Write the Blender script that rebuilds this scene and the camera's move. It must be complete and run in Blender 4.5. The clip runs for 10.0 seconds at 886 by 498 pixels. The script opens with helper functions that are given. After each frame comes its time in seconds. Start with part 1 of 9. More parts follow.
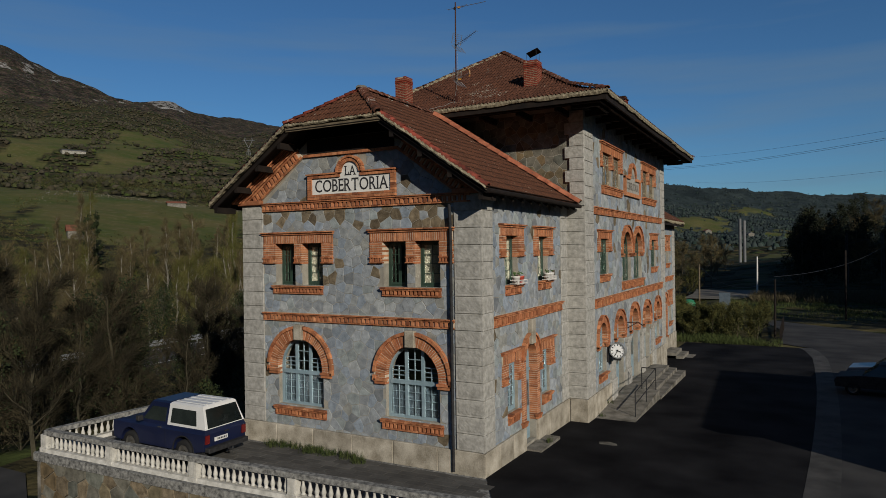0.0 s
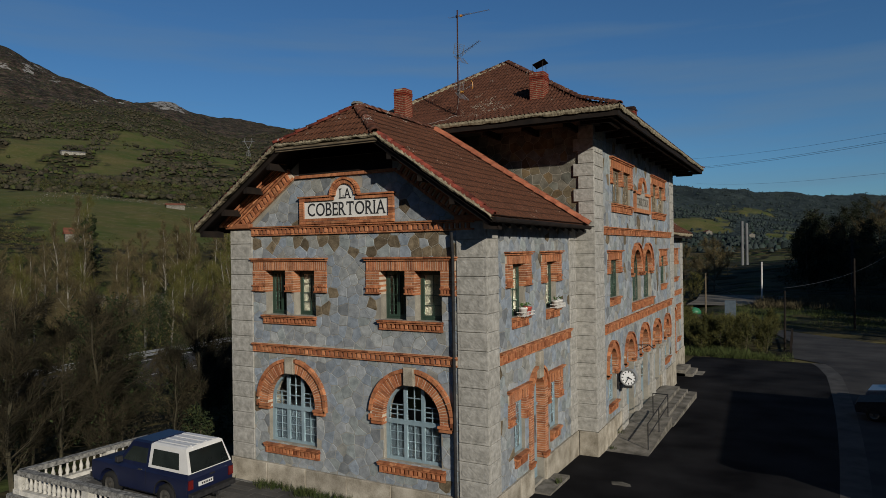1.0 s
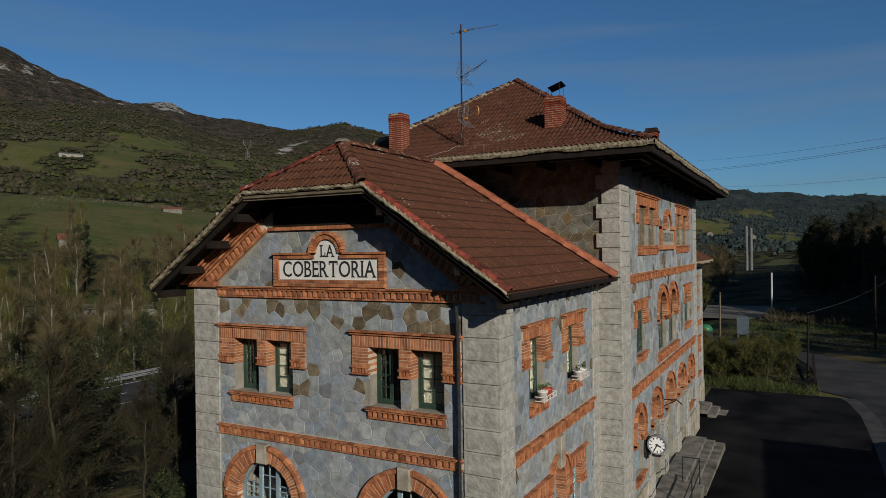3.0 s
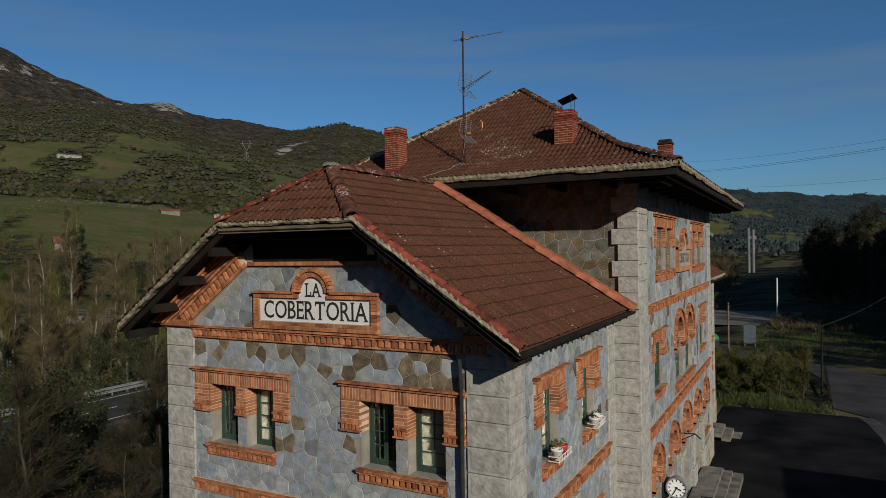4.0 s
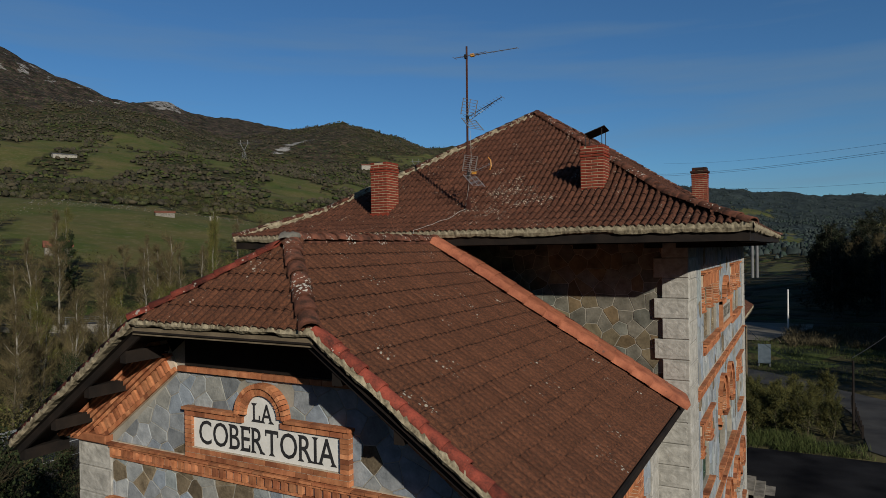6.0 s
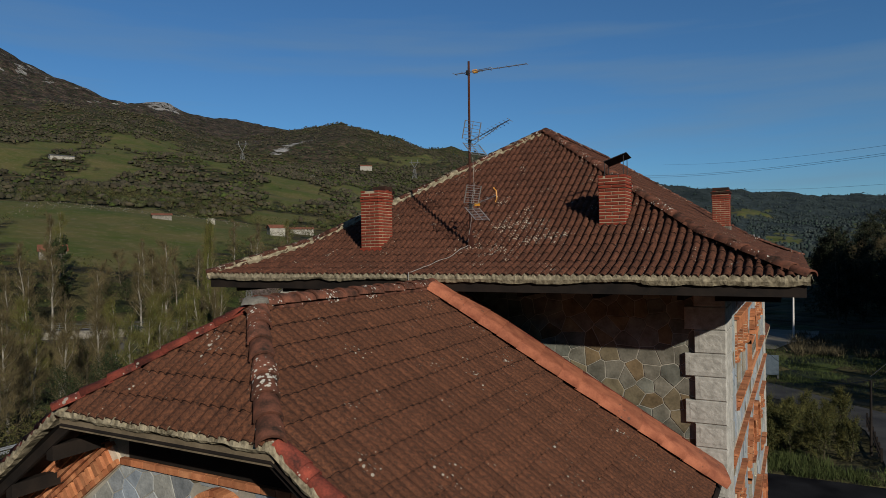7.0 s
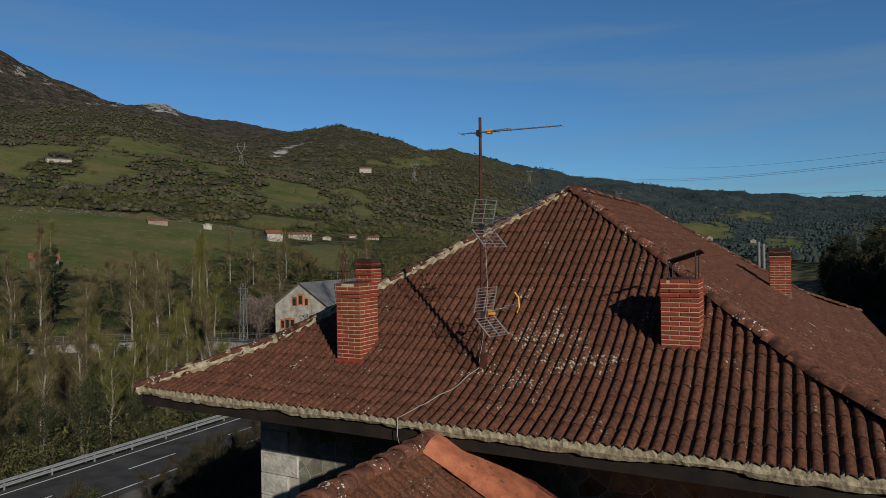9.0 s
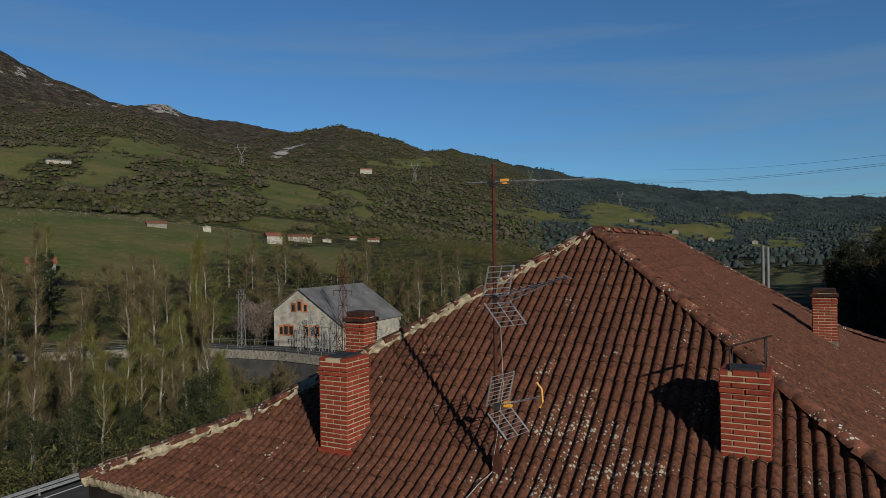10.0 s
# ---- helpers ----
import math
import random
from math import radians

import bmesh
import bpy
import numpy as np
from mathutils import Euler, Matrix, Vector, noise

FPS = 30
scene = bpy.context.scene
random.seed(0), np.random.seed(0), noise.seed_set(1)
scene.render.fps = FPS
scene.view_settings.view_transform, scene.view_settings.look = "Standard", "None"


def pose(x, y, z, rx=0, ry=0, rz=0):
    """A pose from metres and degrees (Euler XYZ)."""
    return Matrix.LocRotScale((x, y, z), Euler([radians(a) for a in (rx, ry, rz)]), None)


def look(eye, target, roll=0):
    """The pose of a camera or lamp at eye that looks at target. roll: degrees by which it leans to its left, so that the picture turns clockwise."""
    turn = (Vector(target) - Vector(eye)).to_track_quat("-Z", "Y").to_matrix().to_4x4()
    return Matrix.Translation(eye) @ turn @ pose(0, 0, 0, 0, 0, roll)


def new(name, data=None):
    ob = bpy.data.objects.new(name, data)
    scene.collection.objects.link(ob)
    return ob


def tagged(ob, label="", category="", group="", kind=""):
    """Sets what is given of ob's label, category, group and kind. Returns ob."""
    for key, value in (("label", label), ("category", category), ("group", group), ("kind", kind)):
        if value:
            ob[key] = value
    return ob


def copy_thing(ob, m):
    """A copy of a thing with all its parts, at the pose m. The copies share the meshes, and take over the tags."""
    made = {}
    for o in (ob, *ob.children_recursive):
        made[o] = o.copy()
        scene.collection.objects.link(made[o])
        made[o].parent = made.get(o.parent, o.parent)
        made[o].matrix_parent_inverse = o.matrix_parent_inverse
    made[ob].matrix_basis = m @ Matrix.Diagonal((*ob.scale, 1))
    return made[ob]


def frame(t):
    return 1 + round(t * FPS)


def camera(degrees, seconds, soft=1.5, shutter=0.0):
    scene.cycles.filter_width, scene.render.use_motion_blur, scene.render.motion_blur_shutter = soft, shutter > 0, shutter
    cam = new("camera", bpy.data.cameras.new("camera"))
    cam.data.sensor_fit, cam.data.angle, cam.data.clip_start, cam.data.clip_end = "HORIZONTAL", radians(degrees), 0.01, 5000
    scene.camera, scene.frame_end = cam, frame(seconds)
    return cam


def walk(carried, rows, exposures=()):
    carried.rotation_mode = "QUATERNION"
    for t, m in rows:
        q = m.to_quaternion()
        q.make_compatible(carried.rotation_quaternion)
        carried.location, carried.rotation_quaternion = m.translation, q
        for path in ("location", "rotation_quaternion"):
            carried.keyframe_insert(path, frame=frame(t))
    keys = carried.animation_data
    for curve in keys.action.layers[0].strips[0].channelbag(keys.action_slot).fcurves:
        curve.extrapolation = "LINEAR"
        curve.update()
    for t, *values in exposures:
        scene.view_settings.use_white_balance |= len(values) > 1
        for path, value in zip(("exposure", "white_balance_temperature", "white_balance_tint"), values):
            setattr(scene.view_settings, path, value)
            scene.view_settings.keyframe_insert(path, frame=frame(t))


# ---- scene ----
cam = camera(67.6, 10.0, soft=0.5)
PATH = [
    (0, (8.066, -17.207, 6.589), (7.114, -15.448, 6.59), -0.8),
    (0.5, (7.724, -16.595, 7.006), (6.772, -14.836, 7.007), -0.8),
    (1, (7.345, -15.942, 7.436), (6.393, -14.184, 7.438), -0.8),
    (1.5, (6.968, -15.266, 7.857), (6.016, -13.507, 7.859), -0.8),
    (2, (6.562, -14.545, 8.28), (5.611, -12.786, 8.283), -0.8),
    (2.5, (6.145, -13.789, 8.705), (5.193, -12.03, 8.708), -0.8),
    (4, (4.815, -11.388, 9.979), (3.864, -9.628, 9.982), -0.9),
    (4.5, (4.365, -10.558, 10.398), (3.415, -8.798, 10.401), -0.8),
    (5, (3.897, -9.709, 10.819), (2.948, -7.949, 10.82), -0.9),
    (5.5, (3.421, -8.796, 11.254), (2.473, -7.035, 11.254), -0.8),
    (7, (2.008, -6.131, 12.64), (1.064, -4.368, 12.641), -0.9),
    (7.5, (1.561, -5.275, 13.127), (0.617, -3.512, 13.129), -0.8),
    (8, (1.1, -4.42, 13.634), (0.157, -2.656, 13.637), -0.8),
    (8.5, (0.625, -3.538, 14.15), (-0.318, -1.774, 14.155), -0.9),
    (9, (0.147, -2.681, 14.663), (-0.796, -0.917, 14.668), -0.9),
    (9.5, (-0.349, -1.803, 15.187), (-1.293, -0.04, 15.193), -0.9),
    (10, (-0.852, -0.898, 15.698), (-1.797, 0.865, 15.704), -0.9),
]
walk(cam, [(t, look(eye, target, roll)) for t, eye, target, roll in PATH], exposures=[(0.0, 0.0), (2.5, 0.03), (5.0, 0.12), (7.0, 0.26), (8.5, 0.34), (10.0, 0.36)])

# ---------------------------------------------------------------- world, sun
SUN_EL, SUN_AZ = radians(21.5), math.atan2(0.79, -0.61)
world = bpy.data.worlds.new("world")
scene.world = world
world.use_nodes = True
wt = world.node_tree
wn = wt.nodes
sky = wn.new("ShaderNodeTexSky")
sky.sky_type = "NISHITA"
sky.sun_disc = False
sky.sun_elevation, sky.sun_rotation = SUN_EL, SUN_AZ
sky.altitude, sky.air_density, sky.dust_density, sky.ozone_density = 300, 1.0, 0.2, 6.0
wc = wn.new("ShaderNodeTexCoord")
wm = wn.new("ShaderNodeMapping")
wm.inputs["Rotation"].default_value = (0, 0, 0.5)
wm.inputs["Scale"].default_value = (1.2, 1.0, 14.0)
cirrus = wn.new("ShaderNodeTexNoise")
cirrus.inputs["Scale"].default_value = 1.6
cirrus.inputs["Detail"].default_value = 6
cramp = wn.new("ShaderNodeValToRGB")
cramp.color_ramp.elements[0].position, cramp.color_ramp.elements[1].position = 0.46, 0.80
cramp.color_ramp.elements[0].color, cramp.color_ramp.elements[1].color = (0, 0, 0, 1), (0.50, 0.50, 0.50, 1)
cmix = wn.new("ShaderNodeMix")
cmix.data_type = "RGBA"
cmix.inputs["B"].default_value = (2.6, 3.9, 5.2, 1)
wt.links.new(wc.outputs["Generated"], wm.inputs["Vector"])
wt.links.new(wm.outputs["Vector"], cirrus.inputs["Vector"])
wt.links.new(cirrus.outputs["Fac"], cramp.inputs["Fac"])
wt.links.new(cramp.outputs["Color"], cmix.inputs["Factor"])
tint = wn.new("ShaderNodeMix")
tint.data_type, tint.blend_type = "RGBA", "MULTIPLY"
tint.inputs["Factor"].default_value = 1
tint.inputs["B"].default_value = (0.84, 1.14, 1.25, 1)
wt.links.new(sky.outputs["Color"], tint.inputs["A"])
wt.links.new(tint.outputs["Result"], cmix.inputs["A"])
wt.links.new(cmix.outputs["Result"], wn["Background"].inputs["Color"])
wn["Background"].inputs["Strength"].default_value = 0.05

sun = new("sun", bpy.data.lights.new("sun", "SUN"))
sun.data.energy, sun.data.angle, sun.data.color = 4.2, radians(0.6), (1.0, 0.92, 0.80)
sun.matrix_world = look((79, -61, 39.3), (0, 0, 0))


# ---------------------------------------------------------------- materials
def mat(name, c1, c2, scale=3.0, rough=0.85, metal=0.0, bump=0.3, bscale=30.0, dist=0.01, vary=0.0,
        spots=None, spot_scale=25.0, spot_at=0.56, hue=None, detail=6.0, stretch=None, stain=None, gloss=0.2):
    """A weathered surface: two scales of noise between two colours, a random shift for each piece, spots and relief."""
    m = bpy.data.materials.new(name)
    m.use_nodes = True
    t = m.node_tree
    n, k = t.nodes, t.links.new
    p = n["Principled BSDF"]
    geo = n.new("ShaderNodeNewGeometry")
    vec = geo.outputs["Position"]
    if stretch:
        mp = n.new("ShaderNodeMapping")
        mp.inputs["Scale"].default_value = stretch
        k(vec, mp.inputs["Vector"])
        vec = mp.outputs["Vector"]
    big = n.new("ShaderNodeTexNoise")
    big.inputs["Scale"].default_value, big.inputs["Detail"].default_value = scale, detail
    fine = n.new("ShaderNodeTexNoise")
    fine.inputs["Scale"].default_value, fine.inputs["Detail"].default_value = bscale, 4
    k(vec, big.inputs["Vector"])
    k(vec, fine.inputs["Vector"])
    add = n.new("ShaderNodeMath")
    add.operation = "MULTIPLY_ADD"
    add.inputs[1].default_value = 0.35
    k(fine.outputs["Fac"], add.inputs[0])
    k(big.outputs["Fac"], add.inputs[2])
    rng = n.new("ShaderNodeMapRange")
    rng.inputs["From Min"].default_value, rng.inputs["From Max"].default_value = 0.45, 0.9
    k(add.outputs[0], rng.inputs["Value"])
    mix = n.new("ShaderNodeMix")
    mix.data_type = "RGBA"
    mix.inputs["A"].default_value, mix.inputs["B"].default_value = (*c1, 1), (*c2, 1)
    k(rng.outputs["Result"], mix.inputs["Factor"])
    col = mix.outputs["Result"]
    if vary or hue:
        info = n.new("ShaderNodeObjectInfo")
        both = n.new("ShaderNodeMath")
        k(info.outputs["Random"], both.inputs[0])
        k(geo.outputs["Random Per Island"], both.inputs[1])
        fr = n.new("ShaderNodeMath")
        fr.operation = "FRACT"
        k(both.outputs[0], fr.inputs[0])
        if hue:
            ramp = n.new("ShaderNodeValToRGB")
            ramp.color_ramp.interpolation = "CONSTANT"
            for i, (at, c) in enumerate(hue):
                el = ramp.color_ramp.elements[i] if i < 2 else ramp.color_ramp.elements.new(at)
                el.position, el.color = at, (*c, 1)
            k(fr.outputs[0], ramp.inputs["Fac"])
            hm = n.new("ShaderNodeMix")
            hm.data_type, hm.blend_type = "RGBA", "MULTIPLY"
            hm.inputs["Factor"].default_value = 1
            k(col, hm.inputs["A"])
            k(ramp.outputs["Color"], hm.inputs["B"])
            col = hm.outputs["Result"]
        if vary:
            tw = n.new("ShaderNodeMath")
            tw.operation = "MULTIPLY"
            tw.inputs[1].default_value = 7.31
            k(fr.outputs[0], tw.inputs[0])
            f2 = n.new("ShaderNodeMath")
            f2.operation = "FRACT"
            k(tw.outputs[0], f2.inputs[0])
            vr = n.new("ShaderNodeMapRange")
            vr.inputs["To Min"].default_value, vr.inputs["To Max"].default_value = 1 - vary, 1 + vary
            k(f2.outputs[0], vr.inputs["Value"])
            hs = n.new("ShaderNodeHueSaturation")
            k(vr.outputs["Result"], hs.inputs["Value"])
            k(col, hs.inputs["Color"])
            col = hs.outputs["Color"]
    if spots:
        vo = n.new("ShaderNodeTexVoronoi")
        vo.inputs["Scale"].default_value = spot_scale
        patch = n.new("ShaderNodeTexNoise")
        patch.inputs["Scale"].default_value, patch.inputs["Detail"].default_value = spot_scale / 11, 3
        k(vec, vo.inputs["Vector"])
        k(vec, patch.inputs["Vector"])
        pv_ = patch.outputs["Fac"]
        if stain:
            ds = n.new("ShaderNodeVectorMath")
            ds.operation = "DISTANCE"
            ds.inputs[1].default_value = stain[:3]
            k(geo.outputs["Position"], ds.inputs[0])
            dr = n.new("ShaderNodeMapRange")
            dr.inputs["From Min"].default_value, dr.inputs["From Max"].default_value = stain[3], 0.2
            dr.inputs["To Max"].default_value = 0.19
            k(ds.outputs["Value"], dr.inputs["Value"])
            pa = n.new("ShaderNodeMath")
            k(pv_, pa.inputs[0])
            k(dr.outputs["Result"], pa.inputs[1])
            pv_ = pa.outputs[0]
        th = n.new("ShaderNodeMapRange")
        th.inputs["From Min"].default_value, th.inputs["From Max"].default_value = spot_at, spot_at + 0.22
        th.inputs["To Max"].default_value = 0.62
        k(pv_, th.inputs["Value"])
        sc_ = n.new("ShaderNodeSeparateColor")
        k(vo.outputs["Color"], sc_.inputs["Color"])
        tm = n.new("ShaderNodeMath")
        tm.operation = "MULTIPLY"
        k(th.outputs["Result"], tm.inputs[0])
        k(sc_.outputs["Red"], tm.inputs[1])
        df = n.new("ShaderNodeMath")
        df.operation = "SUBTRACT"
        k(tm.outputs[0], df.inputs[0])
        k(vo.outputs["Distance"], df.inputs[1])
        sr = n.new("ShaderNodeMapRange")
        sr.inputs["From Min"].default_value, sr.inputs["From Max"].default_value = -0.03, 0.05
        sr.inputs["To Max"].default_value = 0.9
        k(df.outputs[0], sr.inputs["Value"])
        sm = n.new("ShaderNodeMix")
        sm.data_type = "RGBA"
        sm.inputs["B"].default_value = (*spots, 1)
        k(sr.outputs["Result"], sm.inputs["Factor"])
        k(col, sm.inputs["A"])
        col = sm.outputs["Result"]
    k(col, p.inputs["Base Color"])
    p.inputs["Roughness"].default_value, p.inputs["Metallic"].default_value = rough, metal
    p.inputs["Specular IOR Level"].default_value = gloss if rough > 0.65 else 0.5
    if bump:
        b = n.new("ShaderNodeBump")
        b.inputs["Strength"].default_value, b.inputs["Distance"].default_value = bump, dist
        k(add.outputs[0], b.inputs["Height"])
        k(b.outputs["Normal"], p.inputs["Normal"])
    return m


STONE = mat("grey_stone", (0.150, 0.166, 0.178), (0.275, 0.296, 0.308), 5.0, 0.88, bump=0.8, bscale=30, dist=0.02, vary=0.17, detail=10,
            hue=[(0.0, (1, 1, 1)), (0.30, (0.88, 0.94, 1.02)), (0.52, (1.10, 1.08, 1.03)), (0.70, (0.96, 0.99, 0.94)), (0.86, (0.93, 0.87, 0.76)), (0.94, (0.72, 0.72, 0.72))])
STONE_BROWN = mat("brown_stone", (0.062, 0.048, 0.030), (0.175, 0.140, 0.092), 4.5, 0.88, bump=0.9, bscale=24, dist=0.03, vary=0.35, detail=10)
STONE_WARM = mat("warm_stone", (0.070, 0.067, 0.052), (0.165, 0.156, 0.125), 4.0, 0.88, bump=0.6, bscale=20, dist=0.02, vary=0.25,
                 hue=[(0.0, (1, 1, 1)), (0.35, (1.05, 0.92, 0.72)), (0.6, (0.9, 0.98, 1.02)), (0.85, (0.85, 0.66, 0.46))])
MORTAR = mat("wall_mortar", (0.165, 0.155, 0.128), (0.30, 0.28, 0.235), 2.0, 0.95, bump=0.4, bscale=25)
GRANITE = mat("dressed_granite", (0.200, 0.195, 0.174), (0.360, 0.350, 0.318), 7.0, 0.92, bump=0.6, bscale=55, dist=0.015, vary=0.07, detail=11)
PLINTH = mat("plinth_granite", (0.158, 0.1382, 0.1027), (0.3871, 0.3555, 0.2923), 2.2, 0.92, bump=0.9, bscale=24, dist=0.03, vary=0.12, detail=9)
BRICK = mat("orange_brick", (0.215, 0.074, 0.033), (0.385, 0.160, 0.076), 7, 0.85, bump=0.4, bscale=60, vary=0.30,
            hue=[(0.0, (1, 1, 1)), (0.35, (1.06, 1.10, 1.06)), (0.62, (0.90, 0.84, 0.80)), (0.80, (1.10, 1.22, 1.25)), (0.93, (0.66, 0.60, 0.60))])
BRICK_JOINT = mat("brick_joint", (0.36, 0.29, 0.21), (0.50, 0.42, 0.33), 6, 0.95, bump=0.2)
CH_BRICK = mat("chimney_brick", (0.1185, 0.01896, 0.01027), (0.1857, 0.03476, 0.01738), 6, 0.8, bump=0.4, bscale=50, vary=0.2)
CH_JOINT = mat("chimney_mortar", (0.22, 0.175, 0.11), (0.34, 0.285, 0.20), 8, 0.95, bump=0.3)
TILE = mat("clay_roof_tile", (0.020, 0.0085, 0.0056), (0.100, 0.039, 0.0215), 18.0, 0.9, bump=0.7, bscale=70, vary=0.17, detail=9,
           spots=(0.25, 0.235, 0.19), spot_scale=21, spot_at=0.52, stain=(-3.7, 7.9, 13.0, 1.9))
WING_TILE = mat("worn_clay_tile", (0.026, 0.0125, 0.0082), (0.108, 0.042, 0.0210), 26.0, 0.92, bump=1.0, bscale=80, vary=0.15, detail=12,
                spots=(0.25, 0.235, 0.20), spot_scale=17, spot_at=0.54)
TILE_EDGE = mat("dark_tile_edge", (0.01264, 0.0079, 0.00553), (0.0395, 0.01738, 0.01185), 6, 0.95, bump=0.2)
TILE_MOSS = mat("mossy_ridge_tile", (0.01738, 0.01106, 0.0079), (0.1304, 0.04898, 0.03002), 6, 0.9, bump=0.7, bscale=40, vary=0.25, detail=9,
                spots=(0.36, 0.35, 0.31), spot_scale=19, spot_at=0.44)
VERGE_RED = mat("red_verge_tile", (0.03555, 0.01264, 0.00948), (0.2054, 0.04345, 0.02686), 5, 0.88, bump=0.5, bscale=40, vary=0.35, spots=(0.3, 0.28, 0.24), spot_scale=17, spot_at=0.5)
TILE_RED = mat("bright_verge_tile", (0.1501, 0.04582, 0.02528), (0.3002, 0.1067, 0.05688), 4, 0.85, bump=0.4, bscale=30, vary=0.12, spots=(0.10, 0.05, 0.035), spot_scale=9, spot_at=0.5)
EAVE_MORTAR = mat("eave_mortar", (0.075, 0.062, 0.038), (0.33, 0.285, 0.195), 9, 0.95, bump=0.9, bscale=28, dist=0.03, vary=0.1)
# dark wood, taken near black so that deep eave shade is in its colour
DARK_WOOD = mat("near_black_wood", (0.005, 0.004, 0.0035), (0.016, 0.011, 0.008), 3, 0.8, bump=0.3, bscale=30)
GREY_WOOD = mat("weathered_wood", (0.085, 0.066, 0.042), (0.165, 0.132, 0.088), 3, 0.85, bump=0.3, bscale=30)
BLUE_PAINT = mat("blue_grey_paint", (0.1343, 0.1975, 0.2291), (0.2054, 0.2765, 0.3081), 4, 0.6, bump=0.15, bscale=40)
GREEN_PAINT = mat("dark_green_paint", (0.0158, 0.03555, 0.0237), (0.02765, 0.0553, 0.0395), 4, 0.5, bump=0.1)
SHUTTER_GREY = mat("grey_shutter_board", (0.058, 0.080, 0.100), (0.090, 0.116, 0.138), 3, 0.7, bump=0.15)
CREAM = mat("cream_blind", (0.30, 0.275, 0.205), (0.40, 0.37, 0.29), 3, 0.8, bump=0.1)
SIGN_WHITE = mat("sign_plaster", (0.474, 0.474, 0.4424), (0.5846, 0.5767, 0.5451), 2.5, 0.8, bump=0.15, bscale=20)
SIGN_OLD = mat("weathered_sign_plaster", (0.1896, 0.1817, 0.158), (0.3318, 0.316, 0.2844), 3.5, 0.85, bump=0.3, bscale=20)
SIGN_BLACK = mat("sign_lettering", (0.00948, 0.00948, 0.01106), (0.0237, 0.0237, 0.02528), 6, 0.6, bump=0)
CONCRETE = mat("weathered_concrete", (0.0553, 0.05135, 0.04108), (0.2133, 0.1991, 0.1699), 2.2, 0.92, bump=0.6, bscale=25, detail=9)
CONCRETE_LICHEN = mat("lichen_concrete", (0.0395, 0.0395, 0.03792), (0.2686, 0.2647, 0.2449), 9, 0.95, bump=0.7, bscale=45, dist=0.02)
WHITE_CAST = mat("white_cast_stone", (0.2844, 0.2765, 0.2449), (0.5372, 0.5214, 0.474), 5, 0.85, bump=0.3, bscale=50, spots=(0.2, 0.2, 0.18), spot_scale=14, spot_at=0.56)
INNER = mat("inner_plaster", (0.1738, 0.1659, 0.1501), (0.2212, 0.2133, 0.1975), 1, 0.95, bump=0)
IRON = mat("dark_iron", (0.012, 0.012, 0.013), (0.03, 0.03, 0.031), 8, 0.75, 0.1, bump=0.1)
RUST = mat("rusty_steel", (0.034, 0.012, 0.009), (0.066, 0.024, 0.015), 12, 0.75, 0.2, bump=0.2)
ALU = mat("aluminium", (0.3555, 0.3555, 0.3476), (0.474, 0.474, 0.4582), 10, 0.4, 0.8, bump=0)
GALV = mat("galvanised_steel", (0.20, 0.212, 0.218), (0.30, 0.312, 0.318), 3, 0.5, 0.5, bump=0.1)


def glass(name, tint=(0.8, 0.85, 0.85)):
    m = bpy.data.materials.new(name)
    m.use_nodes = True
    p = m.node_tree.nodes["Principled BSDF"]
    p.inputs["Base Color"].default_value = (*tint, 1)
    p.inputs["Roughness"].default_value = 0.03
    p.inputs["Transmission Weight"].default_value = 1.0
    p.inputs["IOR"].default_value = 1.45
    return m


GLASS = glass("window_glass")


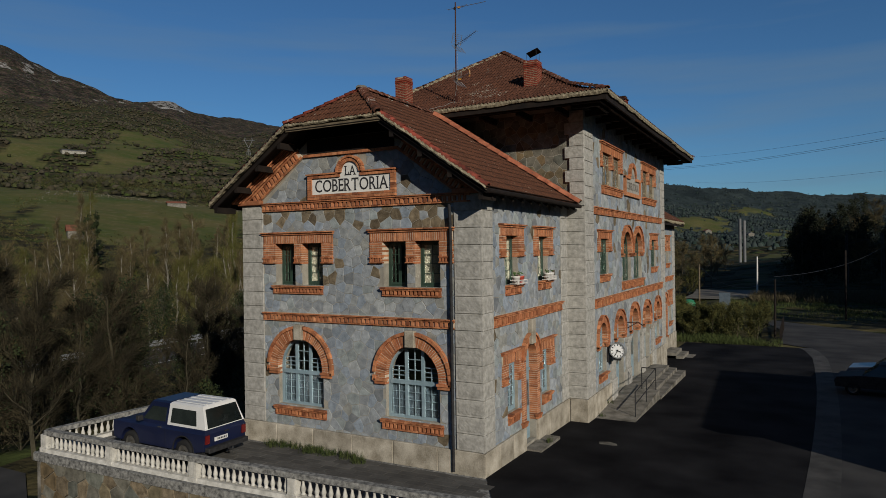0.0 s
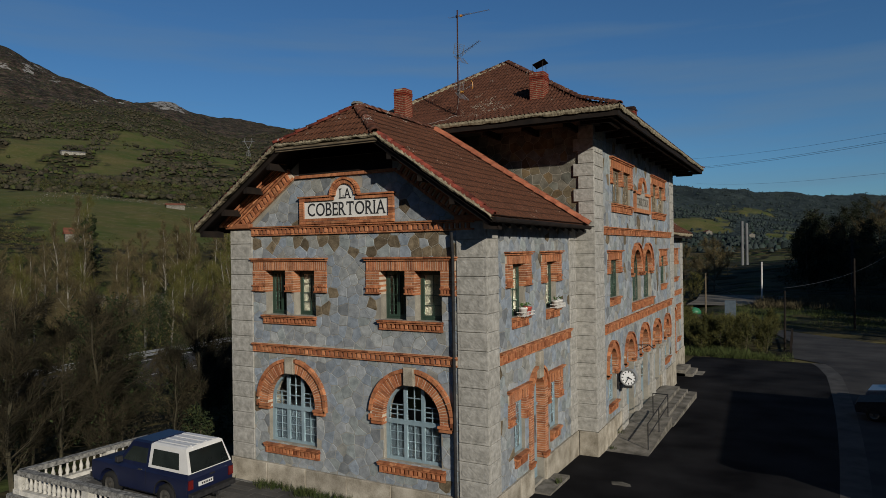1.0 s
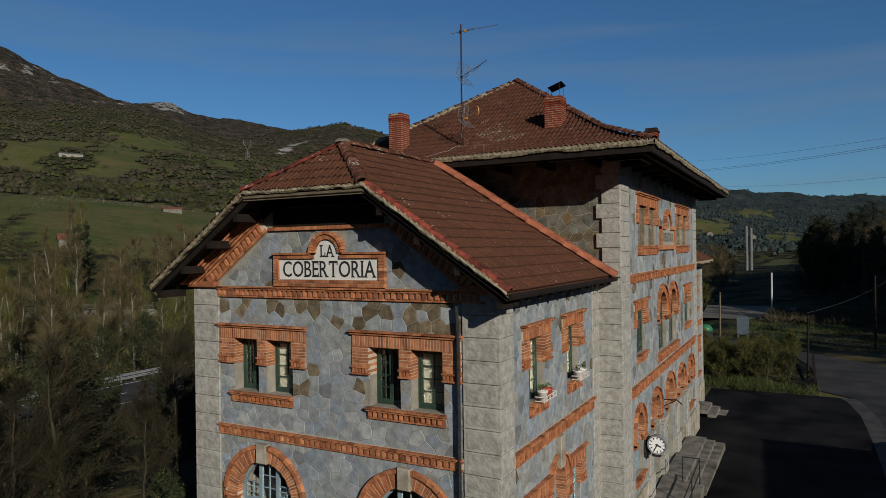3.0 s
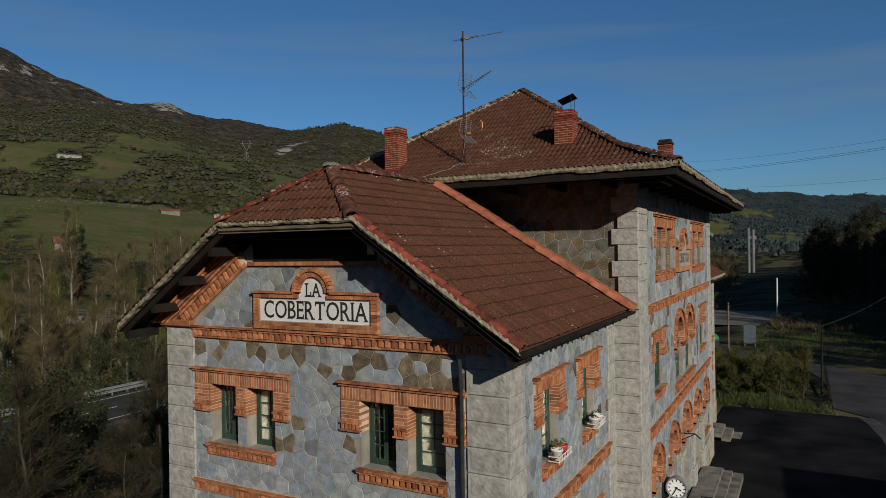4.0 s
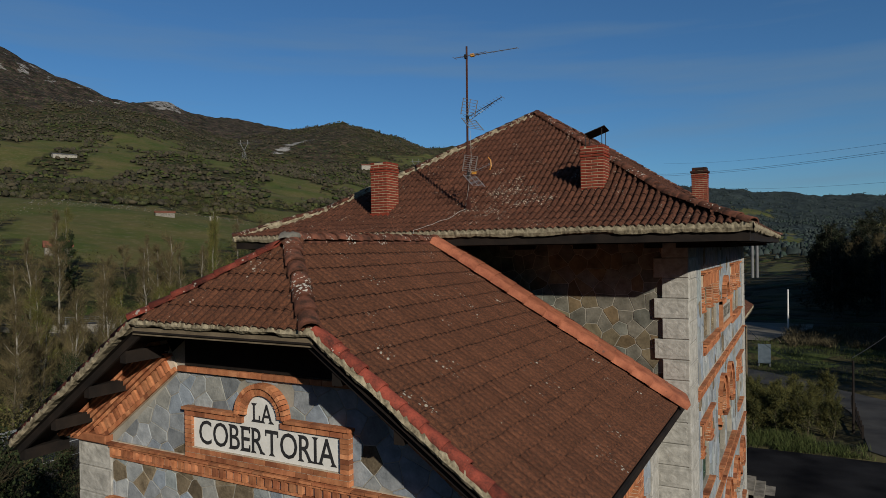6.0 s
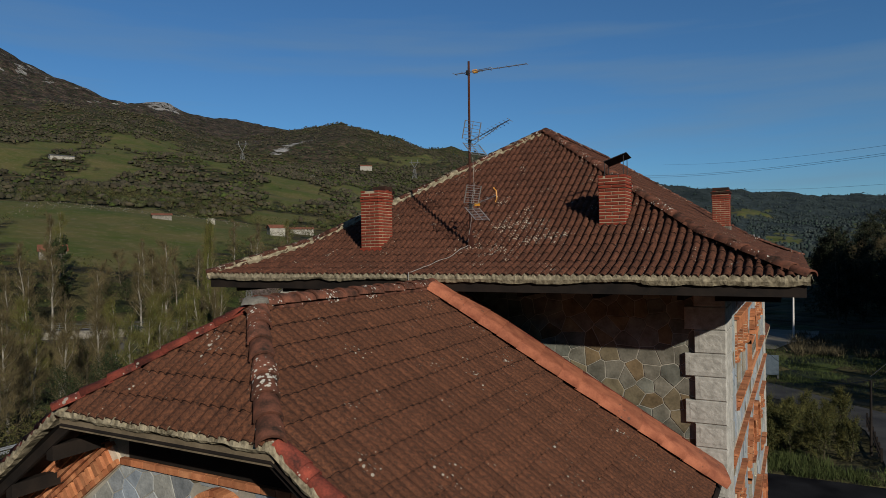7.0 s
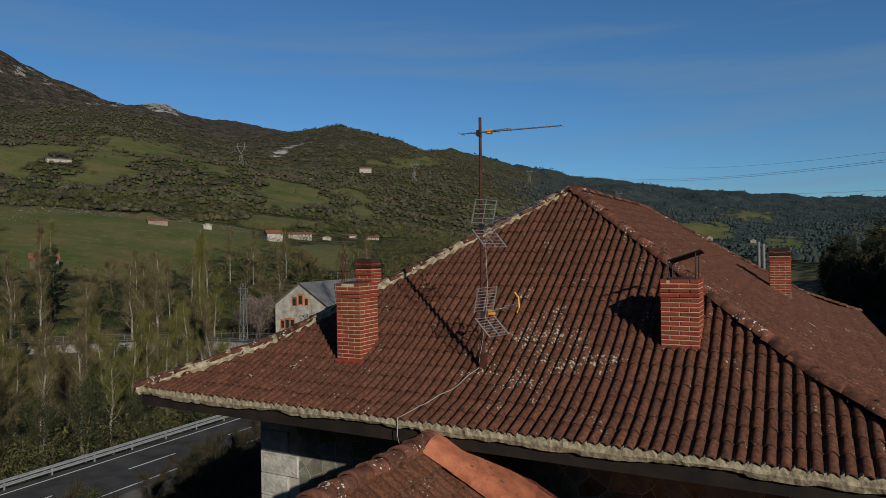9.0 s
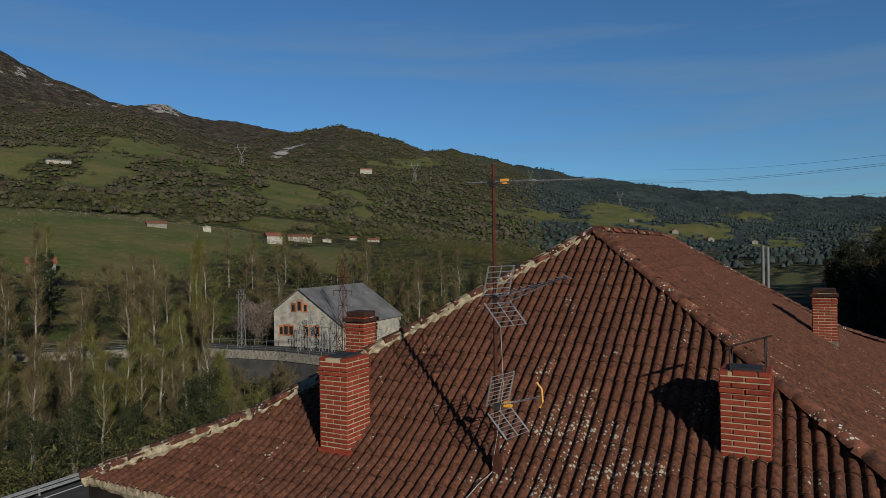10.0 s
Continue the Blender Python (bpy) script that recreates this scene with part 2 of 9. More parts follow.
# ---------------------------------------------------------------- mesh helpers
class Mesh:
    """Vertices and faces, laid down in a frame f(u, n, z): along a wall, out of it and up."""

    def __init__(self, f=None):
        self.v, self.q, self.f = [], [], f
        if f:
            o = Vector(f(0, 0, 0))
            self.flip = Matrix((Vector(f(1, 0, 0)) - o, Vector(f(0, 1, 0)) - o, Vector(f(0, 0, 1)) - o)).determinant() < 0
        else:
            self.flip = False

    def add(self, verts, faces):
        b = len(self.v)
        self.v += [self.f(*p) for p in verts] if self.f else [tuple(p) for p in verts]
        self.q += [tuple(b + i for i in (reversed(q) if self.flip else q)) for q in faces]
        return self

    def box(self, a0, a1, b0, b1, c0, c1):
        vs = [(x, y, z) for z in (c0, c1) for y in (b0, b1) for x in (a0, a1)]
        return self.add(vs, [(0, 2, 3, 1), (4, 5, 7, 6), (0, 1, 5, 4), (2, 6, 7, 3), (0, 4, 6, 2), (1, 3, 7, 5)])

    def bbox(self, a0, a1, b0, b1, c0, c1, e=0.012):
        """A block whose outer face (b1) has chamfered edges."""
        vs = [(a0, b0, c0), (a1, b0, c0), (a1, b0, c1), (a0, b0, c1), (a0, b1 - e, c0), (a1, b1 - e, c0), (a1, b1 - e, c1), (a0, b1 - e, c1),
              (a0 + e, b1, c0 + e), (a1 - e, b1, c0 + e), (a1 - e, b1, c1 - e), (a0 + e, b1, c1 - e)]
        fs = [(0, 1, 2, 3), (8, 11, 10, 9)]
        for i in range(4):
            j = (i + 1) % 4
            fs += [(i, i + 4, j + 4, j), (i + 4, i + 8, j + 8, j + 4)]
        return self.add(vs, fs)

    def prism(self, poly, b0, b1):
        """A polygon in (u, z), counter-clockwise as seen with u to the right, extruded from n = b0 to b1."""
        n = len(poly)
        vs = [(u, b0, z) for u, z in poly] + [(u, b1, z) for u, z in poly]
        return self.add(vs, [tuple(range(n)), tuple(range(2 * n - 1, n - 1, -1))] + [(i, n + i, n + (i + 1) % n, (i + 1) % n) for i in range(n)])

    def tube(self, pts, r0, r1=None, sides=6, cap=True):
        r1 = r0 if r1 is None else r1
        pts = [Vector(p) for p in pts]
        rings, n = [], len(pts)
        for i, p in enumerate(pts):
            d = (pts[min(i + 1, n - 1)] - pts[max(i - 1, 0)]).normalized()
            a = d.cross(Vector((0, 0, 1)) if abs(d.z) < 0.9 else Vector((1, 0, 0))).normalized()
            b = d.cross(a)
            r = r0 + (r1 - r0) * i / max(n - 1, 1)
            rings += [tuple(p + r * (math.cos(2 * math.pi * k / sides) * a + math.sin(2 * math.pi * k / sides) * b)) for k in range(sides)]
        fs = [(i * sides + k, i * sides + (k + 1) % sides, (i + 1) * sides + (k + 1) % sides, (i + 1) * sides + k) for i in range(n - 1) for k in range(sides)]
        if cap:
            fs += [tuple(range(sides - 1, -1, -1)), tuple(range((n - 1) * sides, n * sides))]
        return self.add(rings, fs)

    def lathe(self, prof, x, y, z, sides=10):
        vs = [(x + r * math.cos(2 * math.pi * k / sides), y + r * math.sin(2 * math.pi * k / sides), z + h) for r, h in prof for k in range(sides)]
        fs = [(i * sides + k, i * sides + (k + 1) % sides, (i + 1) * sides + (k + 1) % sides, (i + 1) * sides + k) for i in range(len(prof) - 1) for k in range(sides)]
        fs += [tuple(range(sides - 1, -1, -1)), tuple(range((len(prof) - 1) * sides, len(prof) * sides))]
        return self.add(vs, fs)

    def data(self, name, material, smooth=False):
        me = bpy.data.meshes.new(name)
        me.from_pydata(self.v, [], self.q)
        me.materials.append(material)
        if smooth:
            me.polygons.foreach_set("use_smooth", [True] * len(me.polygons))
        me.update()
        return me


def part(name, mesh, material, parent=None, label="", kind="", smooth=False):
    ob = new(name, mesh.data(name, material, smooth) if isinstance(mesh, Mesh) else mesh)
    ob.parent = parent
    return tagged(ob, label, kind=kind)


def thing(name, label, category, group="", kind="", at=(0, 0, 0)):
    ob = new(name)
    ob.location = at
    return tagged(ob, label, category, group, kind)


def big_mesh(name, verts, faces, material):
    """A mesh straight from arrays of vertices and of faces with the same number of corners."""
    me = bpy.data.meshes.new(name)
    nv, nf, k = len(verts), len(faces), faces.shape[1]
    me.vertices.add(nv)
    me.vertices.foreach_set("co", np.asarray(verts, np.float32).ravel())
    me.loops.add(nf * k)
    me.loops.foreach_set("vertex_index", np.asarray(faces, np.int32).ravel())
    me.polygons.add(nf)
    me.polygons.foreach_set("loop_start", np.arange(0, nf * k, k, dtype=np.int32))
    me.materials.append(material)
    me.update(calc_edges=True)
    return me


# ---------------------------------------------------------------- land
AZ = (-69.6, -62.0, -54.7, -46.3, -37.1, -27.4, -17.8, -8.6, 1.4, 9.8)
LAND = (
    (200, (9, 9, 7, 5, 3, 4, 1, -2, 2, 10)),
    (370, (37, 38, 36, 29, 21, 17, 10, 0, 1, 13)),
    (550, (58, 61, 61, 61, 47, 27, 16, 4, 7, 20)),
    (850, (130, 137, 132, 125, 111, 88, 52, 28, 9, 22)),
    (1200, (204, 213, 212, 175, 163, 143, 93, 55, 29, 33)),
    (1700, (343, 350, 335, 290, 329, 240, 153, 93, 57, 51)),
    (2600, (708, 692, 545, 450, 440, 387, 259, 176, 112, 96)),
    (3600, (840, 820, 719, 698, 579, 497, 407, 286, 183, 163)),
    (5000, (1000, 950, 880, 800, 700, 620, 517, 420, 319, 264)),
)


def smooth01(a, b, x):
    s = np.clip((x - a) / (b - a), 0, 1)
    return s * s * (3 - 2 * s)


def waves(x, y, size, seed, octaves=4):
    """Cheap smooth noise about 0, the same at every build."""
    rs, out, amp = np.random.RandomState(seed), 0.0, 1.0
    for o in range(octaves):
        for _ in range(4):
            a, ph = rs.uniform(0, 2 * np.pi, 2)
            kx, ky = np.cos(a) * 2 * np.pi / size, np.sin(a) * 2 * np.pi / size
            out = out + amp * 0.35 * np.sin(kx * x + ky * y + ph + 1.3 * np.sin(ky * x * 0.7 - kx * y * 0.7 + 2 * ph))
        size, amp = size / 2.1, amp * 0.52
    return out


def near_land(x, y):
    """The ground close to the station: the sloping yard, the bank down to the lower road, the valley floor."""
    yard = -0.027 * np.clip(y, 0, 75)
    drop = smooth01(-12.6, -13.5, x) * -1.65 + smooth01(-18, -40, x) * -3.0
    drop = np.where(y > 34, smooth01(-3, -12, x) * -1.0 + smooth01(-12, -42, x) * -3.4, drop)
    drop = np.minimum(drop, smooth01(-3.4, -4.3, y) * smooth01(1.5, -3.0, x) * -1.75)
    valley = smooth01(-59, -75, x) * -3.5 + smooth01(-118, -135, x) * 3
    bank = smooth01(24, 60, x) * 9.0 + smooth01(60, 120, x) * 14
    # steep rise out of view on the right, added to shade the wood
    hillside = smooth01(45, 75, y) * smooth01(320, 230, y) * smooth01(24, 75, x) * 36
    return yard + drop + valley + bank + hillside


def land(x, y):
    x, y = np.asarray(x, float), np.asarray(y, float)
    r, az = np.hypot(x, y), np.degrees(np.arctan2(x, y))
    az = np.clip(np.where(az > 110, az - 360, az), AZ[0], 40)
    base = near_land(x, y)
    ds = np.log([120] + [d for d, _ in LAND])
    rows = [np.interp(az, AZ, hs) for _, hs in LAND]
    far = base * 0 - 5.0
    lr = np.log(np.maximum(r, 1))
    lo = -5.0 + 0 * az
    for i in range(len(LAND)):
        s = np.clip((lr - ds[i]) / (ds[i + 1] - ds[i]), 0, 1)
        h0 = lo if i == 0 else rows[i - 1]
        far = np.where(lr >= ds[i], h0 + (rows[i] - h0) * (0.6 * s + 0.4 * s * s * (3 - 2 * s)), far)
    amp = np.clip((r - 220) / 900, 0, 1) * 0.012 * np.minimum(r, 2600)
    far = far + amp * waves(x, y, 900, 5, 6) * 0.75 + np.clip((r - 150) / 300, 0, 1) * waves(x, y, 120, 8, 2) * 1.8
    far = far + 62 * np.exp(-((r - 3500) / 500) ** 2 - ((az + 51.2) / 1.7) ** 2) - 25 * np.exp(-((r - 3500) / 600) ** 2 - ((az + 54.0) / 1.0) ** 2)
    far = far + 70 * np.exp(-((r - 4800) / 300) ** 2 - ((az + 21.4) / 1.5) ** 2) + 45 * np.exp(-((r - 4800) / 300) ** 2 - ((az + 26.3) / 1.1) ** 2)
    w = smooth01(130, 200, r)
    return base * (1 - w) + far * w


def polar(x, y):
    return np.hypot(x, y), np.degrees(np.arctan2(x, y))


MEADOWS = (  # bearing, distance, half widths in both, and how the distance grows with the bearing
    (-53.0, 930, 4.0, 175, 50), (-60.3, 715, 2.6, 75, 20), (-55.4, 615, 2.3, 38, 6), (-47.0, 725, 1.1, 55, 0), (-41.0, 600, 3.1, 110, 12),
    (-53.5, 296, 9.8, 82, 2.0), (-38.0, 290, 2.6, 52, 3), (-42.0, 404, 3.4, 26, 6), (-35.2, 585, 0.8, 110, 0), (-29.8, 1450, 3.2, 110, 30),
    (-13.6, 1080, 2.6, 230, 20), (-7.5, 1020, 2.8, 85, 18), (-3.4, 1890, 1.6, 110, 20), (-1.1, 1015, 1.5, 65, 20), (-0.8, 325, 1.0, 70, 0),
    (5.2, 1130, 1.6, 130, 0), (-19.5, 900, 2.2, 120, 15), (-10.5, 1500, 1.8, 110, 20), (-23.5, 820, 1.6, 90, 10), (-66.0, 330, 5, 80, 0))


def meadow(x, y):
    """1 where the slopes are grazed, 0 where scrub and woods grow."""
    r, az = polar(x, y)
    edge = waves(x, y, 90, 21, 4) * np.clip(r / 700, 0.35, 1.3) + waves(x, y, 22, 23, 2) * 0.35
    m = 0 * r
    for aa, ra, aw, rr, tilt in MEADOWS:
        m = np.maximum(m, smooth01(1.06, 0.96, np.hypot((r - ra - tilt * (az - aa)) / rr, (az - aa) / aw) + 0.46 * edge))
    return m


def crag(x, y):
    r, az = polar(x, y)
    e = waves(x, y, 160, 51, 5)
    c = 0.58 * smooth01(1700, 2200, r) * smooth01(-0.2, 0.7, e) * smooth01(-50, -55, az)
    c = np.maximum(c, 0.6 * smooth01(1.3, 0.3, np.hypot((r - 2190) / 200, (az + 60.6) / 0.6)))
    c = np.maximum(c, 0.72 * smooth01(1.3, 0.4, np.hypot((r - 3150) / 700, (az + 51.2) / 2.2) - 0.2 * e))
    lane = (az + 41.1 - (r - 1440) * 0.0095) / 0.75
    return np.maximum(c, 0.74 * smooth01(1.5, 0.2, np.abs(lane) - 0.35 * e) * smooth01(1280, 1330, r) * smooth01(1660, 1560, r))


def heath(x, y):
    """1 on the bare brown heights above the woods."""
    r, az = polar(x, y)
    e = waves(x, y, 220, 71, 5)
    up = smooth01(1350, 1700, r + 220 * e - (az + 60) * 14) * smooth01(-38, -44, az)
    return np.maximum(up, 0.7 * smooth01(1250, 1450, r + 150 * e) * smooth01(2000, 1700, r) * smooth01(-47, -44, az) * smooth01(-33, -37, az))


def far_haze(x, y):
    """1 on the far side of the valley, where haze is painted as a blue-green tint."""
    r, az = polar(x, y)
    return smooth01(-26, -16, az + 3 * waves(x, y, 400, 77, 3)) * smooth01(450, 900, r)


angles = np.radians(np.r_[np.arange(-135, -72, 0.9), np.arange(-72, 14, 0.22), np.arange(14, 225, 4.0)])
radii = np.r_[0.0, np.geomspace(6, 100, 46), np.geomspace(104, 900, 110), np.geomspace(915, 5200, 120)]
gx, gy = radii[:, None] * np.sin(angles)[None], radii[:, None] * np.cos(angles)[None]
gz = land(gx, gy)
na, nr = len(angles), len(radii)
ii = (np.arange(nr - 1)[:, None] * na + np.arange(na)[None]).ravel()
jj = (np.arange(nr - 1)[:, None] * na + (np.arange(na)[None] + 1) % na).ravel()
ground_faces = np.stack([ii, ii + na, jj + na, jj], 1)


def land_material():
    m = bpy.data.materials.new("hillside_ground")
    m.use_nodes = True
    t = m.node_tree
    n, k = t.nodes, t.links.new
    p = n["Principled BSDF"]
    geo = n.new("ShaderNodeNewGeometry")

    def noise_mix(scale, a, b, lo=0.35, hi=0.68):
        tx = n.new("ShaderNodeTexNoise")
        tx.inputs["Scale"].default_value, tx.inputs["Detail"].default_value = scale, 8
        tx.inputs["Roughness"].default_value = 0.65
        k(geo.outputs["Position"], tx.inputs["Vector"])
        r = n.new("ShaderNodeMapRange")
        r.inputs["From Min"].default_value, r.inputs["From Max"].default_value = lo, hi
        k(tx.outputs["Fac"], r.inputs["Value"])
        x = n.new("ShaderNodeMix")
        x.data_type = "RGBA"
        x.inputs["A"].default_value, x.inputs["B"].default_value = (*a, 1), (*b, 1)
        k(r.outputs["Result"], x.inputs["Factor"])
        return x

    def blend(fac, a, b):
        x = n.new("ShaderNodeMix")
        x.data_type = "RGBA"
        k(fac, x.inputs["Factor"])
        k(a, x.inputs["A"])
        k(b, x.inputs["B"])
        return x.outputs["Result"]

    scrub = noise_mix(0.018, (0.040, 0.035, 0.020), (0.033, 0.043, 0.015))
    scrub2 = noise_mix(0.22, (0.011, 0.011, 0.006), (0.066, 0.058, 0.032))
    half = n.new("ShaderNodeMix")
    half.data_type = "RGBA"
    half.inputs["Factor"].default_value = 0.55
    k(scrub.outputs["Result"], half.inputs["A"])
    k(scrub2.outputs["Result"], half.inputs["B"])
    grass = noise_mix(0.035, (0.042, 0.060, 0.013), (0.102, 0.081, 0.035), 0.36, 0.66)
    stony = noise_mix(0.35, (0.04898, 0.05925, 0.01422), (0.158, 0.1343, 0.0869), 0.52, 0.68)
    turf = n.new("ShaderNodeMix")
    turf.data_type = "RGBA"
    turf.inputs["Factor"].default_value = 0.30
    k(grass.outputs["Result"], turf.inputs["A"])
    k(stony.outputs["Result"], turf.inputs["B"])
    brown = noise_mix(0.035, (0.016, 0.0135, 0.011), (0.062, 0.050, 0.041), 0.36, 0.64)
    rock = noise_mix(0.045, (0.1343, 0.1264, 0.1145), (0.2844, 0.2765, 0.2607))
    cover = n.new("ShaderNodeAttribute")
    cover.attribute_name = "cover"
    sep = n.new("ShaderNodeSeparateColor")
    k(cover.outputs["Color"], sep.inputs["Color"])
    crowns = n.new("ShaderNodeTexVoronoi")
    crowns.inputs["Scale"].default_value = 0.15
    k(geo.outputs["Position"], crowns.inputs["Vector"])
    cs_ = n.new("ShaderNodeSeparateColor")
    k(crowns.outputs["Color"], cs_.inputs["Color"])
    kinds = n.new("ShaderNodeValToRGB")
    kinds.color_ramp.interpolation = "CONSTANT"
    for j, (at, tone) in enumerate(((0.0, (0.70, 0.66, 0.62)), (0.22, (1.15, 1.02, 0.92)), (0.48, (0.72, 1.0, 0.60)), (0.66, (1.45, 1.32, 1.20)), (0.84, (0.50, 0.62, 0.48)))):
        el = kinds.color_ramp.elements[j] if j < 2 else kinds.color_ramp.elements.new(at)
        el.position, el.color = at, (*tone, 1)
    k(cs_.outputs["Red"], kinds.inputs["Fac"])
    wood = n.new("ShaderNodeMix")
    wood.data_type, wood.blend_type = "RGBA", "MULTIPLY"
    wood.inputs["Factor"].default_value = 1
    c = blend(sep.outputs["Blue"], half.outputs["Result"], brown.outputs["Result"])
    k(c, wood.inputs["A"])
    k(kinds.outputs["Color"], wood.inputs["B"])
    c = wood.outputs["Result"]
    # blue-green tone that paints haze and shade onto the far slopes
    hazy = noise_mix(0.03, (0.012, 0.019, 0.019), (0.036, 0.048, 0.047))
    c = blend(cover.outputs["Alpha"], c, hazy.outputs["Result"])
    c = blend(sep.outputs["Red"], c, turf.outputs["Result"])
    rt = n.new("ShaderNodeTexNoise")
    rt.inputs["Scale"].default_value, rt.inputs["Detail"].default_value, rt.inputs["Roughness"].default_value = 0.035, 11, 0.75
    k(geo.outputs["Position"], rt.inputs["Vector"])
    ra = n.new("ShaderNodeMath")
    ra.operation = "MULTIPLY_ADD"
    ra.inputs[1].default_value = 0.42
    k(sep.outputs["Green"], ra.inputs[0])
    k(rt.outputs["Fac"], ra.inputs[2])
    rm = n.new("ShaderNodeMapRange")
    rm.inputs["From Min"].default_value, rm.inputs["From Max"].default_value = 0.75, 0.79
    k(ra.outputs[0], rm.inputs["Value"])
    c = blend(rm.outputs["Result"], c, rock.outputs["Result"])
    k(c, p.inputs["Base Color"])
    p.inputs["Roughness"].default_value = 1.0
    p.inputs["Specular IOR Level"].default_value = 0.1
    bt = n.new("ShaderNodeTexNoise")
    bt.inputs["Scale"].default_value, bt.inputs["Detail"].default_value = 0.09, 10
    k(geo.outputs["Position"], bt.inputs["Vector"])
    b = n.new("ShaderNodeBump")
    b.inputs["Distance"].default_value = 7.0
    bs = n.new("ShaderNodeMath")
    bs.operation = "MULTIPLY_ADD"
    bs.inputs[1].default_value, bs.inputs[2].default_value = -0.72, 0.8
    k(sep.outputs["Red"], bs.inputs[0])
    k(bs.outputs[0], b.inputs["Strength"])
    dome = n.new("ShaderNodeMath")
    dome.operation = "MULTIPLY_ADD"
    dome.inputs[1].default_value = -0.55
    k(crowns.outputs["Distance"], dome.inputs[0])
    k(bt.outputs["Fac"], dome.inputs[2])
    k(dome.outputs[0], b.inputs["Height"])
    k(b.outputs["Normal"], p.inputs["Normal"])
    return m


LAND_MAT = land_material()
gm = big_mesh("ground", np.stack([gx, gy, gz], -1).reshape(-1, 3), ground_faces, LAND_MAT)
cov = gm.color_attributes.new("cover", "FLOAT_COLOR", "POINT")
mask = np.zeros((na * nr, 4), np.float32)
mask[:, 0], mask[:, 1], mask[:, 2], mask[:, 3] = meadow(gx, gy).ravel(), crag(gx, gy).ravel(), heath(gx, gy).ravel(), far_haze(gx, gy).ravel()
cov.data.foreach_set("color", mask.ravel())
gm.polygons.foreach_set("use_smooth", [True] * len(gm.polygons))
tagged(new("ground", gm), "green and brown valley with wooded slopes and rocky crests", "ground", kind="structure")

# ---------------------------------------------------------------- station building: walls
station = thing("station_building", "old grey stone railway station with orange brick trim", "building")


def front(u, n, z):
    return (u, -n, z)


def side(u, n, z):
    return (n, u, z)


def tower_side(u, n, z):
    return (0.72 + n, u, z)


def tower_front(u, n, z):
    return (u, 7.85 - n, z)


def far_side(u, n, z):
    return (n, u, z)


def arc(cu, cz, r, a0, a1, n):
    return [(cu + r * math.cos(radians(a0 + (a1 - a0) * i / n)), cz + r * math.sin(radians(a0 + (a1 - a0) * i / n))) for i in range(n + 1)]


def wall(name, f, u0, u1, z0, z1, holes, thick=0.45, material=None):
    """A wall with its openings. holes: (u0, u1, z0, z1, arched); an arch has its crown at z1."""
    m = Mesh(f)
    us = sorted({u0, u1, *(h[0] for h in holes), *(h[1] for h in holes)})
    zs = sorted({z0, z1, *(h[2] for h in holes), *(h[3] for h in holes)})

    def solid(i, j):
        if not (0 <= i < len(us) - 1 and 0 <= j < len(zs) - 1):
            return False
        cu, cz = (us[i] + us[i + 1]) / 2, (zs[j] + zs[j + 1]) / 2
        return not any(h[0] < cu < h[1] and h[2] < cz < h[3] for h in holes)

    for i in range(len(us) - 1):
        for j in range(len(zs) - 1):
            if not solid(i, j):
                continue
            a, b, c, d = us[i], us[i + 1], zs[j], zs[j + 1]
            m.add([(a, 0, c), (b, 0, c), (b, 0, d), (a, 0, d)], [(3, 2, 1, 0)])
            m.add([(a, -thick, c), (b, -thick, c), (b, -thick, d), (a, -thick, d)], [(0, 1, 2, 3)])
            for di, dj, e in ((-1, 0, ((a, c), (a, d))), (1, 0, ((b, d), (b, c))), (0, -1, ((b, c), (a, c))), (0, 1, ((a, d), (b, d)))):
                if not solid(i + di, j + dj):
                    (p, q), (s, t) = e
                    m.add([(p, 0, q), (s, 0, t), (s, -thick, t), (p, -thick, q)], [(0, 1, 2, 3)])
    for a, b, c, d, arched in holes:
        if arched:
            r, cu = (b - a) / 2, (a + b) / 2
            left = [(a, d)] + arc(cu, d - r, r, 180, 90, 10)
            right = arc(cu, d - r, r, 90, 0, 10) + [(b, d)]
            m.prism(left, -thick, 0)
            m.prism(right, -thick, 0)
    return part(name, m, material or MORTAR, station)


def clip_half(poly, a, b, c):
    """The part of a polygon where a*u + b*z <= c."""
    out = []
    for i, p in enumerate(poly):
        q = poly[(i + 1) % len(poly)]
        dp, dq = a * p[0] + b * p[1] - c, a * q[0] + b * q[1] - c
        if dp <= 0:
            out.append(p)
        if dp * dq < 0:
            s = dp / (dp - dq)
            out.append((p[0] + s * (q[0] - p[0]), p[1] + s * (q[1] - p[1])))
    return out


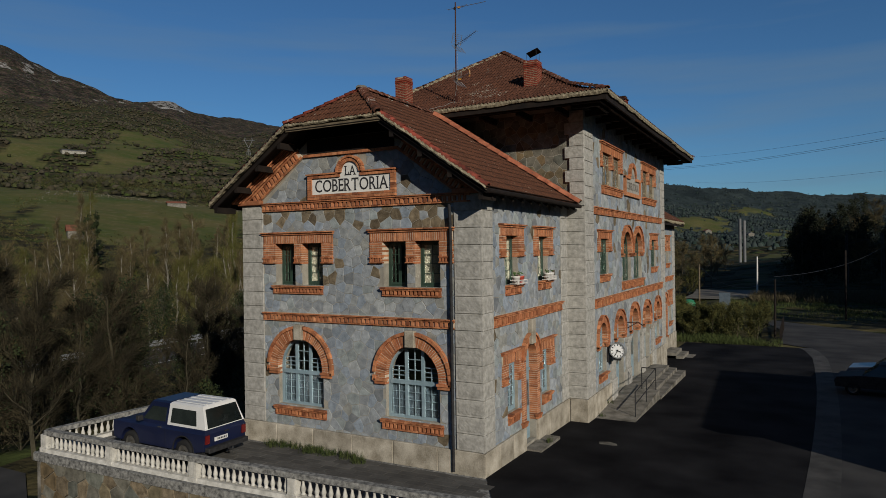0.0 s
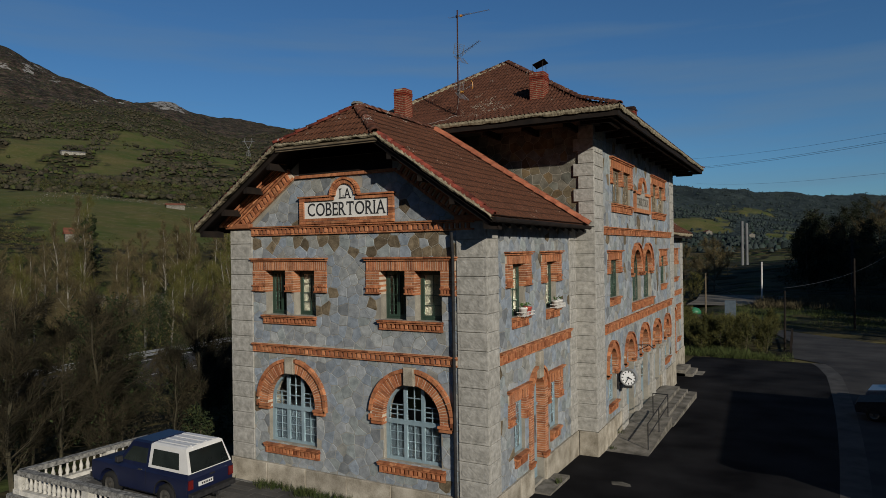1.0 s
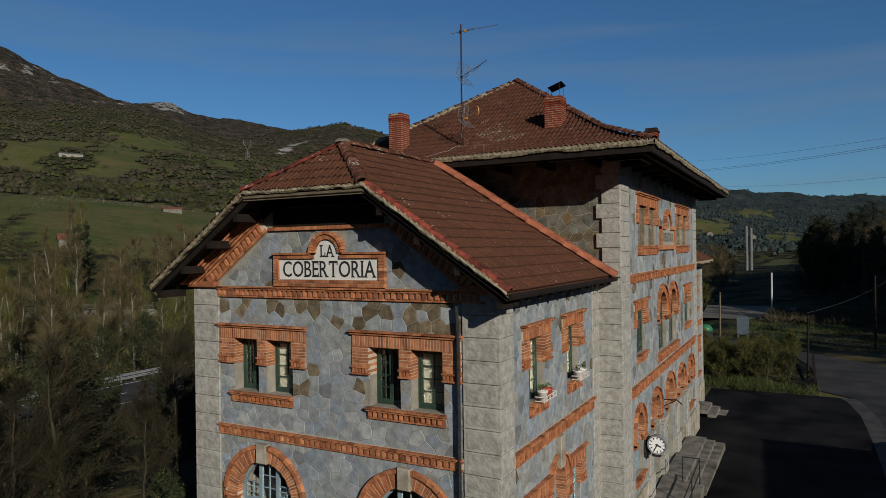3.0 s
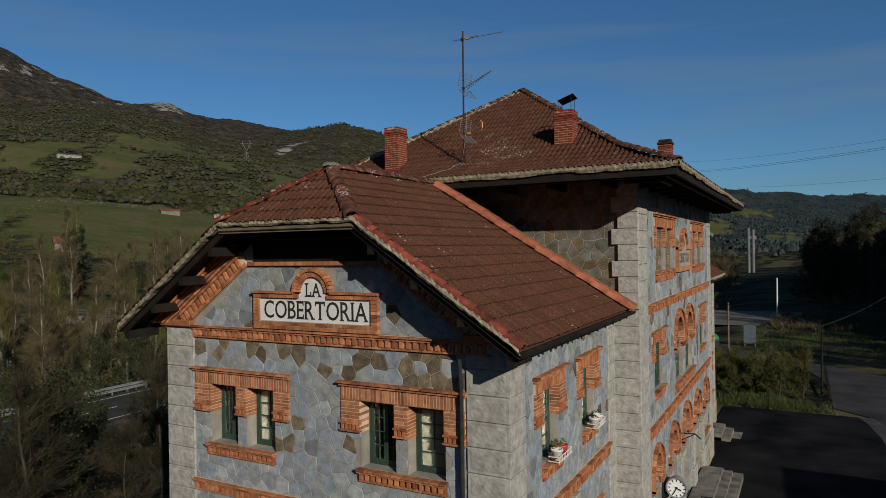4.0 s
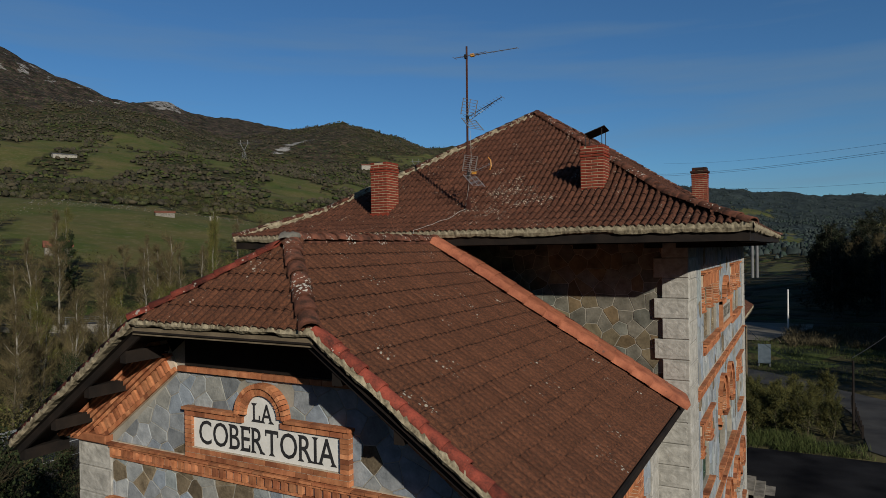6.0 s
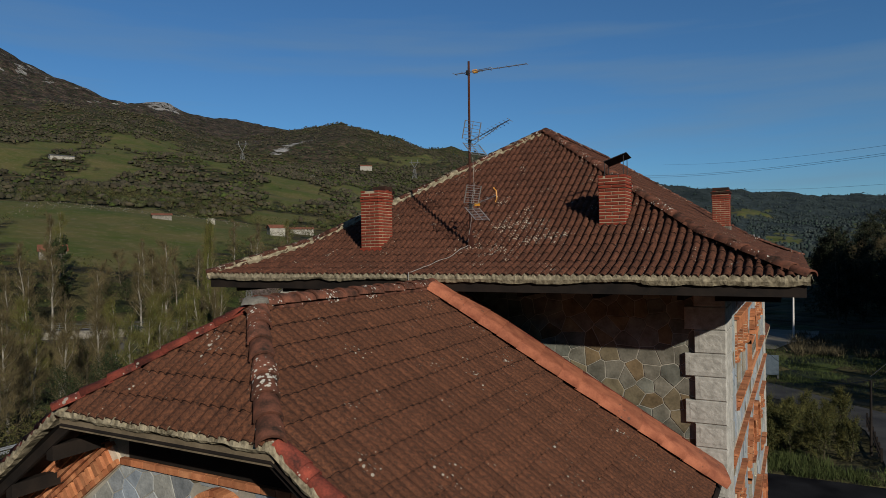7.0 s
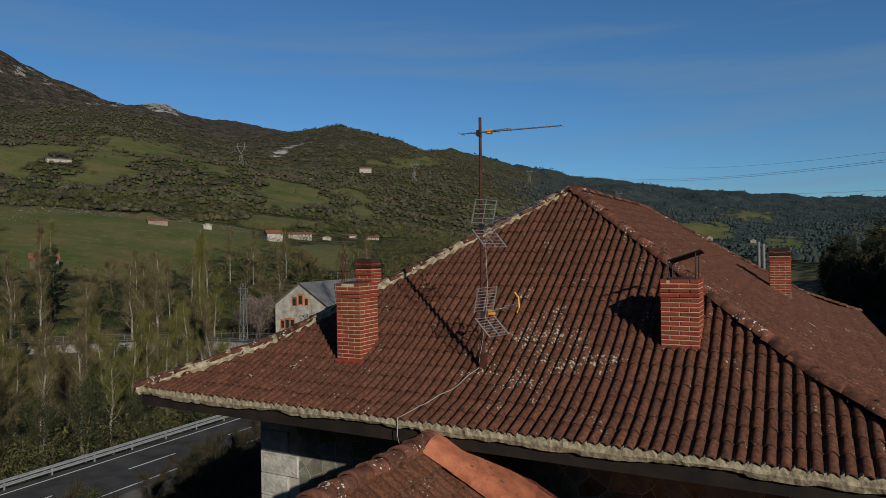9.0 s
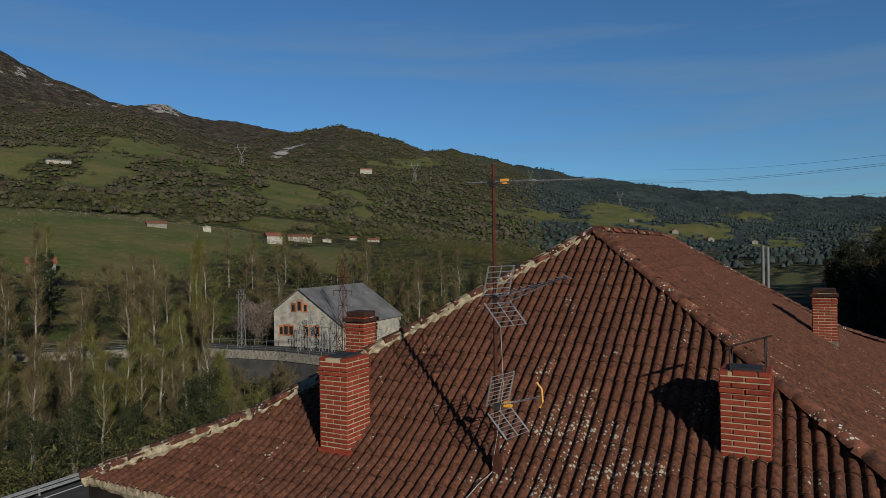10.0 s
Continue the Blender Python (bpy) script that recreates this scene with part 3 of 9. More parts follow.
def stones(parent, f, region, holes, size, seed, material, single=300, proud=0.010, joint=0.013, brown=None):
    """Irregular polygonal stones over a convex region, cut at the openings; the first ones each an object of its own."""
    rnd = random.Random(seed)
    us, zs = [p[0] for p in region], [p[1] for p in region]
    seeds, row, z = [], 0, min(zs) - size
    while z < max(zs) + size:
        u = min(us) - size + (row % 2) * size * 0.5
        while u < max(us) + size:
            seeds.append((u + rnd.uniform(-0.36, 0.36) * size, z + rnd.uniform(-0.34, 0.34) * size))
            u += size * rnd.choice((0.85, 1.0, 1.0, 1.25))
        z += size * 0.86
        row += 1
    polys = []
    for p in seeds:
        cell = [(p[0] - size * 1.6, p[1] - size * 1.6), (p[0] + size * 1.6, p[1] - size * 1.6), (p[0] + size * 1.6, p[1] + size * 1.6), (p[0] - size * 1.6, p[1] + size * 1.6)]
        for q in seeds:
            du, dz = q[0] - p[0], q[1] - p[1]
            if 0 < du * du + dz * dz < 9 * size * size and cell:
                cell = clip_half(cell, du, dz, (q[0] ** 2 + q[1] ** 2 - p[0] ** 2 - p[1] ** 2) / 2)
        for i, a in enumerate(region):
            b = region[(i + 1) % len(region)]
            if cell:
                cell = clip_half(cell, b[1] - a[1], a[0] - b[0], (b[1] - a[1]) * a[0] + (a[0] - b[0]) * a[1])
        if len(cell) < 3:
            continue
        cu, cz = sum(v[0] for v in cell) / len(cell), sum(v[1] for v in cell) / len(cell)
        gone = False
        for a, b, c, d, arched in holes:
            if max(v[0] for v in cell) <= a or min(v[0] for v in cell) >= b or max(v[1] for v in cell) <= c or min(v[1] for v in cell) >= d:
                continue
            ways = [(a - cu, (1, 0, a)), (cu - b, (-1, 0, -b)), (c - cz, (0, 1, c)), (cz - d, (0, -1, -d))]
            far, cut = max(ways)
            if far <= -0.05:
                gone = True
                break
            cell = clip_half(cell, *cut)
            if len(cell) < 3:
                gone = True
                break
        if gone:
            continue
        area = abs(sum(cell[i][0] * cell[(i + 1) % len(cell)][1] - cell[(i + 1) % len(cell)][0] * cell[i][1] for i in range(len(cell)))) / 2
        if area < 0.012:
            continue
        cu, cz = sum(v[0] for v in cell) / len(cell), sum(v[1] for v in cell) / len(cell)
        rad = math.sqrt(area / math.pi)
        k0, k1 = 1 - joint / 2 / rad, 1 - (joint / 2 + 0.008) / rad
        h = proud * rnd.uniform(0.6, 1.5)
        n = len(cell)
        vs = [(cu + k0 * (u - cu), 0.0, cz + k0 * (z - cz)) for u, z in cell] + [(cu + k1 * (u - cu), h * rnd.uniform(0.75, 1.15), cz + k1 * (z - cz)) for u, z in cell]
        polys.append((STONE_BROWN if brown and rnd.random() < brown(cu, cz) else material, vs, [tuple(range(2 * n - 1, n - 1, -1))] + [(i, n + i, n + (i + 1) % n, (i + 1) % n) for i in range(n)]))
    rest = {}
    for i, (mt, vs, fs) in enumerate(polys):
        if i < single:
            part("stone", Mesh(f).add(vs, fs), mt, parent)
        else:
            rest.setdefault(mt.name, (mt, Mesh(f)))[1].add(vs, fs)
    for mt, m in rest.values():
        part("stonework", m, mt, parent, kind="stuff")


def quoin(f, u0, u1, z0, z1, courses, name, alternate=0.0, proud=0.05):
    """A corner strip of rock-faced granite blocks with drafted margins, one block a course."""
    core = part(name, Mesh(f).box(u0 + 0.01 + max(alternate, 0), u1 - 0.01 + min(alternate, 0), -0.02, proud - 0.03, z0, z1), GRANITE, station)
    rnd = random.Random(int(abs(u0) * 100 + z1 * 7))
    h = (z1 - z0) / courses
    for i in range(courses):
        a, b = u0, u1
        if alternate > 0 and i % 2:
            a += alternate
        elif alternate < 0 and i % 2:
            b += alternate
        m = Mesh(f)
        c, d = z0 + i * h + 0.008, z0 + (i + 1) * h - 0.008
        m.bbox(a, b, -0.02, proud, c, d, 0.014)
        a, b, c, d = a + 0.045, b - 0.045, c + 0.04, d - 0.04
        nu, nz = max(8, int((b - a) / 0.06)), 7
        vs = [(a + (b - a) * (i + (rnd.uniform(-0.25, 0.25) if 0 < i < nu else 0)) / nu, proud - 0.004 if i in (0, nu) or j in (0, nz) else proud + rnd.uniform(0.002, 0.008), c + (d - c) * (j + (rnd.uniform(-0.25, 0.25) if 0 < j < nz else 0)) / nz)
              for j in range(nz + 1) for i in range(nu + 1)]
        m.add(vs, [(j * (nu + 1) + i, (j + 1) * (nu + 1) + i, (j + 1) * (nu + 1) + i + 1, j * (nu + 1) + i + 1) for j in range(nz) for i in range(nu)])
        part("block", m, GRANITE, core)
    return core


def course(m, u0, u1, z0, z1, n0, n1, length, gap=0.013, shift=0.0):
    u = u0 - shift
    while u < u1 - 0.01:
        a, b = max(u, u0), min(u + length - gap, u1)
        if b - a > 0.02:
            m.box(a, b, n0, n1, z0 + gap / 2, z1 - gap / 2)
        u += length


def string_course(f, u0, u1, z0, z1, pitch=0.165):
    """A projecting brick band: thin foot, a row of dentils, two stepped top courses."""
    h = z1 - z0
    core = part("string_course", Mesh(f).box(u0, u1, -0.02, 0.035, z0, z1), BRICK_JOINT, station, "orange brick band with dentils")
    m = Mesh(f)
    course(m, u0, u1, z0, z0 + 0.2 * h, 0.0, 0.07, 0.24)
    course(m, u0, u1, z0 + 0.66 * h, z0 + 0.83 * h, 0.0, 0.11, 0.24, shift=0.1)
    course(m, u0, u1, z0 + 0.83 * h, z1, 0.0, 0.15, 0.24)
    part("brick_course", m, BRICK, core, kind="stuff")
    u = u0 + 0.03
    while u < u1 - 0.09:
        part("dentil", Mesh(f).box(u, u + 0.085, 0.03, 0.095, z0 + 0.2 * h, z0 + 0.66 * h), BRICK, core)
        u += pitch
    return core


def sill(f, u0, u1, z1, h=0.30, proud=0.17):
    m = Mesh(f)
    m.box(u0 + 0.02, u1 - 0.02, -0.35, 0.04, z1 - h, z1 - 0.02)
    course(m, u0 + 0.02, u1 - 0.02, z1 - h, z1 - 0.78 * h, 0.03, 0.07, 0.22)
    course(m, u0, u1, z1 - 0.36 * h, z1 - 0.18 * h, -0.05, proud - 0.04, 0.22, shift=0.1)
    course(m, u0, u1, z1 - 0.18 * h, z1, -0.05, proud, 0.22)
    u = u0 + 0.05
    while u < u1 - 0.1:
        m.box(u, u + 0.075, 0.03, 0.10, z1 - 0.78 * h, z1 - 0.36 * h)
        u += 0.145
    return part("window_sill", m, BRICK, station, "orange brick sill with dentils", "stuff")


def brick_head(f, openings, u0, u1, z_foot, z_top, z_lintel, reveal=0.30):
    """A brick surround over one or two square openings: coursed jambs with corbelled feet, soldier lintel, cornice."""
    m = Mesh(f)
    edges = [u0] + [e for o in openings for e in o] + [u1]
    joint = Mesh(f)
    for a, b in zip(edges[::2], edges[1::2]):
        joint.box(a - 0.003, b + 0.003, -reveal + 0.004, 0.046, z_foot + 0.01, z_lintel - 0.004)
        z, i = z_foot, 0
        while z < z_lintel - 0.01:
            course(m, a - 0.008, b + 0.008, z, min(z + 0.073, z_lintel), -reveal, 0.05 + 0.003 * (i % 3), 0.24, 0.013, shift=0.12 * (i % 2))
            z += 0.073
            i += 1
        for kk in range(2):
            course(m, a - 0.02, b + 0.02, z_foot + 0.02 + 0.16 * kk, z_foot + 0.07 + 0.16 * kk, 0.0, 0.095, 0.16)
        u = a + 0.01
        while u < b - 0.06:
            m.box(u, u + 0.05, 0.0, 0.08, z_foot + 0.07, z_foot + 0.18)
            u += 0.095
    u = u0
    while u < u1 - 0.02:
        inside = any(o[0] - 0.07 < u < o[1] for o in openings)
        m.box(u + 0.008, min(u + 0.067, u1), -reveal if inside else 0.0, 0.055, z_lintel - 0.006, z_top - 0.118)
        u += 0.075
    for o in openings:
        joint.box(o[0] + 0.012, o[1] - 0.012, -reveal + 0.004, 0.03, z_lintel - 0.003, z_top - 0.12)
    joint.box(u0 + 0.006, u1 - 0.006, -0.01, 0.050, z_lintel + 0.01, z_top - 0.06)
    course(m, u0 - 0.04, u1 + 0.04, z_top - 0.115, z_top - 0.055, 0.0, 0.10, 0.24)
    course(m, u0 - 0.07, u1 + 0.07, z_top - 0.055, z_top, 0.0, 0.15, 0.24, shift=0.1)
    surround = part("window_surround", joint, BRICK_JOINT, station, "orange brick window surround")
    part("brickwork", m, BRICK, surround, kind="stuff")
    return surround


def brick_arch(f, cu, cz, r, thick, z_foot, keystone=None, reveal=0.30, hood=0.10, name="arch_surround"):
    m = Mesh(f)
    n = max(14, int(math.pi * (r + thick / 2) / 0.078))
    for i in range(n):
        a0, a1 = 180 * i / n + 0.45, 180 * (i + 1) / n - 0.45
        p = arc(cu, cz, r - 0.01, a0, a1, 1) + arc(cu, cz, r + thick, a1, a0, 1)
        m.prism([p[0], p[3], p[2], p[1]], -reveal, 0.06 + 0.006 * (i % 3))
    for i in range(n // 2):
        a0, a1 = 360 * i / n + 0.3, 360 * (i + 1) / n - 0.3
        p = arc(cu, cz, r + thick, a0, a1, 2) + arc(cu, cz, r + thick + hood, a1, a0, 2)
        m.prism([p[0], p[5], p[4], p[3], p[2], p[1]], 0.0, 0.13)
    joint = Mesh(f)
    ri, rj, ro, zf = r - 0.004, r + thick + 0.004, r + thick + hood - 0.01, z_foot + 0.01
    joint.prism([(cu + ri, zf), (cu + rj, zf), (cu + rj, cz)] + arc(cu, cz, ro, 0, 180, 24) + [(cu - rj, cz), (cu - rj, zf), (cu - ri, zf)] + arc(cu, cz, ri, 180, 0, 24), -reveal + 0.01, 0.056)
    for s in (-1, 1):
        a, b = sorted((cu + s * r, cu + s * (r + thick)))
        z, i = z_foot, 0
        while z < cz - 0.01:
            course(m, a - 0.01, b + 0.01, z, min(z + 0.073, cz), -reveal, 0.06, 0.24, 0.013, shift=0.12 * (i % 2))
            z += 0.073
            i += 1
        c, d = sorted((cu + s * (r + thick), cu + s * (r + thick + hood)))
        if cz - z_foot < 1.2:
            m.box(c, d, 0.0, 0.12, z_foot + 0.12, cz)
        for kk, e in ((0, 0.0), (1, 0.03)):
            m.box(a - 0.03 - e, b + 0.03 + e, 0.0, 0.10 + 0.02 * kk, z_foot + 0.02 + 0.09 * kk, z_foot + 0.09 + 0.09 * kk)
    arch = part(name, joint, BRICK_JOINT, station, "orange brick arch")
    part("brickwork", m, BRICK, arch, kind="stuff")
    if keystone:
        part("keystone", Mesh(f).bbox(cu - 0.17, cu + 0.17, -0.1, 0.17, cz + r - 0.03, keystone, 0.02), PLINTH, arch, "beige stone keystone")
    return arch


def pane_grid(window, f, u0, u1, z0, z1, cols, rows, n, bar, paint, arch=None):
    """Glazing bars and one pane of glass each between them."""
    for i in range(cols + 1):
        u = u0 + (u1 - u0) * i / cols
        part("glazing_bar", Mesh(f).box(u - bar / 2, u + bar / 2, n, n + 0.03, z0, z1), paint, window)
    for j in range(rows + 1):
        z = z0 + (z1 - z0) * j / rows
        part("glazing_bar", Mesh(f).box(u0, u1, n + 0.003, n + 0.027, z - bar / 2, z + bar / 2), paint, window)
    g = Mesh(f)
    g.box(u0, u1, n + 0.008, n + 0.014, z0, z1)
    ob = part("pane", g, GLASS, window)
    ob.visible_shadow = False


def casement(f, u0, u1, z0, z1, paint, cols=2, rows=4, depth=0.28, blind=None, leaves=1):
    """A square wooden window set back in its opening."""
    m = Mesh(f)
    w = 0.07
    m.box(u0, u0 + w, -depth - 0.06, -depth, z0, z1)
    m.box(u1 - w, u1, -depth - 0.06, -depth, z0, z1)
    m.box(u0 + w, u1 - w, -depth - 0.06, -depth, z0, z0 + w)
    m.box(u0 + w, u1 - w, -depth - 0.06, -depth, z1 - w, z1)
    window = part("window", m, paint, station, "wooden casement window")
    step = (u1 - u0 - 2 * w) / leaves
    for i in range(leaves):
        a, b = u0 + w + i * step, u0 + w + (i + 1) * step
        fr = Mesh(f)
        fr.box(a + 0.004, a + 0.055, -depth - 0.045, -depth + 0.012, z0 + w, z1 - w)
        fr.box(b - 0.055, b - 0.004, -depth - 0.045, -depth + 0.012, z0 + w, z1 - w)
        fr.box(a + 0.055, b - 0.055, -depth - 0.045, -depth + 0.012, z0 + w, z0 + w + 0.06)
        fr.box(a + 0.055, b - 0.055, -depth - 0.045, -depth + 0.012, z1 - w - 0.06, z1 - w)
        part("leaf_frame", fr, paint, window)
        pane_grid(window, f, a + 0.05, b - 0.05, z0 + w + 0.05, z1 - w - 0.05, cols, rows, -depth - 0.03, 0.022, paint)
    if blind:
        part("blind", Mesh(f).box(u0 + w, u1 - w, -depth - 0.10, -depth - 0.08, z0 + w, z1 - w), blind, window)
    return window


# ---- wing towards the road: gable front
G_WIN = [(-7.675, -5.775, 1.42, 3.66, True), (-3.32, -1.42, 1.42, 3.66, True)]
U_WIN = [(-7.75, -6.90, 5.45, 6.86, False), (-6.60, -5.74, 5.45, 6.86, False), (-3.36, -2.50, 5.45, 6.86, False), (-2.20, -1.35, 5.45, 6.86, False)]
front_wall = wall("front_wall", front, -9.22, -0.03, -0.4, 8.2, G_WIN + U_WIN)
gable = Mesh(front).prism([(-9.22, 8.2), (-0.03, 8.2), (-3.0, 10.28), (-6.24, 10.28)], -0.45, 0)
gable_wall = part("gable_wall", gable, MORTAR, station)
quoin(front, -9.25, -8.30, 0.72, 8.2, 15, "corner_quoin")
quoin(front, -0.86, 0.043, 0.72, 8.2, 15, "corner_quoin")
string_course(front, -8.30, -0.86, 4.24, 4.53)
string_course(front, -8.30, -0.30, 7.95, 8.25)


def plinth(f, u0, u1, z0, z1, length, proud=0.09):
    core = part("plinth", Mesh(f).box(u0, u1, -0.02, proud - 0.03, z0, z1 - 0.02), PLINTH, station)
    n = max(1, round((u1 - u0) / length))
    for i in range(n):
        a, b = u0 + (u1 - u0) * i / n, u0 + (u1 - u0) * (i + 1) / n
        part("block", Mesh(f).bbox(a + 0.006, b - 0.006, -0.02, proud, z0, z1, 0.018), PLINTH, core)


plinth(front, -9.30, 0.082, -0.4, 0.72, 1.5)
for u in (-6.725, -2.37):
    brick_arch(front, u, 2.71, 0.95, 0.34, 2.42, keystone=4.14)
    sill(front, u - 1.10, u + 1.10, 1.38, 0.33)
for a, b in ((-8.27, -5.30), (-3.83, -0.89)):
    ops = [(w[0], w[1]) for w in U_WIN if a < w[0] < b]
    brick_head(front, ops, a, b, 6.16, 7.25, 6.86)
    sill(front, a + 0.42, b - 0.40, 5.45, 0.29)


def arched_window(f, u0, u1, z0, z1, paint, transom=2.52, depth=0.30, lights=3, backing=None):
    """A round-headed wooden window: three lights below a transom with boarded shutters behind, small panes above."""
    r, cu = (u1 - u0) / 2, (u0 + u1) / 2
    cz = z1 - r
    m = Mesh(f)
    w = 0.08
    m.box(u0, u0 + w, -depth - 0.07, -depth, z0, cz)
    m.box(u1 - w, u1, -depth - 0.07, -depth, z0, cz)
    m.box(u0 + w, u1 - w, -depth - 0.07, -depth, z0, z0 + w)
    m.box(u0 + w, u1 - w, -depth - 0.06, -depth + 0.03, transom - 0.06, transom + 0.06)
    ring = arc(cu, cz, r, 0, 180, 16)
    inner = arc(cu, cz, r - w, 0, 180, 16)
    for i in range(16):
        m.prism([inner[i], ring[i], ring[i + 1], inner[i + 1]], -depth - 0.07, -depth)
    edges = [u0 + w + (u1 - u0 - 2 * w) * i / lights for i in range(lights + 1)]
    for e in edges[1:-1]:
        top = cz + math.sqrt(max(0, (r - w) ** 2 - (e - cu) ** 2))
        m.box(e - 0.05, e + 0.05, -depth - 0.06, -depth + 0.015, z0 + w, top)
    window = part("window", m, paint, station, "round-headed blue-grey wooden window")
    for a, b in zip(edges, edges[1:]):
        a, b = a + 0.05, b - 0.05
        pane_grid(window, f, a, b, z0 + w, transom - 0.06, 2, 4, -depth - 0.04, 0.016, paint)
        top = cz + math.sqrt(max(0.0004, (r - w) ** 2 - max(abs(a - cu), abs(b - cu)) ** 2))
        pane_grid(window, f, a, b, transom + 0.06, max(top, transom + 0.35), 2, 3, -depth - 0.04, 0.022, paint)
    part("inner_shutter", Mesh(f).box(u0 + w, u1 - w, -depth - 0.12, -depth - 0.09, z0 + w, transom), backing or SHUTTER_GREY, window, "grey boarded inner shutter")
    return window


for w in G_WIN:
    arched_window(front, w[0], w[1], w[2], w[3], BLUE_PAINT, depth=0.15)
for i, w in enumerate(U_WIN):
    casement(front, w[0], w[1], w[2], w[3], GREEN_PAINT, 2, 4, 0.30, CREAM if i % 2 else None, leaves=1 if i % 2 else 2)

# sign on the gable
sign = part("station_sign", Mesh(front).box(-6.08, -2.99, -0.02, 0.06, 8.44, 8.96), SIGN_WHITE, station, "white plaster sign with black lettering in a brick frame")
SC = -4.535
part("sign_crown", Mesh(front).prism(arc(SC, 9.10, 0.34, 0, 180, 14) + [(SC - 0.52, 8.955), (SC + 0.52, 8.955)], -0.02, 0.0595), SIGN_WHITE, sign)
part("frame_bed", Mesh(front).box(-6.23, -2.84, -0.01, 0.105, 8.27, 8.435).box(-6.23, -6.085, -0.01, 0.105, 8.435, 9.05).box(-2.985, -2.84, -0.01, 0.105, 8.435, 9.05).box(-6.085, SC - 0.42, -0.01, 0.105, 8.965, 9.05).box(SC + 0.42, -2.985, -0.01, 0.105, 8.965, 9.05), BRICK_JOINT, sign)
fr = Mesh(front)
course(fr, -6.24, -2.83, 8.26, 8.35, 0.0, 0.12, 0.24)
course(fr, -6.24, -2.83, 8.35, 8.44, 0.0, 0.12, 0.24, shift=0.12)
course(fr, -6.24, SC - 0.40, 8.96, 9.06, 0.0, 0.12, 0.24)
course(fr, SC + 0.40, -2.83, 8.96, 9.06, 0.0, 0.12, 0.24)
course(fr, -6.28, SC - 0.50, 9.06, 9.12, 0.0, 0.16, 0.24)
course(fr, SC + 0.50, -2.79, 9.06, 9.12, 0.0, 0.16, 0.24)
for i in range(7):
    z = 8.44 + i * 0.0743
    fr.box(-6.24, -6.08, 0, 0.12, z + 0.004, z + 0.07)
    fr.box(-2.99, -2.83, 0, 0.12, z + 0.004, z + 0.07)
for i in range(20):
    a0, a1 = 180 * i / 20 + 0.6, 180 * (i + 1) / 20 - 0.6
    p = arc(SC, 9.10, 0.34, a0, a1, 1) + arc(SC, 9.10, 0.46, a1, a0, 1)
    fr.prism([p[0], p[3], p[2], p[1]], 0, 0.12)
    p = arc(SC, 9.10, 0.46, a0, a1, 1) + arc(SC, 9.10, 0.53, a1, a0, 1)
    fr.prism([p[0], p[3], p[2], p[1]], 0, 0.16)
part("sign_frame", fr, BRICK, sign, "stepped orange brick frame", "stuff")


FADED = mat("faded_lettering", (0.070, 0.064, 0.052), (0.13, 0.12, 0.10), 6, 0.8, bump=0)
STEMS = {"B": ((0.14, 0, 1), (0.14, 1, 1)), "E": ((0.14, 0, 1), (0.14, 1, 1)), "R": ((0.14, 0, 1), (0.14, 1, 1), (0.90, 0, 1)), "T": ((0.5, 0, 1),),
         "I": ((0.5, 0, 1), (0.5, 1, 1)), "A": ((0.10, 0, 1), (0.90, 0, 1)), "L": ((0.16, 0, 1), (0.16, 1, 1)), "C": (), "O": ()}


def lettering(text, cap, f_matrix, parent, width, ink=SIGN_BLACK):
    """Narrow black capitals, each with small serifs at the ends of its stems."""
    glyphs, total = [], 0.0
    for ch in text:
        cu = bpy.data.curves.new("lettering", "FONT")
        cu.body, cu.size, cu.align_x, cu.align_y = ch, 1.0, "LEFT", "BOTTOM_BASELINE"
        cu.extrude, cu.resolution_u, cu.offset = 0.008, 3, 0.004
        tmp = new("lettering", cu)
        me = bpy.data.meshes.new_from_object(tmp.evaluated_get(bpy.context.evaluated_depsgraph_get()))
        bpy.data.objects.remove(tmp)
        xs, hs = [v.co.x for v in me.vertices], [v.co.y for v in me.vertices]
        me.transform(Matrix.Diagonal((1, 1 / (max(hs) - min(hs)), 1, 1)) @ Matrix.Translation((-min(xs), -min(hs), 0)))
        glyphs.append((ch, me, max(xs) - min(xs)))
        total += max(xs) - min(xs) + 0.085
    k, x = width / (total - 0.085), -width / 2
    for ch, me, w in glyphs:
        me.transform(f_matrix @ Matrix.Translation((x, 0, 0)) @ Matrix.Diagonal((k, cap, 0.5, 1)))
        me.materials.clear()
        me.materials.append(ink)
        letter = part("letter", me, None, parent, "black capital letter")
        sf = Mesh(lambda u, n, z: tuple(f_matrix @ Vector((u, z, n))))
        for at, top, _ in STEMS[ch]:
            c, z = x + k * w * at, cap if top else 0.0
            sf.prism([(c - 0.062, z), (c + 0.062, z), (c + 0.030, z + (-0.035 if top else 0.035)), (c - 0.030, z + (-0.035 if top else 0.035))][::-1 if top else 1], 0.0, 0.0035)
        if ch in "ET":
            for e in ((0.04, 0.96) if ch == "T" else (0.95,)):
                c = x + k * w * e
                sf.prism([(c - 0.013, cap - 0.10), (c + 0.013, cap - 0.10), (c + 0.013, cap), (c - 0.013, cap)], 0.0, 0.0035)
        if ch in "EL":
            c = x + k * w * 0.96
            sf.prism([(c - 0.013, 0), (c + 0.013, 0), (c + 0.013, 0.11), (c - 0.013, 0.11)], 0.0, 0.0035)
        if sf.v:
            part("serif", sf, ink, letter)
        x += k * (w + 0.085)


lettering("COBERTORIA", 0.40, pose(SC, -0.0625, 8.505, 90), sign, 2.84)
lettering("LA", 0.30, pose(SC, -0.0625, 9.00, 90), sign, 0.40)

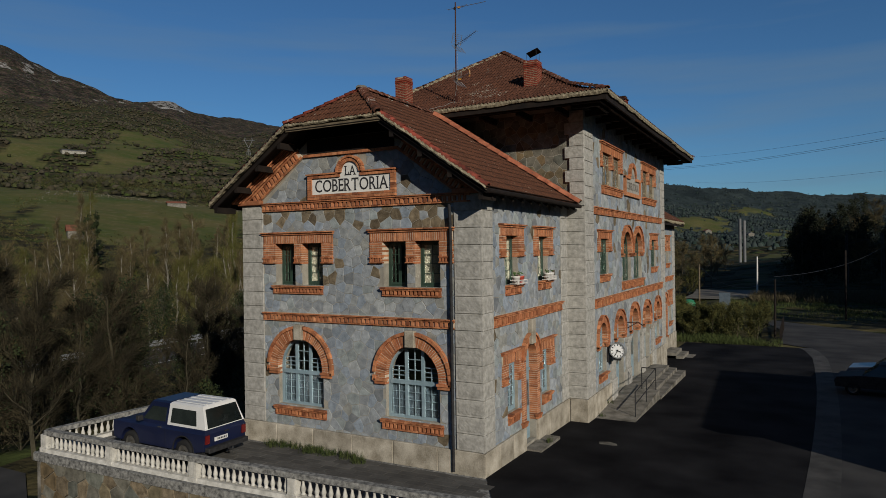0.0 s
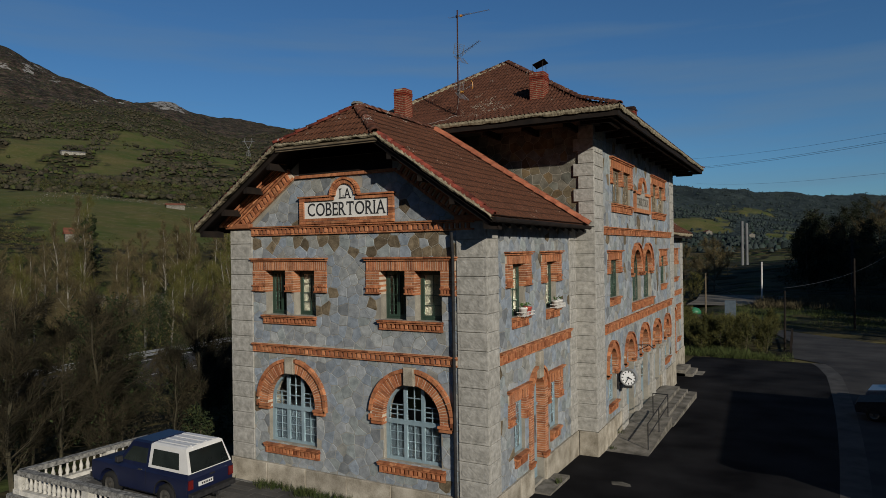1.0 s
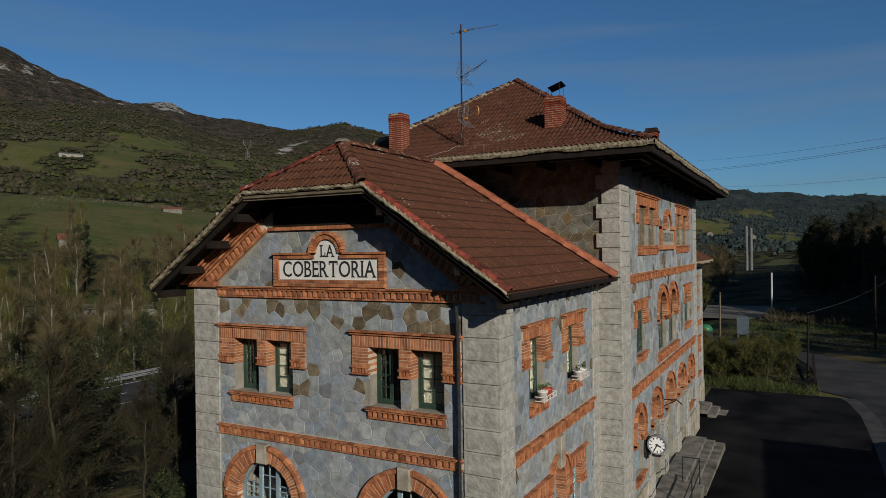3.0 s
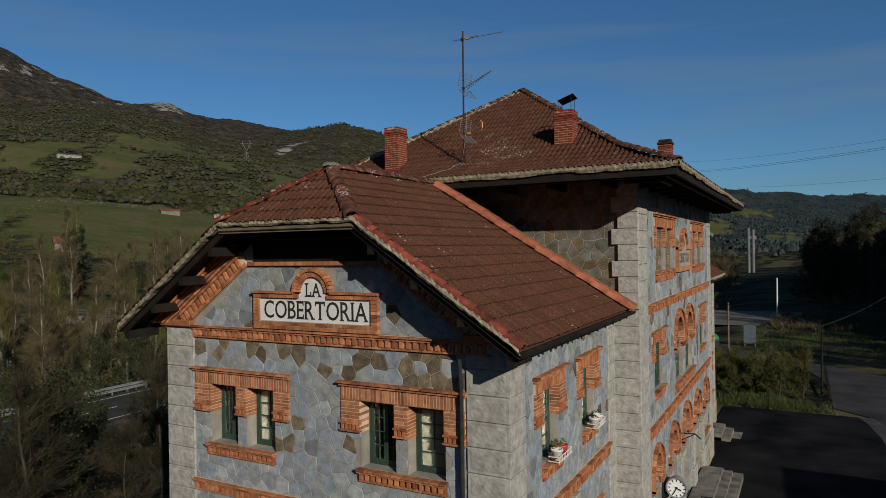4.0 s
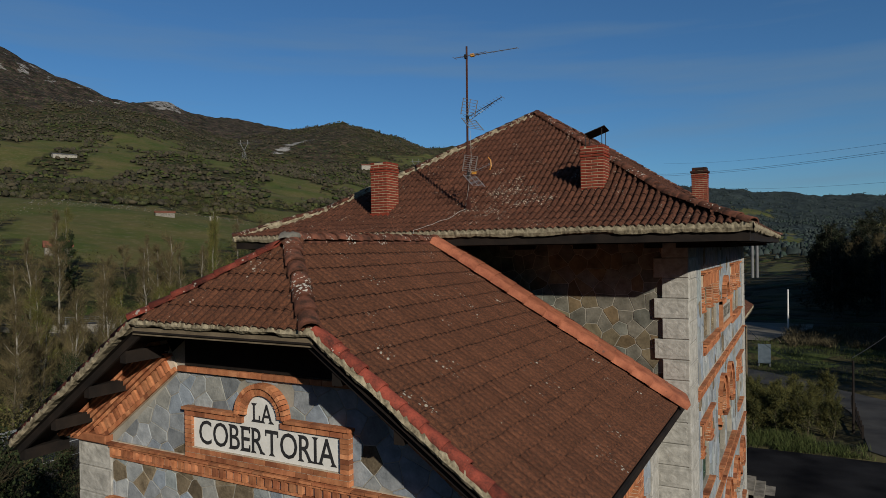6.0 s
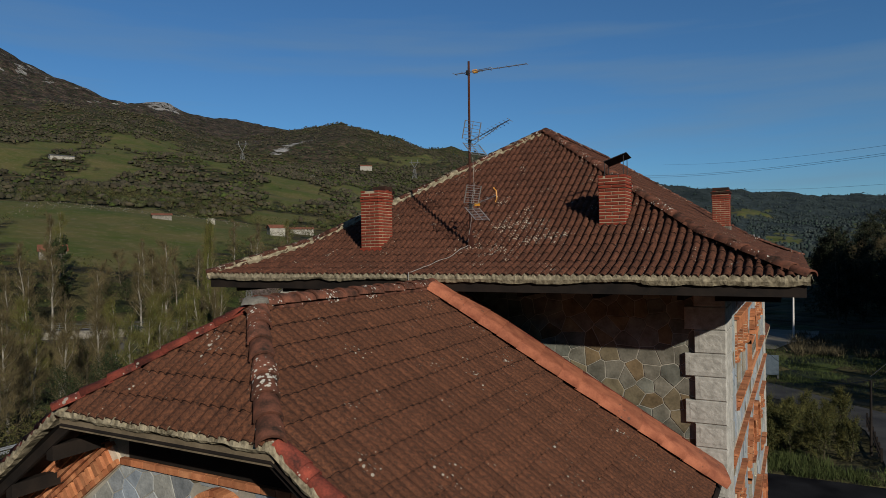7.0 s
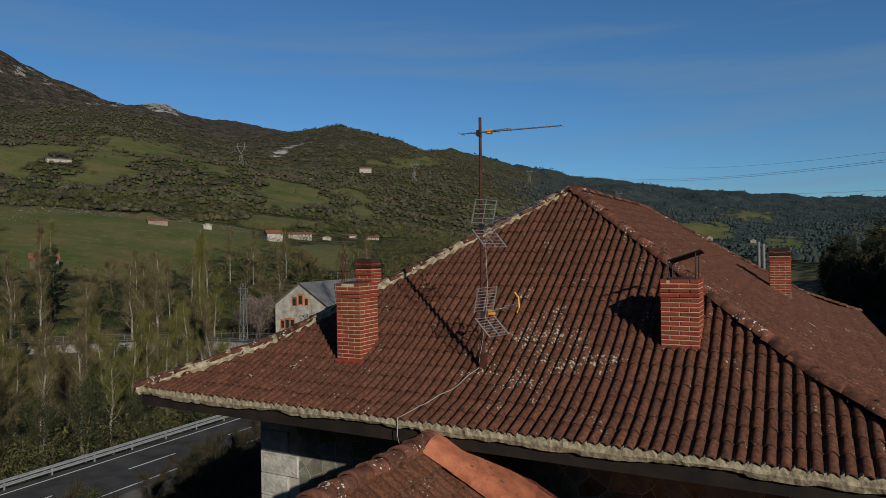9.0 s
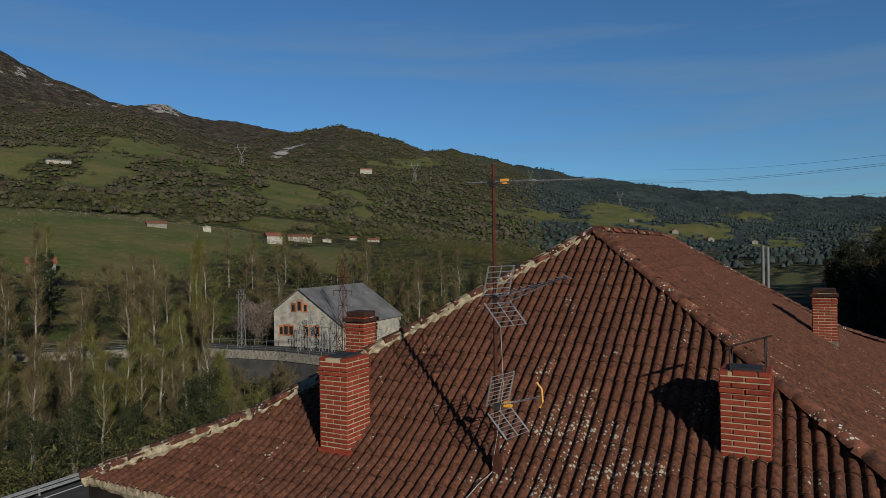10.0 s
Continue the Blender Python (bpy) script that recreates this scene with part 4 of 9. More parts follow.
# raking brick cornice under the verges of the gable: a thin course, dentils, then stepped courses
for s in (1, -1):
    rk = Mesh(front)
    du, dz = 0.8137 * s, 0.5812
    nu, nz = -0.5812 * s, 0.8137
    o = (-9.24, 7.70) if s > 0 else (0.0, 7.70)

    def rake(t0, t1, lo, hi):
        q = [(o[0] + du * t + nu * h, o[1] + dz * t + nz * h) for t, h in ((t0, lo), (t1, lo), (t1, hi), (t0, hi))]
        return q if s > 0 else q[::-1]

    back = part("raking_cornice", Mesh(front).prism(rake(0.96, 3.4, 0.0, 0.40), -0.02, 0.05).prism(rake(0.55, 3.4, 0.40, 0.66), -0.02, 0.12), BRICK_JOINT, station, "raking orange brick cornice with dentils")
    for lo, hi, pr in ((0.0, 0.09, 0.10), (0.29, 0.36, 0.13), (0.36, 0.43, 0.18), (0.43, 0.50, 0.23), (0.50, 0.57, 0.28), (0.57, 0.64, 0.33)):
        t = max(0.0, (8.26 - o[1] - nz * lo) / dz)
        while t < 3.38:
            rk.prism(rake(t, min(t + 0.115, 3.40), lo + 0.004, hi - 0.004), -0.02, pr)
            t += 0.122
    part("brickwork", rk, BRICK, back, kind="stuff")
    t = max(0.0, (8.26 - o[1] - nz * 0.1) / dz) + 0.05
    while t < 3.32:
        part("dentil", Mesh(front).prism(rake(t, t + 0.085, 0.09, 0.29), -0.02, 0.11), BRICK, back)
        t += 0.165
tb = Mesh(front)
course(tb, -6.45, -2.75, 9.68, 9.78, -0.01, 0.08, 0.24)
# near-black board put where deep shade falls under the hip
part("gable_boarding", Mesh(front).box(-6.3, -2.9, -0.3, 0.04, 9.79, 10.26), DARK_WOOD, station, "dark board standing in for the shade under the hip")
part("gable_band", tb, BRICK, station, "orange brick band under the eave", "stuff")
for a, b in ((-9.36, -8.3), (-0.86, 0.12)):
    part("cornice_block", Mesh(front).bbox(a, b, -0.02, 0.16, 8.2, 8.36, 0.02), BRICK, station)

# ---- wing: side to the yard
S_WIN = [(1.72, 2.72, 5.45, 7.00, False), (4.62, 5.62, 5.45, 7.00, False)]
S_GND = [(1.78, 2.62, 1.45, 3.02, False), (3.22, 4.22, 0.10, 3.42, True), (4.82, 5.66, 1.45, 3.02, False)]
side_wall = wall("side_wall", side, 0.0, 7.85, -0.6, 8.2, S_WIN + S_GND)
quoin(side, -0.043, 0.72, 0.72, 8.2, 15, "corner_quoin")
quoin(side, 7.05, 7.84, 0.72, 8.2, 15, "corner_quoin")
string_course(side, 0.72, 7.05, 4.22, 4.58)
plinth(side, -0.082, 3.15, -0.6, 0.72, 1.1)
plinth(side, 4.28, 7.76, -0.6, 0.72, 1.1)
for a, b, c, d, _ in S_WIN:
    brick_head(side, [(a, b)], a - 0.45, b + 0.50, 6.30, 7.36, 7.0)
    sill(side, a - 0.05, b + 0.25, 5.45, 0.33)
    casement(side, a, b, c, d, GREEN_PAINT, 2, 4, 0.17, CREAM, 1)
brick_arch(side, 3.72, 2.92, 0.50, 0.30, 0.72, keystone=4.22, hood=0.07, reveal=0.40)
for a, b, c, d, _ in (S_GND[0], S_GND[2]):
    u0, u1 = (a - 0.45, 2.90) if a < 3 else (4.54, b + 0.45)
    brick_head(side, [(a, b)], u0, u1, 2.35, 3.42, 3.02)
    sill(side, a - 0.05, b + 0.05, 1.45, 0.36)
    casement(side, a, b, c, d, BLUE_PAINT, 2, 4, 0.11, SHUTTER_GREY, 1)


def plank_door(f, u0, u1, z0, z1, paint, depth=0.22):
    m = Mesh(f)
    r, cu = (u1 - u0) / 2, (u0 + u1) / 2
    body = [(u0, z0), (u1, z0)] + arc(cu, z1 - r, r, 0, 180, 12)
    m.prism(body, -depth - 0.06, -depth)
    door = part("door", m, paint, station, "blue-grey painted wooden door")
    for a, b in ((u0 + 0.08, cu - 0.04), (cu + 0.04, u1 - 0.08)):
        part("door_panel", Mesh(f).bbox(a, b, -depth - 0.01, -depth + 0.02, z0 + 0.15, z0 + 1.0, 0.02), paint, door)
        part("pane", Mesh(f).box(a, b, -depth - 0.005, -depth + 0.006, z0 + 1.12, z0 + 2.0), GLASS, door)
    part("transom", Mesh(f).box(u0, u1, -depth, -depth + 0.04, z1 - r - 0.5, z1 - r - 0.42), paint, door)
    return door


plank_door(side, 3.22, 4.22, 0.10, 3.42, BLUE_PAINT, 0.23)
# ---- tower
T_TOP = [(10.55, 11.95, 9.20, 10.62, False), (12.30, 13.65, 9.20, 10.62, False), (18.55, 19.9, 9.20, 10.62, False), (20.25, 21.65, 9.20, 10.62, False)]
T_MID = [(10.05, 11.35, 5.45, 6.95, False), (13.95, 15.65, 4.98, 7.32, True), (16.35, 18.05, 4.98, 7.32, True), (20.65, 21.95, 5.45, 6.95, False)]
T_GND = [(9.62, 10.78, 1.35, 3.45, True), (12.50, 13.90, 0.05, 3.45, True), (15.45, 16.95, 0.05, 3.55, True), (18.50, 19.90, 0.6, 3.45, True), (21.55, 22.75, 1.35, 3.45, True)]
tower_wall = wall("tower_side_wall", tower_side, 7.85, 24.6, -0.9, 12.1, T_TOP + T_MID + T_GND)
tower_front_wall = wall("tower_front_wall", tower_front, -9.85, 0.70, -0.5, 12.1, [])
part("tower_left_wall", Mesh().box(-9.85, -9.4, 7.86, 24.6, -0.9, 12.1), MORTAR, station)
part("tower_back_wall", Mesh().box(-9.4, 0.27, 24.15, 24.6, -0.9, 12.1), MORTAR, station)
part("wing_left_wall", Mesh().box(-9.22, -8.77, 0.46, 7.84, -0.5, 8.2), MORTAR, station)
quoin(tower_side, 7.807, 9.02, 0.72, 11.9, 23, "corner_quoin")
quoin(tower_side, 23.55, 24.65, 0.72, 11.9, 23, "corner_quoin")
quoin(tower_front, -0.42, 0.763, 0.72, 8.2, 15, "corner_quoin")
quoin(tower_front, 0.0, 0.763, 8.2, 11.9, 8, "corner_quoin", alternate=0.18, proud=0.11)
quoin(tower_front, -9.90, -8.9, 8.2, 11.9, 8, "corner_quoin", alternate=-0.26)
quoin(tower_front, -9.90, -9.24, 0.72, 8.2, 15, "corner_quoin")
string_course(tower_side, 9.02, 23.55, 7.92, 8.24, 0.2)
string_course(tower_side, 9.02, 23.55, 4.10, 4.50, 0.2)
plinth(tower_front, 0.08, 0.802, -0.9, 0.72, 1.2)
plinth(tower_side, 7.768, 12.4, -0.9, 0.72, 1.2)
plinth(tower_side, 20.0, 24.7, -0.9, 0.72, 1.2)
for a, b, g in ((T_TOP[0], T_TOP[1], 0), (T_TOP[2], T_TOP[3], 1)):
    brick_head(tower_side, [(a[0], a[1]), (b[0], b[1])], a[0] - 0.35, b[1] + 0.4, 9.95, 11.05, 10.62)
    sill(tower_side, a[0] - 0.2, b[1] + 0.2, 9.20, 0.36)
    for w in (a, b):
        casement(tower_side, w[0], w[1], w[2], w[3], GREY_WOOD, 2, 3, 0.08, SHUTTER_GREY, 2)
for w in (T_MID[0], T_MID[3]):
    brick_head(tower_side, [(w[0], w[1])], w[0] - 0.45, w[1] + 0.5, 6.38, 7.33, 6.95)
    sill(tower_side, w[0] - 0.1, w[1] + 0.1, 5.45, 0.33)
    casement(tower_side, w[0], w[1], w[2], w[3], GREEN_PAINT, 2, 4, 0.09, None, 2)
for w in T_MID[1:3]:
    brick_arch(tower_side, (w[0] + w[1]) / 2, w[3] - 0.85, 0.85, 0.26, 6.1, hood=0.06)
    arched_window(tower_side, w[0], w[1], w[2], w[3], GREEN_PAINT, 6.3, 0.15, 2, GREEN_PAINT)
sill(tower_side, 13.7, 18.3, 4.98, 0.40)
for i, w in enumerate(T_GND):
    r = (w[1] - w[0]) / 2
    brick_arch(tower_side, (w[0] + w[1]) / 2, w[3] - r, r, 0.26, 2.35, hood=0.06, reveal=0.4)
    if i in (0, 4):
        sill(tower_side, w[0] - 0.05, w[1] + 0.05, w[2], 0.36)
        arched_window(tower_side, w[0], w[1], w[2], w[3], BLUE_PAINT, 2.6, 0.15, 2)
    else:
        plank_door(tower_side, w[0], w[1], w[2], w[3], BLUE_PAINT)
for u in (11.75, 14.55, 17.75, 20.6):
    m = Mesh(tower_side)
    m.bbox(u - 0.42, u + 0.42, -0.05, 0.16, -0.2, 0.85, 0.02)
    m.bbox(u - 0.30, u + 0.30, -0.05, 0.12, 0.85, 2.1, 0.02)
    m.bbox(u - 0.36, u + 0.36, -0.05, 0.17, 2.1, 2.22, 0.02)
    m.bbox(u - 0.40, u + 0.40, -0.05, 0.20, 2.22, 2.36, 0.02)
    part("pilaster", m, GRANITE, station, "pale granite pilaster")
# small sign on the tower
s2 = part("tower_sign", Mesh(tower_side).box(14.5, 17.5, -0.02, 0.06, 9.2, 9.85), SIGN_OLD, station, "weathered plaster sign in a brick frame")
part("sign_crown", Mesh(tower_side).prism(arc(16.0, 10.0, 0.5, 0, 180, 12) + [(15.4, 9.845), (16.6, 9.845)], -0.02, 0.0595), SIGN_OLD, s2)
fr = Mesh(tower_side)
fr.box(14.3, 17.7, 0, 0.12, 9.02, 9.2)
fr.box(14.3, 14.5, 0, 0.12, 9.2, 9.95)
fr.box(17.5, 17.7, 0, 0.12, 9.2, 9.95)
fr.box(14.3, 15.4, 0, 0.14, 9.85, 9.98)
fr.box(16.6, 17.7, 0, 0.14, 9.85, 9.98)
for i in range(16):
    a0, a1 = 180 * i / 16 + 0.6, 180 * (i + 1) / 16 - 0.6
    p = arc(16.0, 10.0, 0.5, a0, a1, 1) + arc(16.0, 10.0, 0.7, a1, a0, 1)
    fr.prism([p[0], p[3], p[2], p[1]], 0, 0.14)
part("sign_frame", fr, BRICK, s2)
lettering("COBERTORIA", 0.36, Matrix.Translation((0.783, 16.0, 9.35)) @ Matrix.Rotation(radians(90), 4, "Z") @ pose(0, 0, 0, 90), s2, 2.7, FADED)
lettering("LA", 0.30, Matrix.Translation((0.783, 16.0, 9.94)) @ Matrix.Rotation(radians(90), 4, "Z") @ pose(0, 0, 0, 90), s2, 0.6, FADED)
# ---- far wing
F_WIN = [(26.2, 27.2, 5.45, 6.95, False), (29.4, 30.4, 5.45, 6.95, False), (26.2, 27.2, 1.4, 3.2, False), (28.2, 29.2, -0.5, 3.2, True), (30.2, 31.1, 1.4, 3.2, False)]
far_wall = wall("far_wing_side_wall", far_side, 24.62, 32.6, -1.2, 8.2, F_WIN)
for w in F_WIN[:3] + F_WIN[4:]:
    brick_head(far_side, [(w[0], w[1])], w[0] - 0.4, w[1] + 0.4, w[3] - 0.7, w[3] + 0.4, w[3])
    sill(far_side, w[0] - 0.1, w[1] + 0.1, w[2], 0.33)
    casement(far_side, w[0], w[1], w[2], w[3], GREEN_PAINT if w[2] > 4 else BLUE_PAINT, 2, 3, 0.3, None, 1)
w = F_WIN[3]
brick_arch(far_side, 28.7, 2.7, 0.5, 0.28, 0.4, hood=0.06)
plank_door(far_side, w[0], w[1], w[2], w[3], BLUE_PAINT)
quoin(far_side, 31.8, 32.65, 0.5, 8.2, 15, "corner_quoin")
string_course(far_side, 24.7, 31.8, 4.2, 4.55, 0.2)
plinth(far_side, 24.7, 32.7, -1.2, 0.5, 1.2)
part("far_wing_walls", Mesh().box(-9.2, -0.46, 32.15, 32.6, -1.2, 8.2).box(-9.2, -8.75, 24.61, 32.14, -1.2, 8.2), MORTAR, station)
part("inner_floor", Mesh().box(-8.7, -0.5, 0.5, 7.8, 4.1, 4.3).box(-9.3, 0.2, 8.4, 24.1, 4.1, 4.3).box(-9.3, 0.2, 8.4, 24.1, 7.9, 8.1).box(-8.7, -0.5, 0.5, 7.8, 7.95, 8.15), INNER, station)

# ---------------------------------------------------------------- roofs
TW, TL, ROW = 0.160, 0.45, 0.395


def tile_mesh(relief, step, thick):
    prof = [(0.0, 0.006), (0.018, 0.0), (0.040, 0.004), (0.050, 0.030), (0.070, 0.054), (0.100, 0.062), (0.130, 0.054), (0.150, 0.030), (0.176, 0.0)]
    prof = [(x, z * relief) for x, z in prof]
    v, q = [], []
    n = len(prof)
    for y, lift, k in ((0.0, step, 1.0), (TL, 0.004, 1.0)):
        v += [(TW / 2 + (x - TW / 2) * k, y, z * k + lift) for x, z in prof]
    v += [(x, 0.0, z + step - thick) for x, z in prof]
    q += [(i, i + 1, n + i + 1, n + i) for i in range(n - 1)]
    q += [(2 * n + i, 2 * n + i + 1, i + 1, i) for i in range(n - 1)]
    return np.array(v), np.array(q)


def tile_kind(material, relief, step, thick):
    """The points and faces of one tile, and its mesh."""
    v, q = tile_mesh(relief, step, thick)
    me = bpy.data.meshes.new("tile")
    me.from_pydata([tuple(p) for p in v], [], [tuple(int(i) for i in f) for f in q])
    me.materials.append(material)
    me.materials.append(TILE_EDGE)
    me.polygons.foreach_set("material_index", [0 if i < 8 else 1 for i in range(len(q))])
    me.polygons.foreach_set("use_smooth", [i < 8 for i in range(len(q))])
    return v, q, me, material


ROMAN = tile_kind(TILE, 1.0, 0.022, 0.018)
HIP = tile_kind(WING_TILE, 0.75, 0.028, 0.022)
FLAT = tile_kind(WING_TILE, 0.40, 0.028, 0.022)
RIDGE_N = 8


def ridge_tile_data(name, material, r0=0.125, r1=0.105, length=0.42):
    v = []
    for y, r, lift in ((0, r0, 0.02), (length, r1, 0.0)):
        v += [(r * math.cos(math.pi * i / RIDGE_N), y, r * 0.85 * math.sin(math.pi * i / RIDGE_N) + lift) for i in range(RIDGE_N + 1)]
    v += [(r0 * 0.85 * math.cos(math.pi * i / RIDGE_N), 0, r0 * 0.72 * math.sin(math.pi * i / RIDGE_N) + 0.01) for i in range(RIDGE_N + 1)]
    n = RIDGE_N + 1
    q = [(i + 1, i, n + i, n + i + 1) for i in range(RIDGE_N)] + [(2 * n + i + 1, 2 * n + i, i, i + 1) for i in range(RIDGE_N)]
    me = bpy.data.meshes.new(name)
    me.from_pydata(v, [], q)
    me.materials.append(material)
    me.polygons.foreach_set("use_smooth", [i < RIDGE_N for i in range(len(q))])
    return me


RIDGE = ridge_tile_data("ridge_tile", TILE_MOSS)
RIDGE_WIDE = ridge_tile_data("ridge_tile", TILE_MOSS, 0.165, 0.140)
VERGE = ridge_tile_data("verge_tile", VERGE_RED, 0.12, 0.10)


def along(p, q):
    """A frame at p whose y axis runs to q, with z as near to up as it can be."""
    y = (Vector(q) - Vector(p)).normalized()
    x = y.cross(Vector((0, 0, 1))).normalized()
    z = x.cross(y)
    m = Matrix((x, y, z)).transposed().to_4x4()
    m.translation = p
    return m


def ridge_row(parent, p, q, data, name="ridge_tile", step=0.37, wob=0.012, lift=0.03):
    L = (Vector(q) - Vector(p)).length
    m = along(p, q)
    for i in range(int(L / step) + 1):
        ob = part(name, data, None, parent)
        ob.matrix_local = m @ pose(random.uniform(-wob, wob), min(i * step, L - 0.40), lift + random.uniform(-wob, wob) * 0.5, random.uniform(-1, 1), 0, random.uniform(-2, 2))


def tiled_slope(parent, o, e, inward, lo, hi, profile, singles=None, tile=ROMAN):
    """Clay tiles in rows on a slope. o: eave's start; e: along the eave; inward: level, up the slope; lo, hi: ends at an inset; profile: (inset, height)."""
    TV, TQ, tile_data, clay = tile
    e, inward, o = Vector(e).normalized(), Vector(inward).normalized(), Vector(o)
    segs, b = [], 0.0
    for (i0, z0), (i1, z1) in zip(profile, profile[1:]):
        L = math.hypot(i1 - i0, z1 - z0)
        segs.append((b, b + L, i0, z0, (i1 - i0) / L, (z1 - z0) / L))
        b += L
    def at(d):
        s0, s1, i0, z0, ci, cz = next((s for s in segs if d < s[1]), segs[-1])
        return i0 + (d - s0) * ci, z0 + (d - s0) * cz

    rows, left, made = math.ceil((b - 0.06) / ROW), [], 0
    rnd = random.Random(int(abs(o.x * 31 + o.y * 17) * 10))
    for r in range(rows):
        d = min(r * ROW, b - TL + 0.04)
        (ins, z), (ins1, z1) = at(d), at(d + TL - 0.05)
        L = math.hypot(ins1 - ins, z1 - z)
        ci, cz = (ins1 - ins) / L, (z1 - z) / L
        mid = ins + ci * ROW / 2
        up = inward * ci + Vector((0, 0, cz))
        nrm = e.cross(up)
        flip = nrm.z < 0
        x_axis = -e if flip else e
        nrm = x_axis.cross(up)
        a0, a1 = lo(mid), hi(mid)
        n0, n1 = math.ceil((a0 - 0.1) / TW), math.floor((a1 + 0.1) / TW)
        for c in range(n0, n1):
            a = (c + 1 if flip else c) * TW
            p = o + e * a + inward * ins
            p.z = z
            m = Matrix((x_axis, up, nrm)).transposed().to_4x4()
            m.translation = p
            m = m @ pose(rnd.uniform(-0.006, 0.006), rnd.uniform(-0.012, 0.012), rnd.uniform(0, 0.006), rnd.uniform(-0.5, 0.5), rnd.uniform(-0.4, 0.4), rnd.uniform(-0.7, 0.7))
            if singles and made < 300 and singles(p):
                ob = part("tile", tile_data, None, parent)
                ob.matrix_local = m
                made += 1
            else:
                left.append(m)
    if left:
        mats = np.array([[list(row) for row in m] for m in left])
        hv = np.c_[TV, np.ones(len(TV))]
        vs = np.einsum("kij,vj->kvi", mats[:, :3], hv).reshape(-1, 3)
        fs = (TQ[None] + (np.arange(len(left)) * len(TV))[:, None, None]).reshape(-1, 4)
        me = big_mesh("tile_field", vs, fs, clay)
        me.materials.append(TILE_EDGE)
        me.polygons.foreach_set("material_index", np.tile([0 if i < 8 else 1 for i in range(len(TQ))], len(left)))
        me.polygons.foreach_set("use_smooth", np.tile([i < 8 for i in range(len(TQ))], len(left)))
        part("tile_field", me, None, parent, kind="stuff")


def eave_mortar(parent, p, q, seed, drop=0.13):
    """A ragged strip of pale bedding mortar under the lowest row of tiles."""
    p, q = Vector(p), Vector(q)
    L = (q - p).length
    n = int(L / 0.06)
    rnd = random.Random(seed)
    out = Vector(((q - p).y, -(q - p).x, 0)).normalized()
    m = Mesh()
    v, f = [], []
    low = drop
    for i in range(n + 1):
        c = p + (q - p) * i / n
        low = min(max(low + rnd.uniform(-0.018, 0.018) + (0.03 if rnd.random() < 0.04 else 0), drop * 0.55), drop * 1.25)
        top = 0.045 + 0.03 * math.sin(2 * math.pi * i * 0.06 / TW)
        a = 0.012 * rnd.random()
        v += [tuple(c + Vector((0, 0, top)) - out * 0.10), tuple(c + Vector((0, 0, top)) + out * 0.012), tuple(c + out * (0.03 + a) - Vector((0, 0, low * 0.4))), tuple(c + out * a - Vector((0, 0, low))), tuple(c - out * 0.14 - Vector((0, 0, low)))]
    for i in range(n):
        f += [(i * 5 + k, i * 5 + k + 1, i * 5 + k + 6, i * 5 + k + 5) for k in range(4)]
    m.add(v, f)
    return part("eave_mortar", m, EAVE_MORTAR, parent, "ragged pale mortar bed")


# tower roof: hipped, with flared eaves
TX0, TX1, TY0, TY1, TZ = -11.15, 2.19, 5.80, 26.75, 12.08
TP = [(0, TZ), (0.8, TZ + 0.25), (1.5, TZ + 0.57), (2.2, TZ + 0.98), (6.67, 16.02)]
MID_X = (TX0 + TX1) / 2
RY0, RY1 = TY0 + 6.67, TY1 - 6.67
tw, tl_ = TX1 - TX0, TY1 - TY0


def at_inset(i, low):
    z = np.interp(i, [p[0] for p in TP], [p[1] for p in TP]) - low
    return [(TX0 + i, TY0 + i, z), (TX1 - i, TY0 + i, z), (TX1 - i, TY1 - i, z), (TX0 + i, TY1 - i, z)]


bed = Mesh()
steps = [at_inset(i, 0.02) for i in (0.02, 0.8, 1.5, 2.2)]
bed.add([p for st_ in steps for p in st_] + [(MID_X, RY0, 16.0), (MID_X, RY1, 16.0)],
        [(4 * r + a, 4 * r + b, 4 * r + 4 + b, 4 * r + 4 + a) for r in range(3) for a, b in ((0, 1), (1, 2), (2, 3), (3, 0))] + [(12, 13, 16), (13, 14, 17, 16), (14, 15, 17), (15, 12, 16, 17)])
tower_roof = part("tower_roof", bed, TILE, station, "hipped roof of brown-red clay tiles, lichen-spotted")
sof = Mesh()
sof.add(at_inset(0.05, 0.10) + at_inset(1.45, 0.30) + at_inset(2.2, 0.2), [(1, 0, 4, 5), (2, 1, 5, 6), (3, 2, 6, 7), (0, 3, 7, 4), (5, 4, 8, 9), (6, 5, 9, 10), (7, 6, 10, 11), (4, 7, 11, 8)])
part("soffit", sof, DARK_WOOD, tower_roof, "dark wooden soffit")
for d0, d1, zz0, zz1 in ((0.06, 0.14, -0.30, -0.10), (0.30, 0.42, -0.32, -0.16)):
    a, b = TZ + zz0, TZ + zz1
    for box in ((TX0 + d0, TX1 - d0, TY0 + d0, TY0 + d1), (TX1 - d1, TX1 - d0, TY0 + d1, TY1 - d1), (TX0 + d0, TX1 - d0, TY1 - d1, TY1 - d0), (TX0 + d0, TX0 + d1, TY0 + d1, TY1 - d1)):
        part("fascia", Mesh().box(*box, a, b), DARK_WOOD, tower_roof, "dark wooden fascia")
for i in range(9):
    x = TX0 + 0.5 + i * (tw - 1.0) / 8
    part("rafter_end", Mesh().box(x - 0.06, x + 0.06, TY0 + 0.55, 7.85, TZ - 0.42, TZ - 0.20), DARK_WOOD, tower_roof)
for i in range(13):
    y = TY0 + 0.6 + i * (tl_ - 1.2) / 12
    part("rafter_end", Mesh().box(0.72, TX1 - 0.55, y - 0.06, y + 0.06, TZ - 0.42, TZ - 0.20), DARK_WOOD, tower_roof)
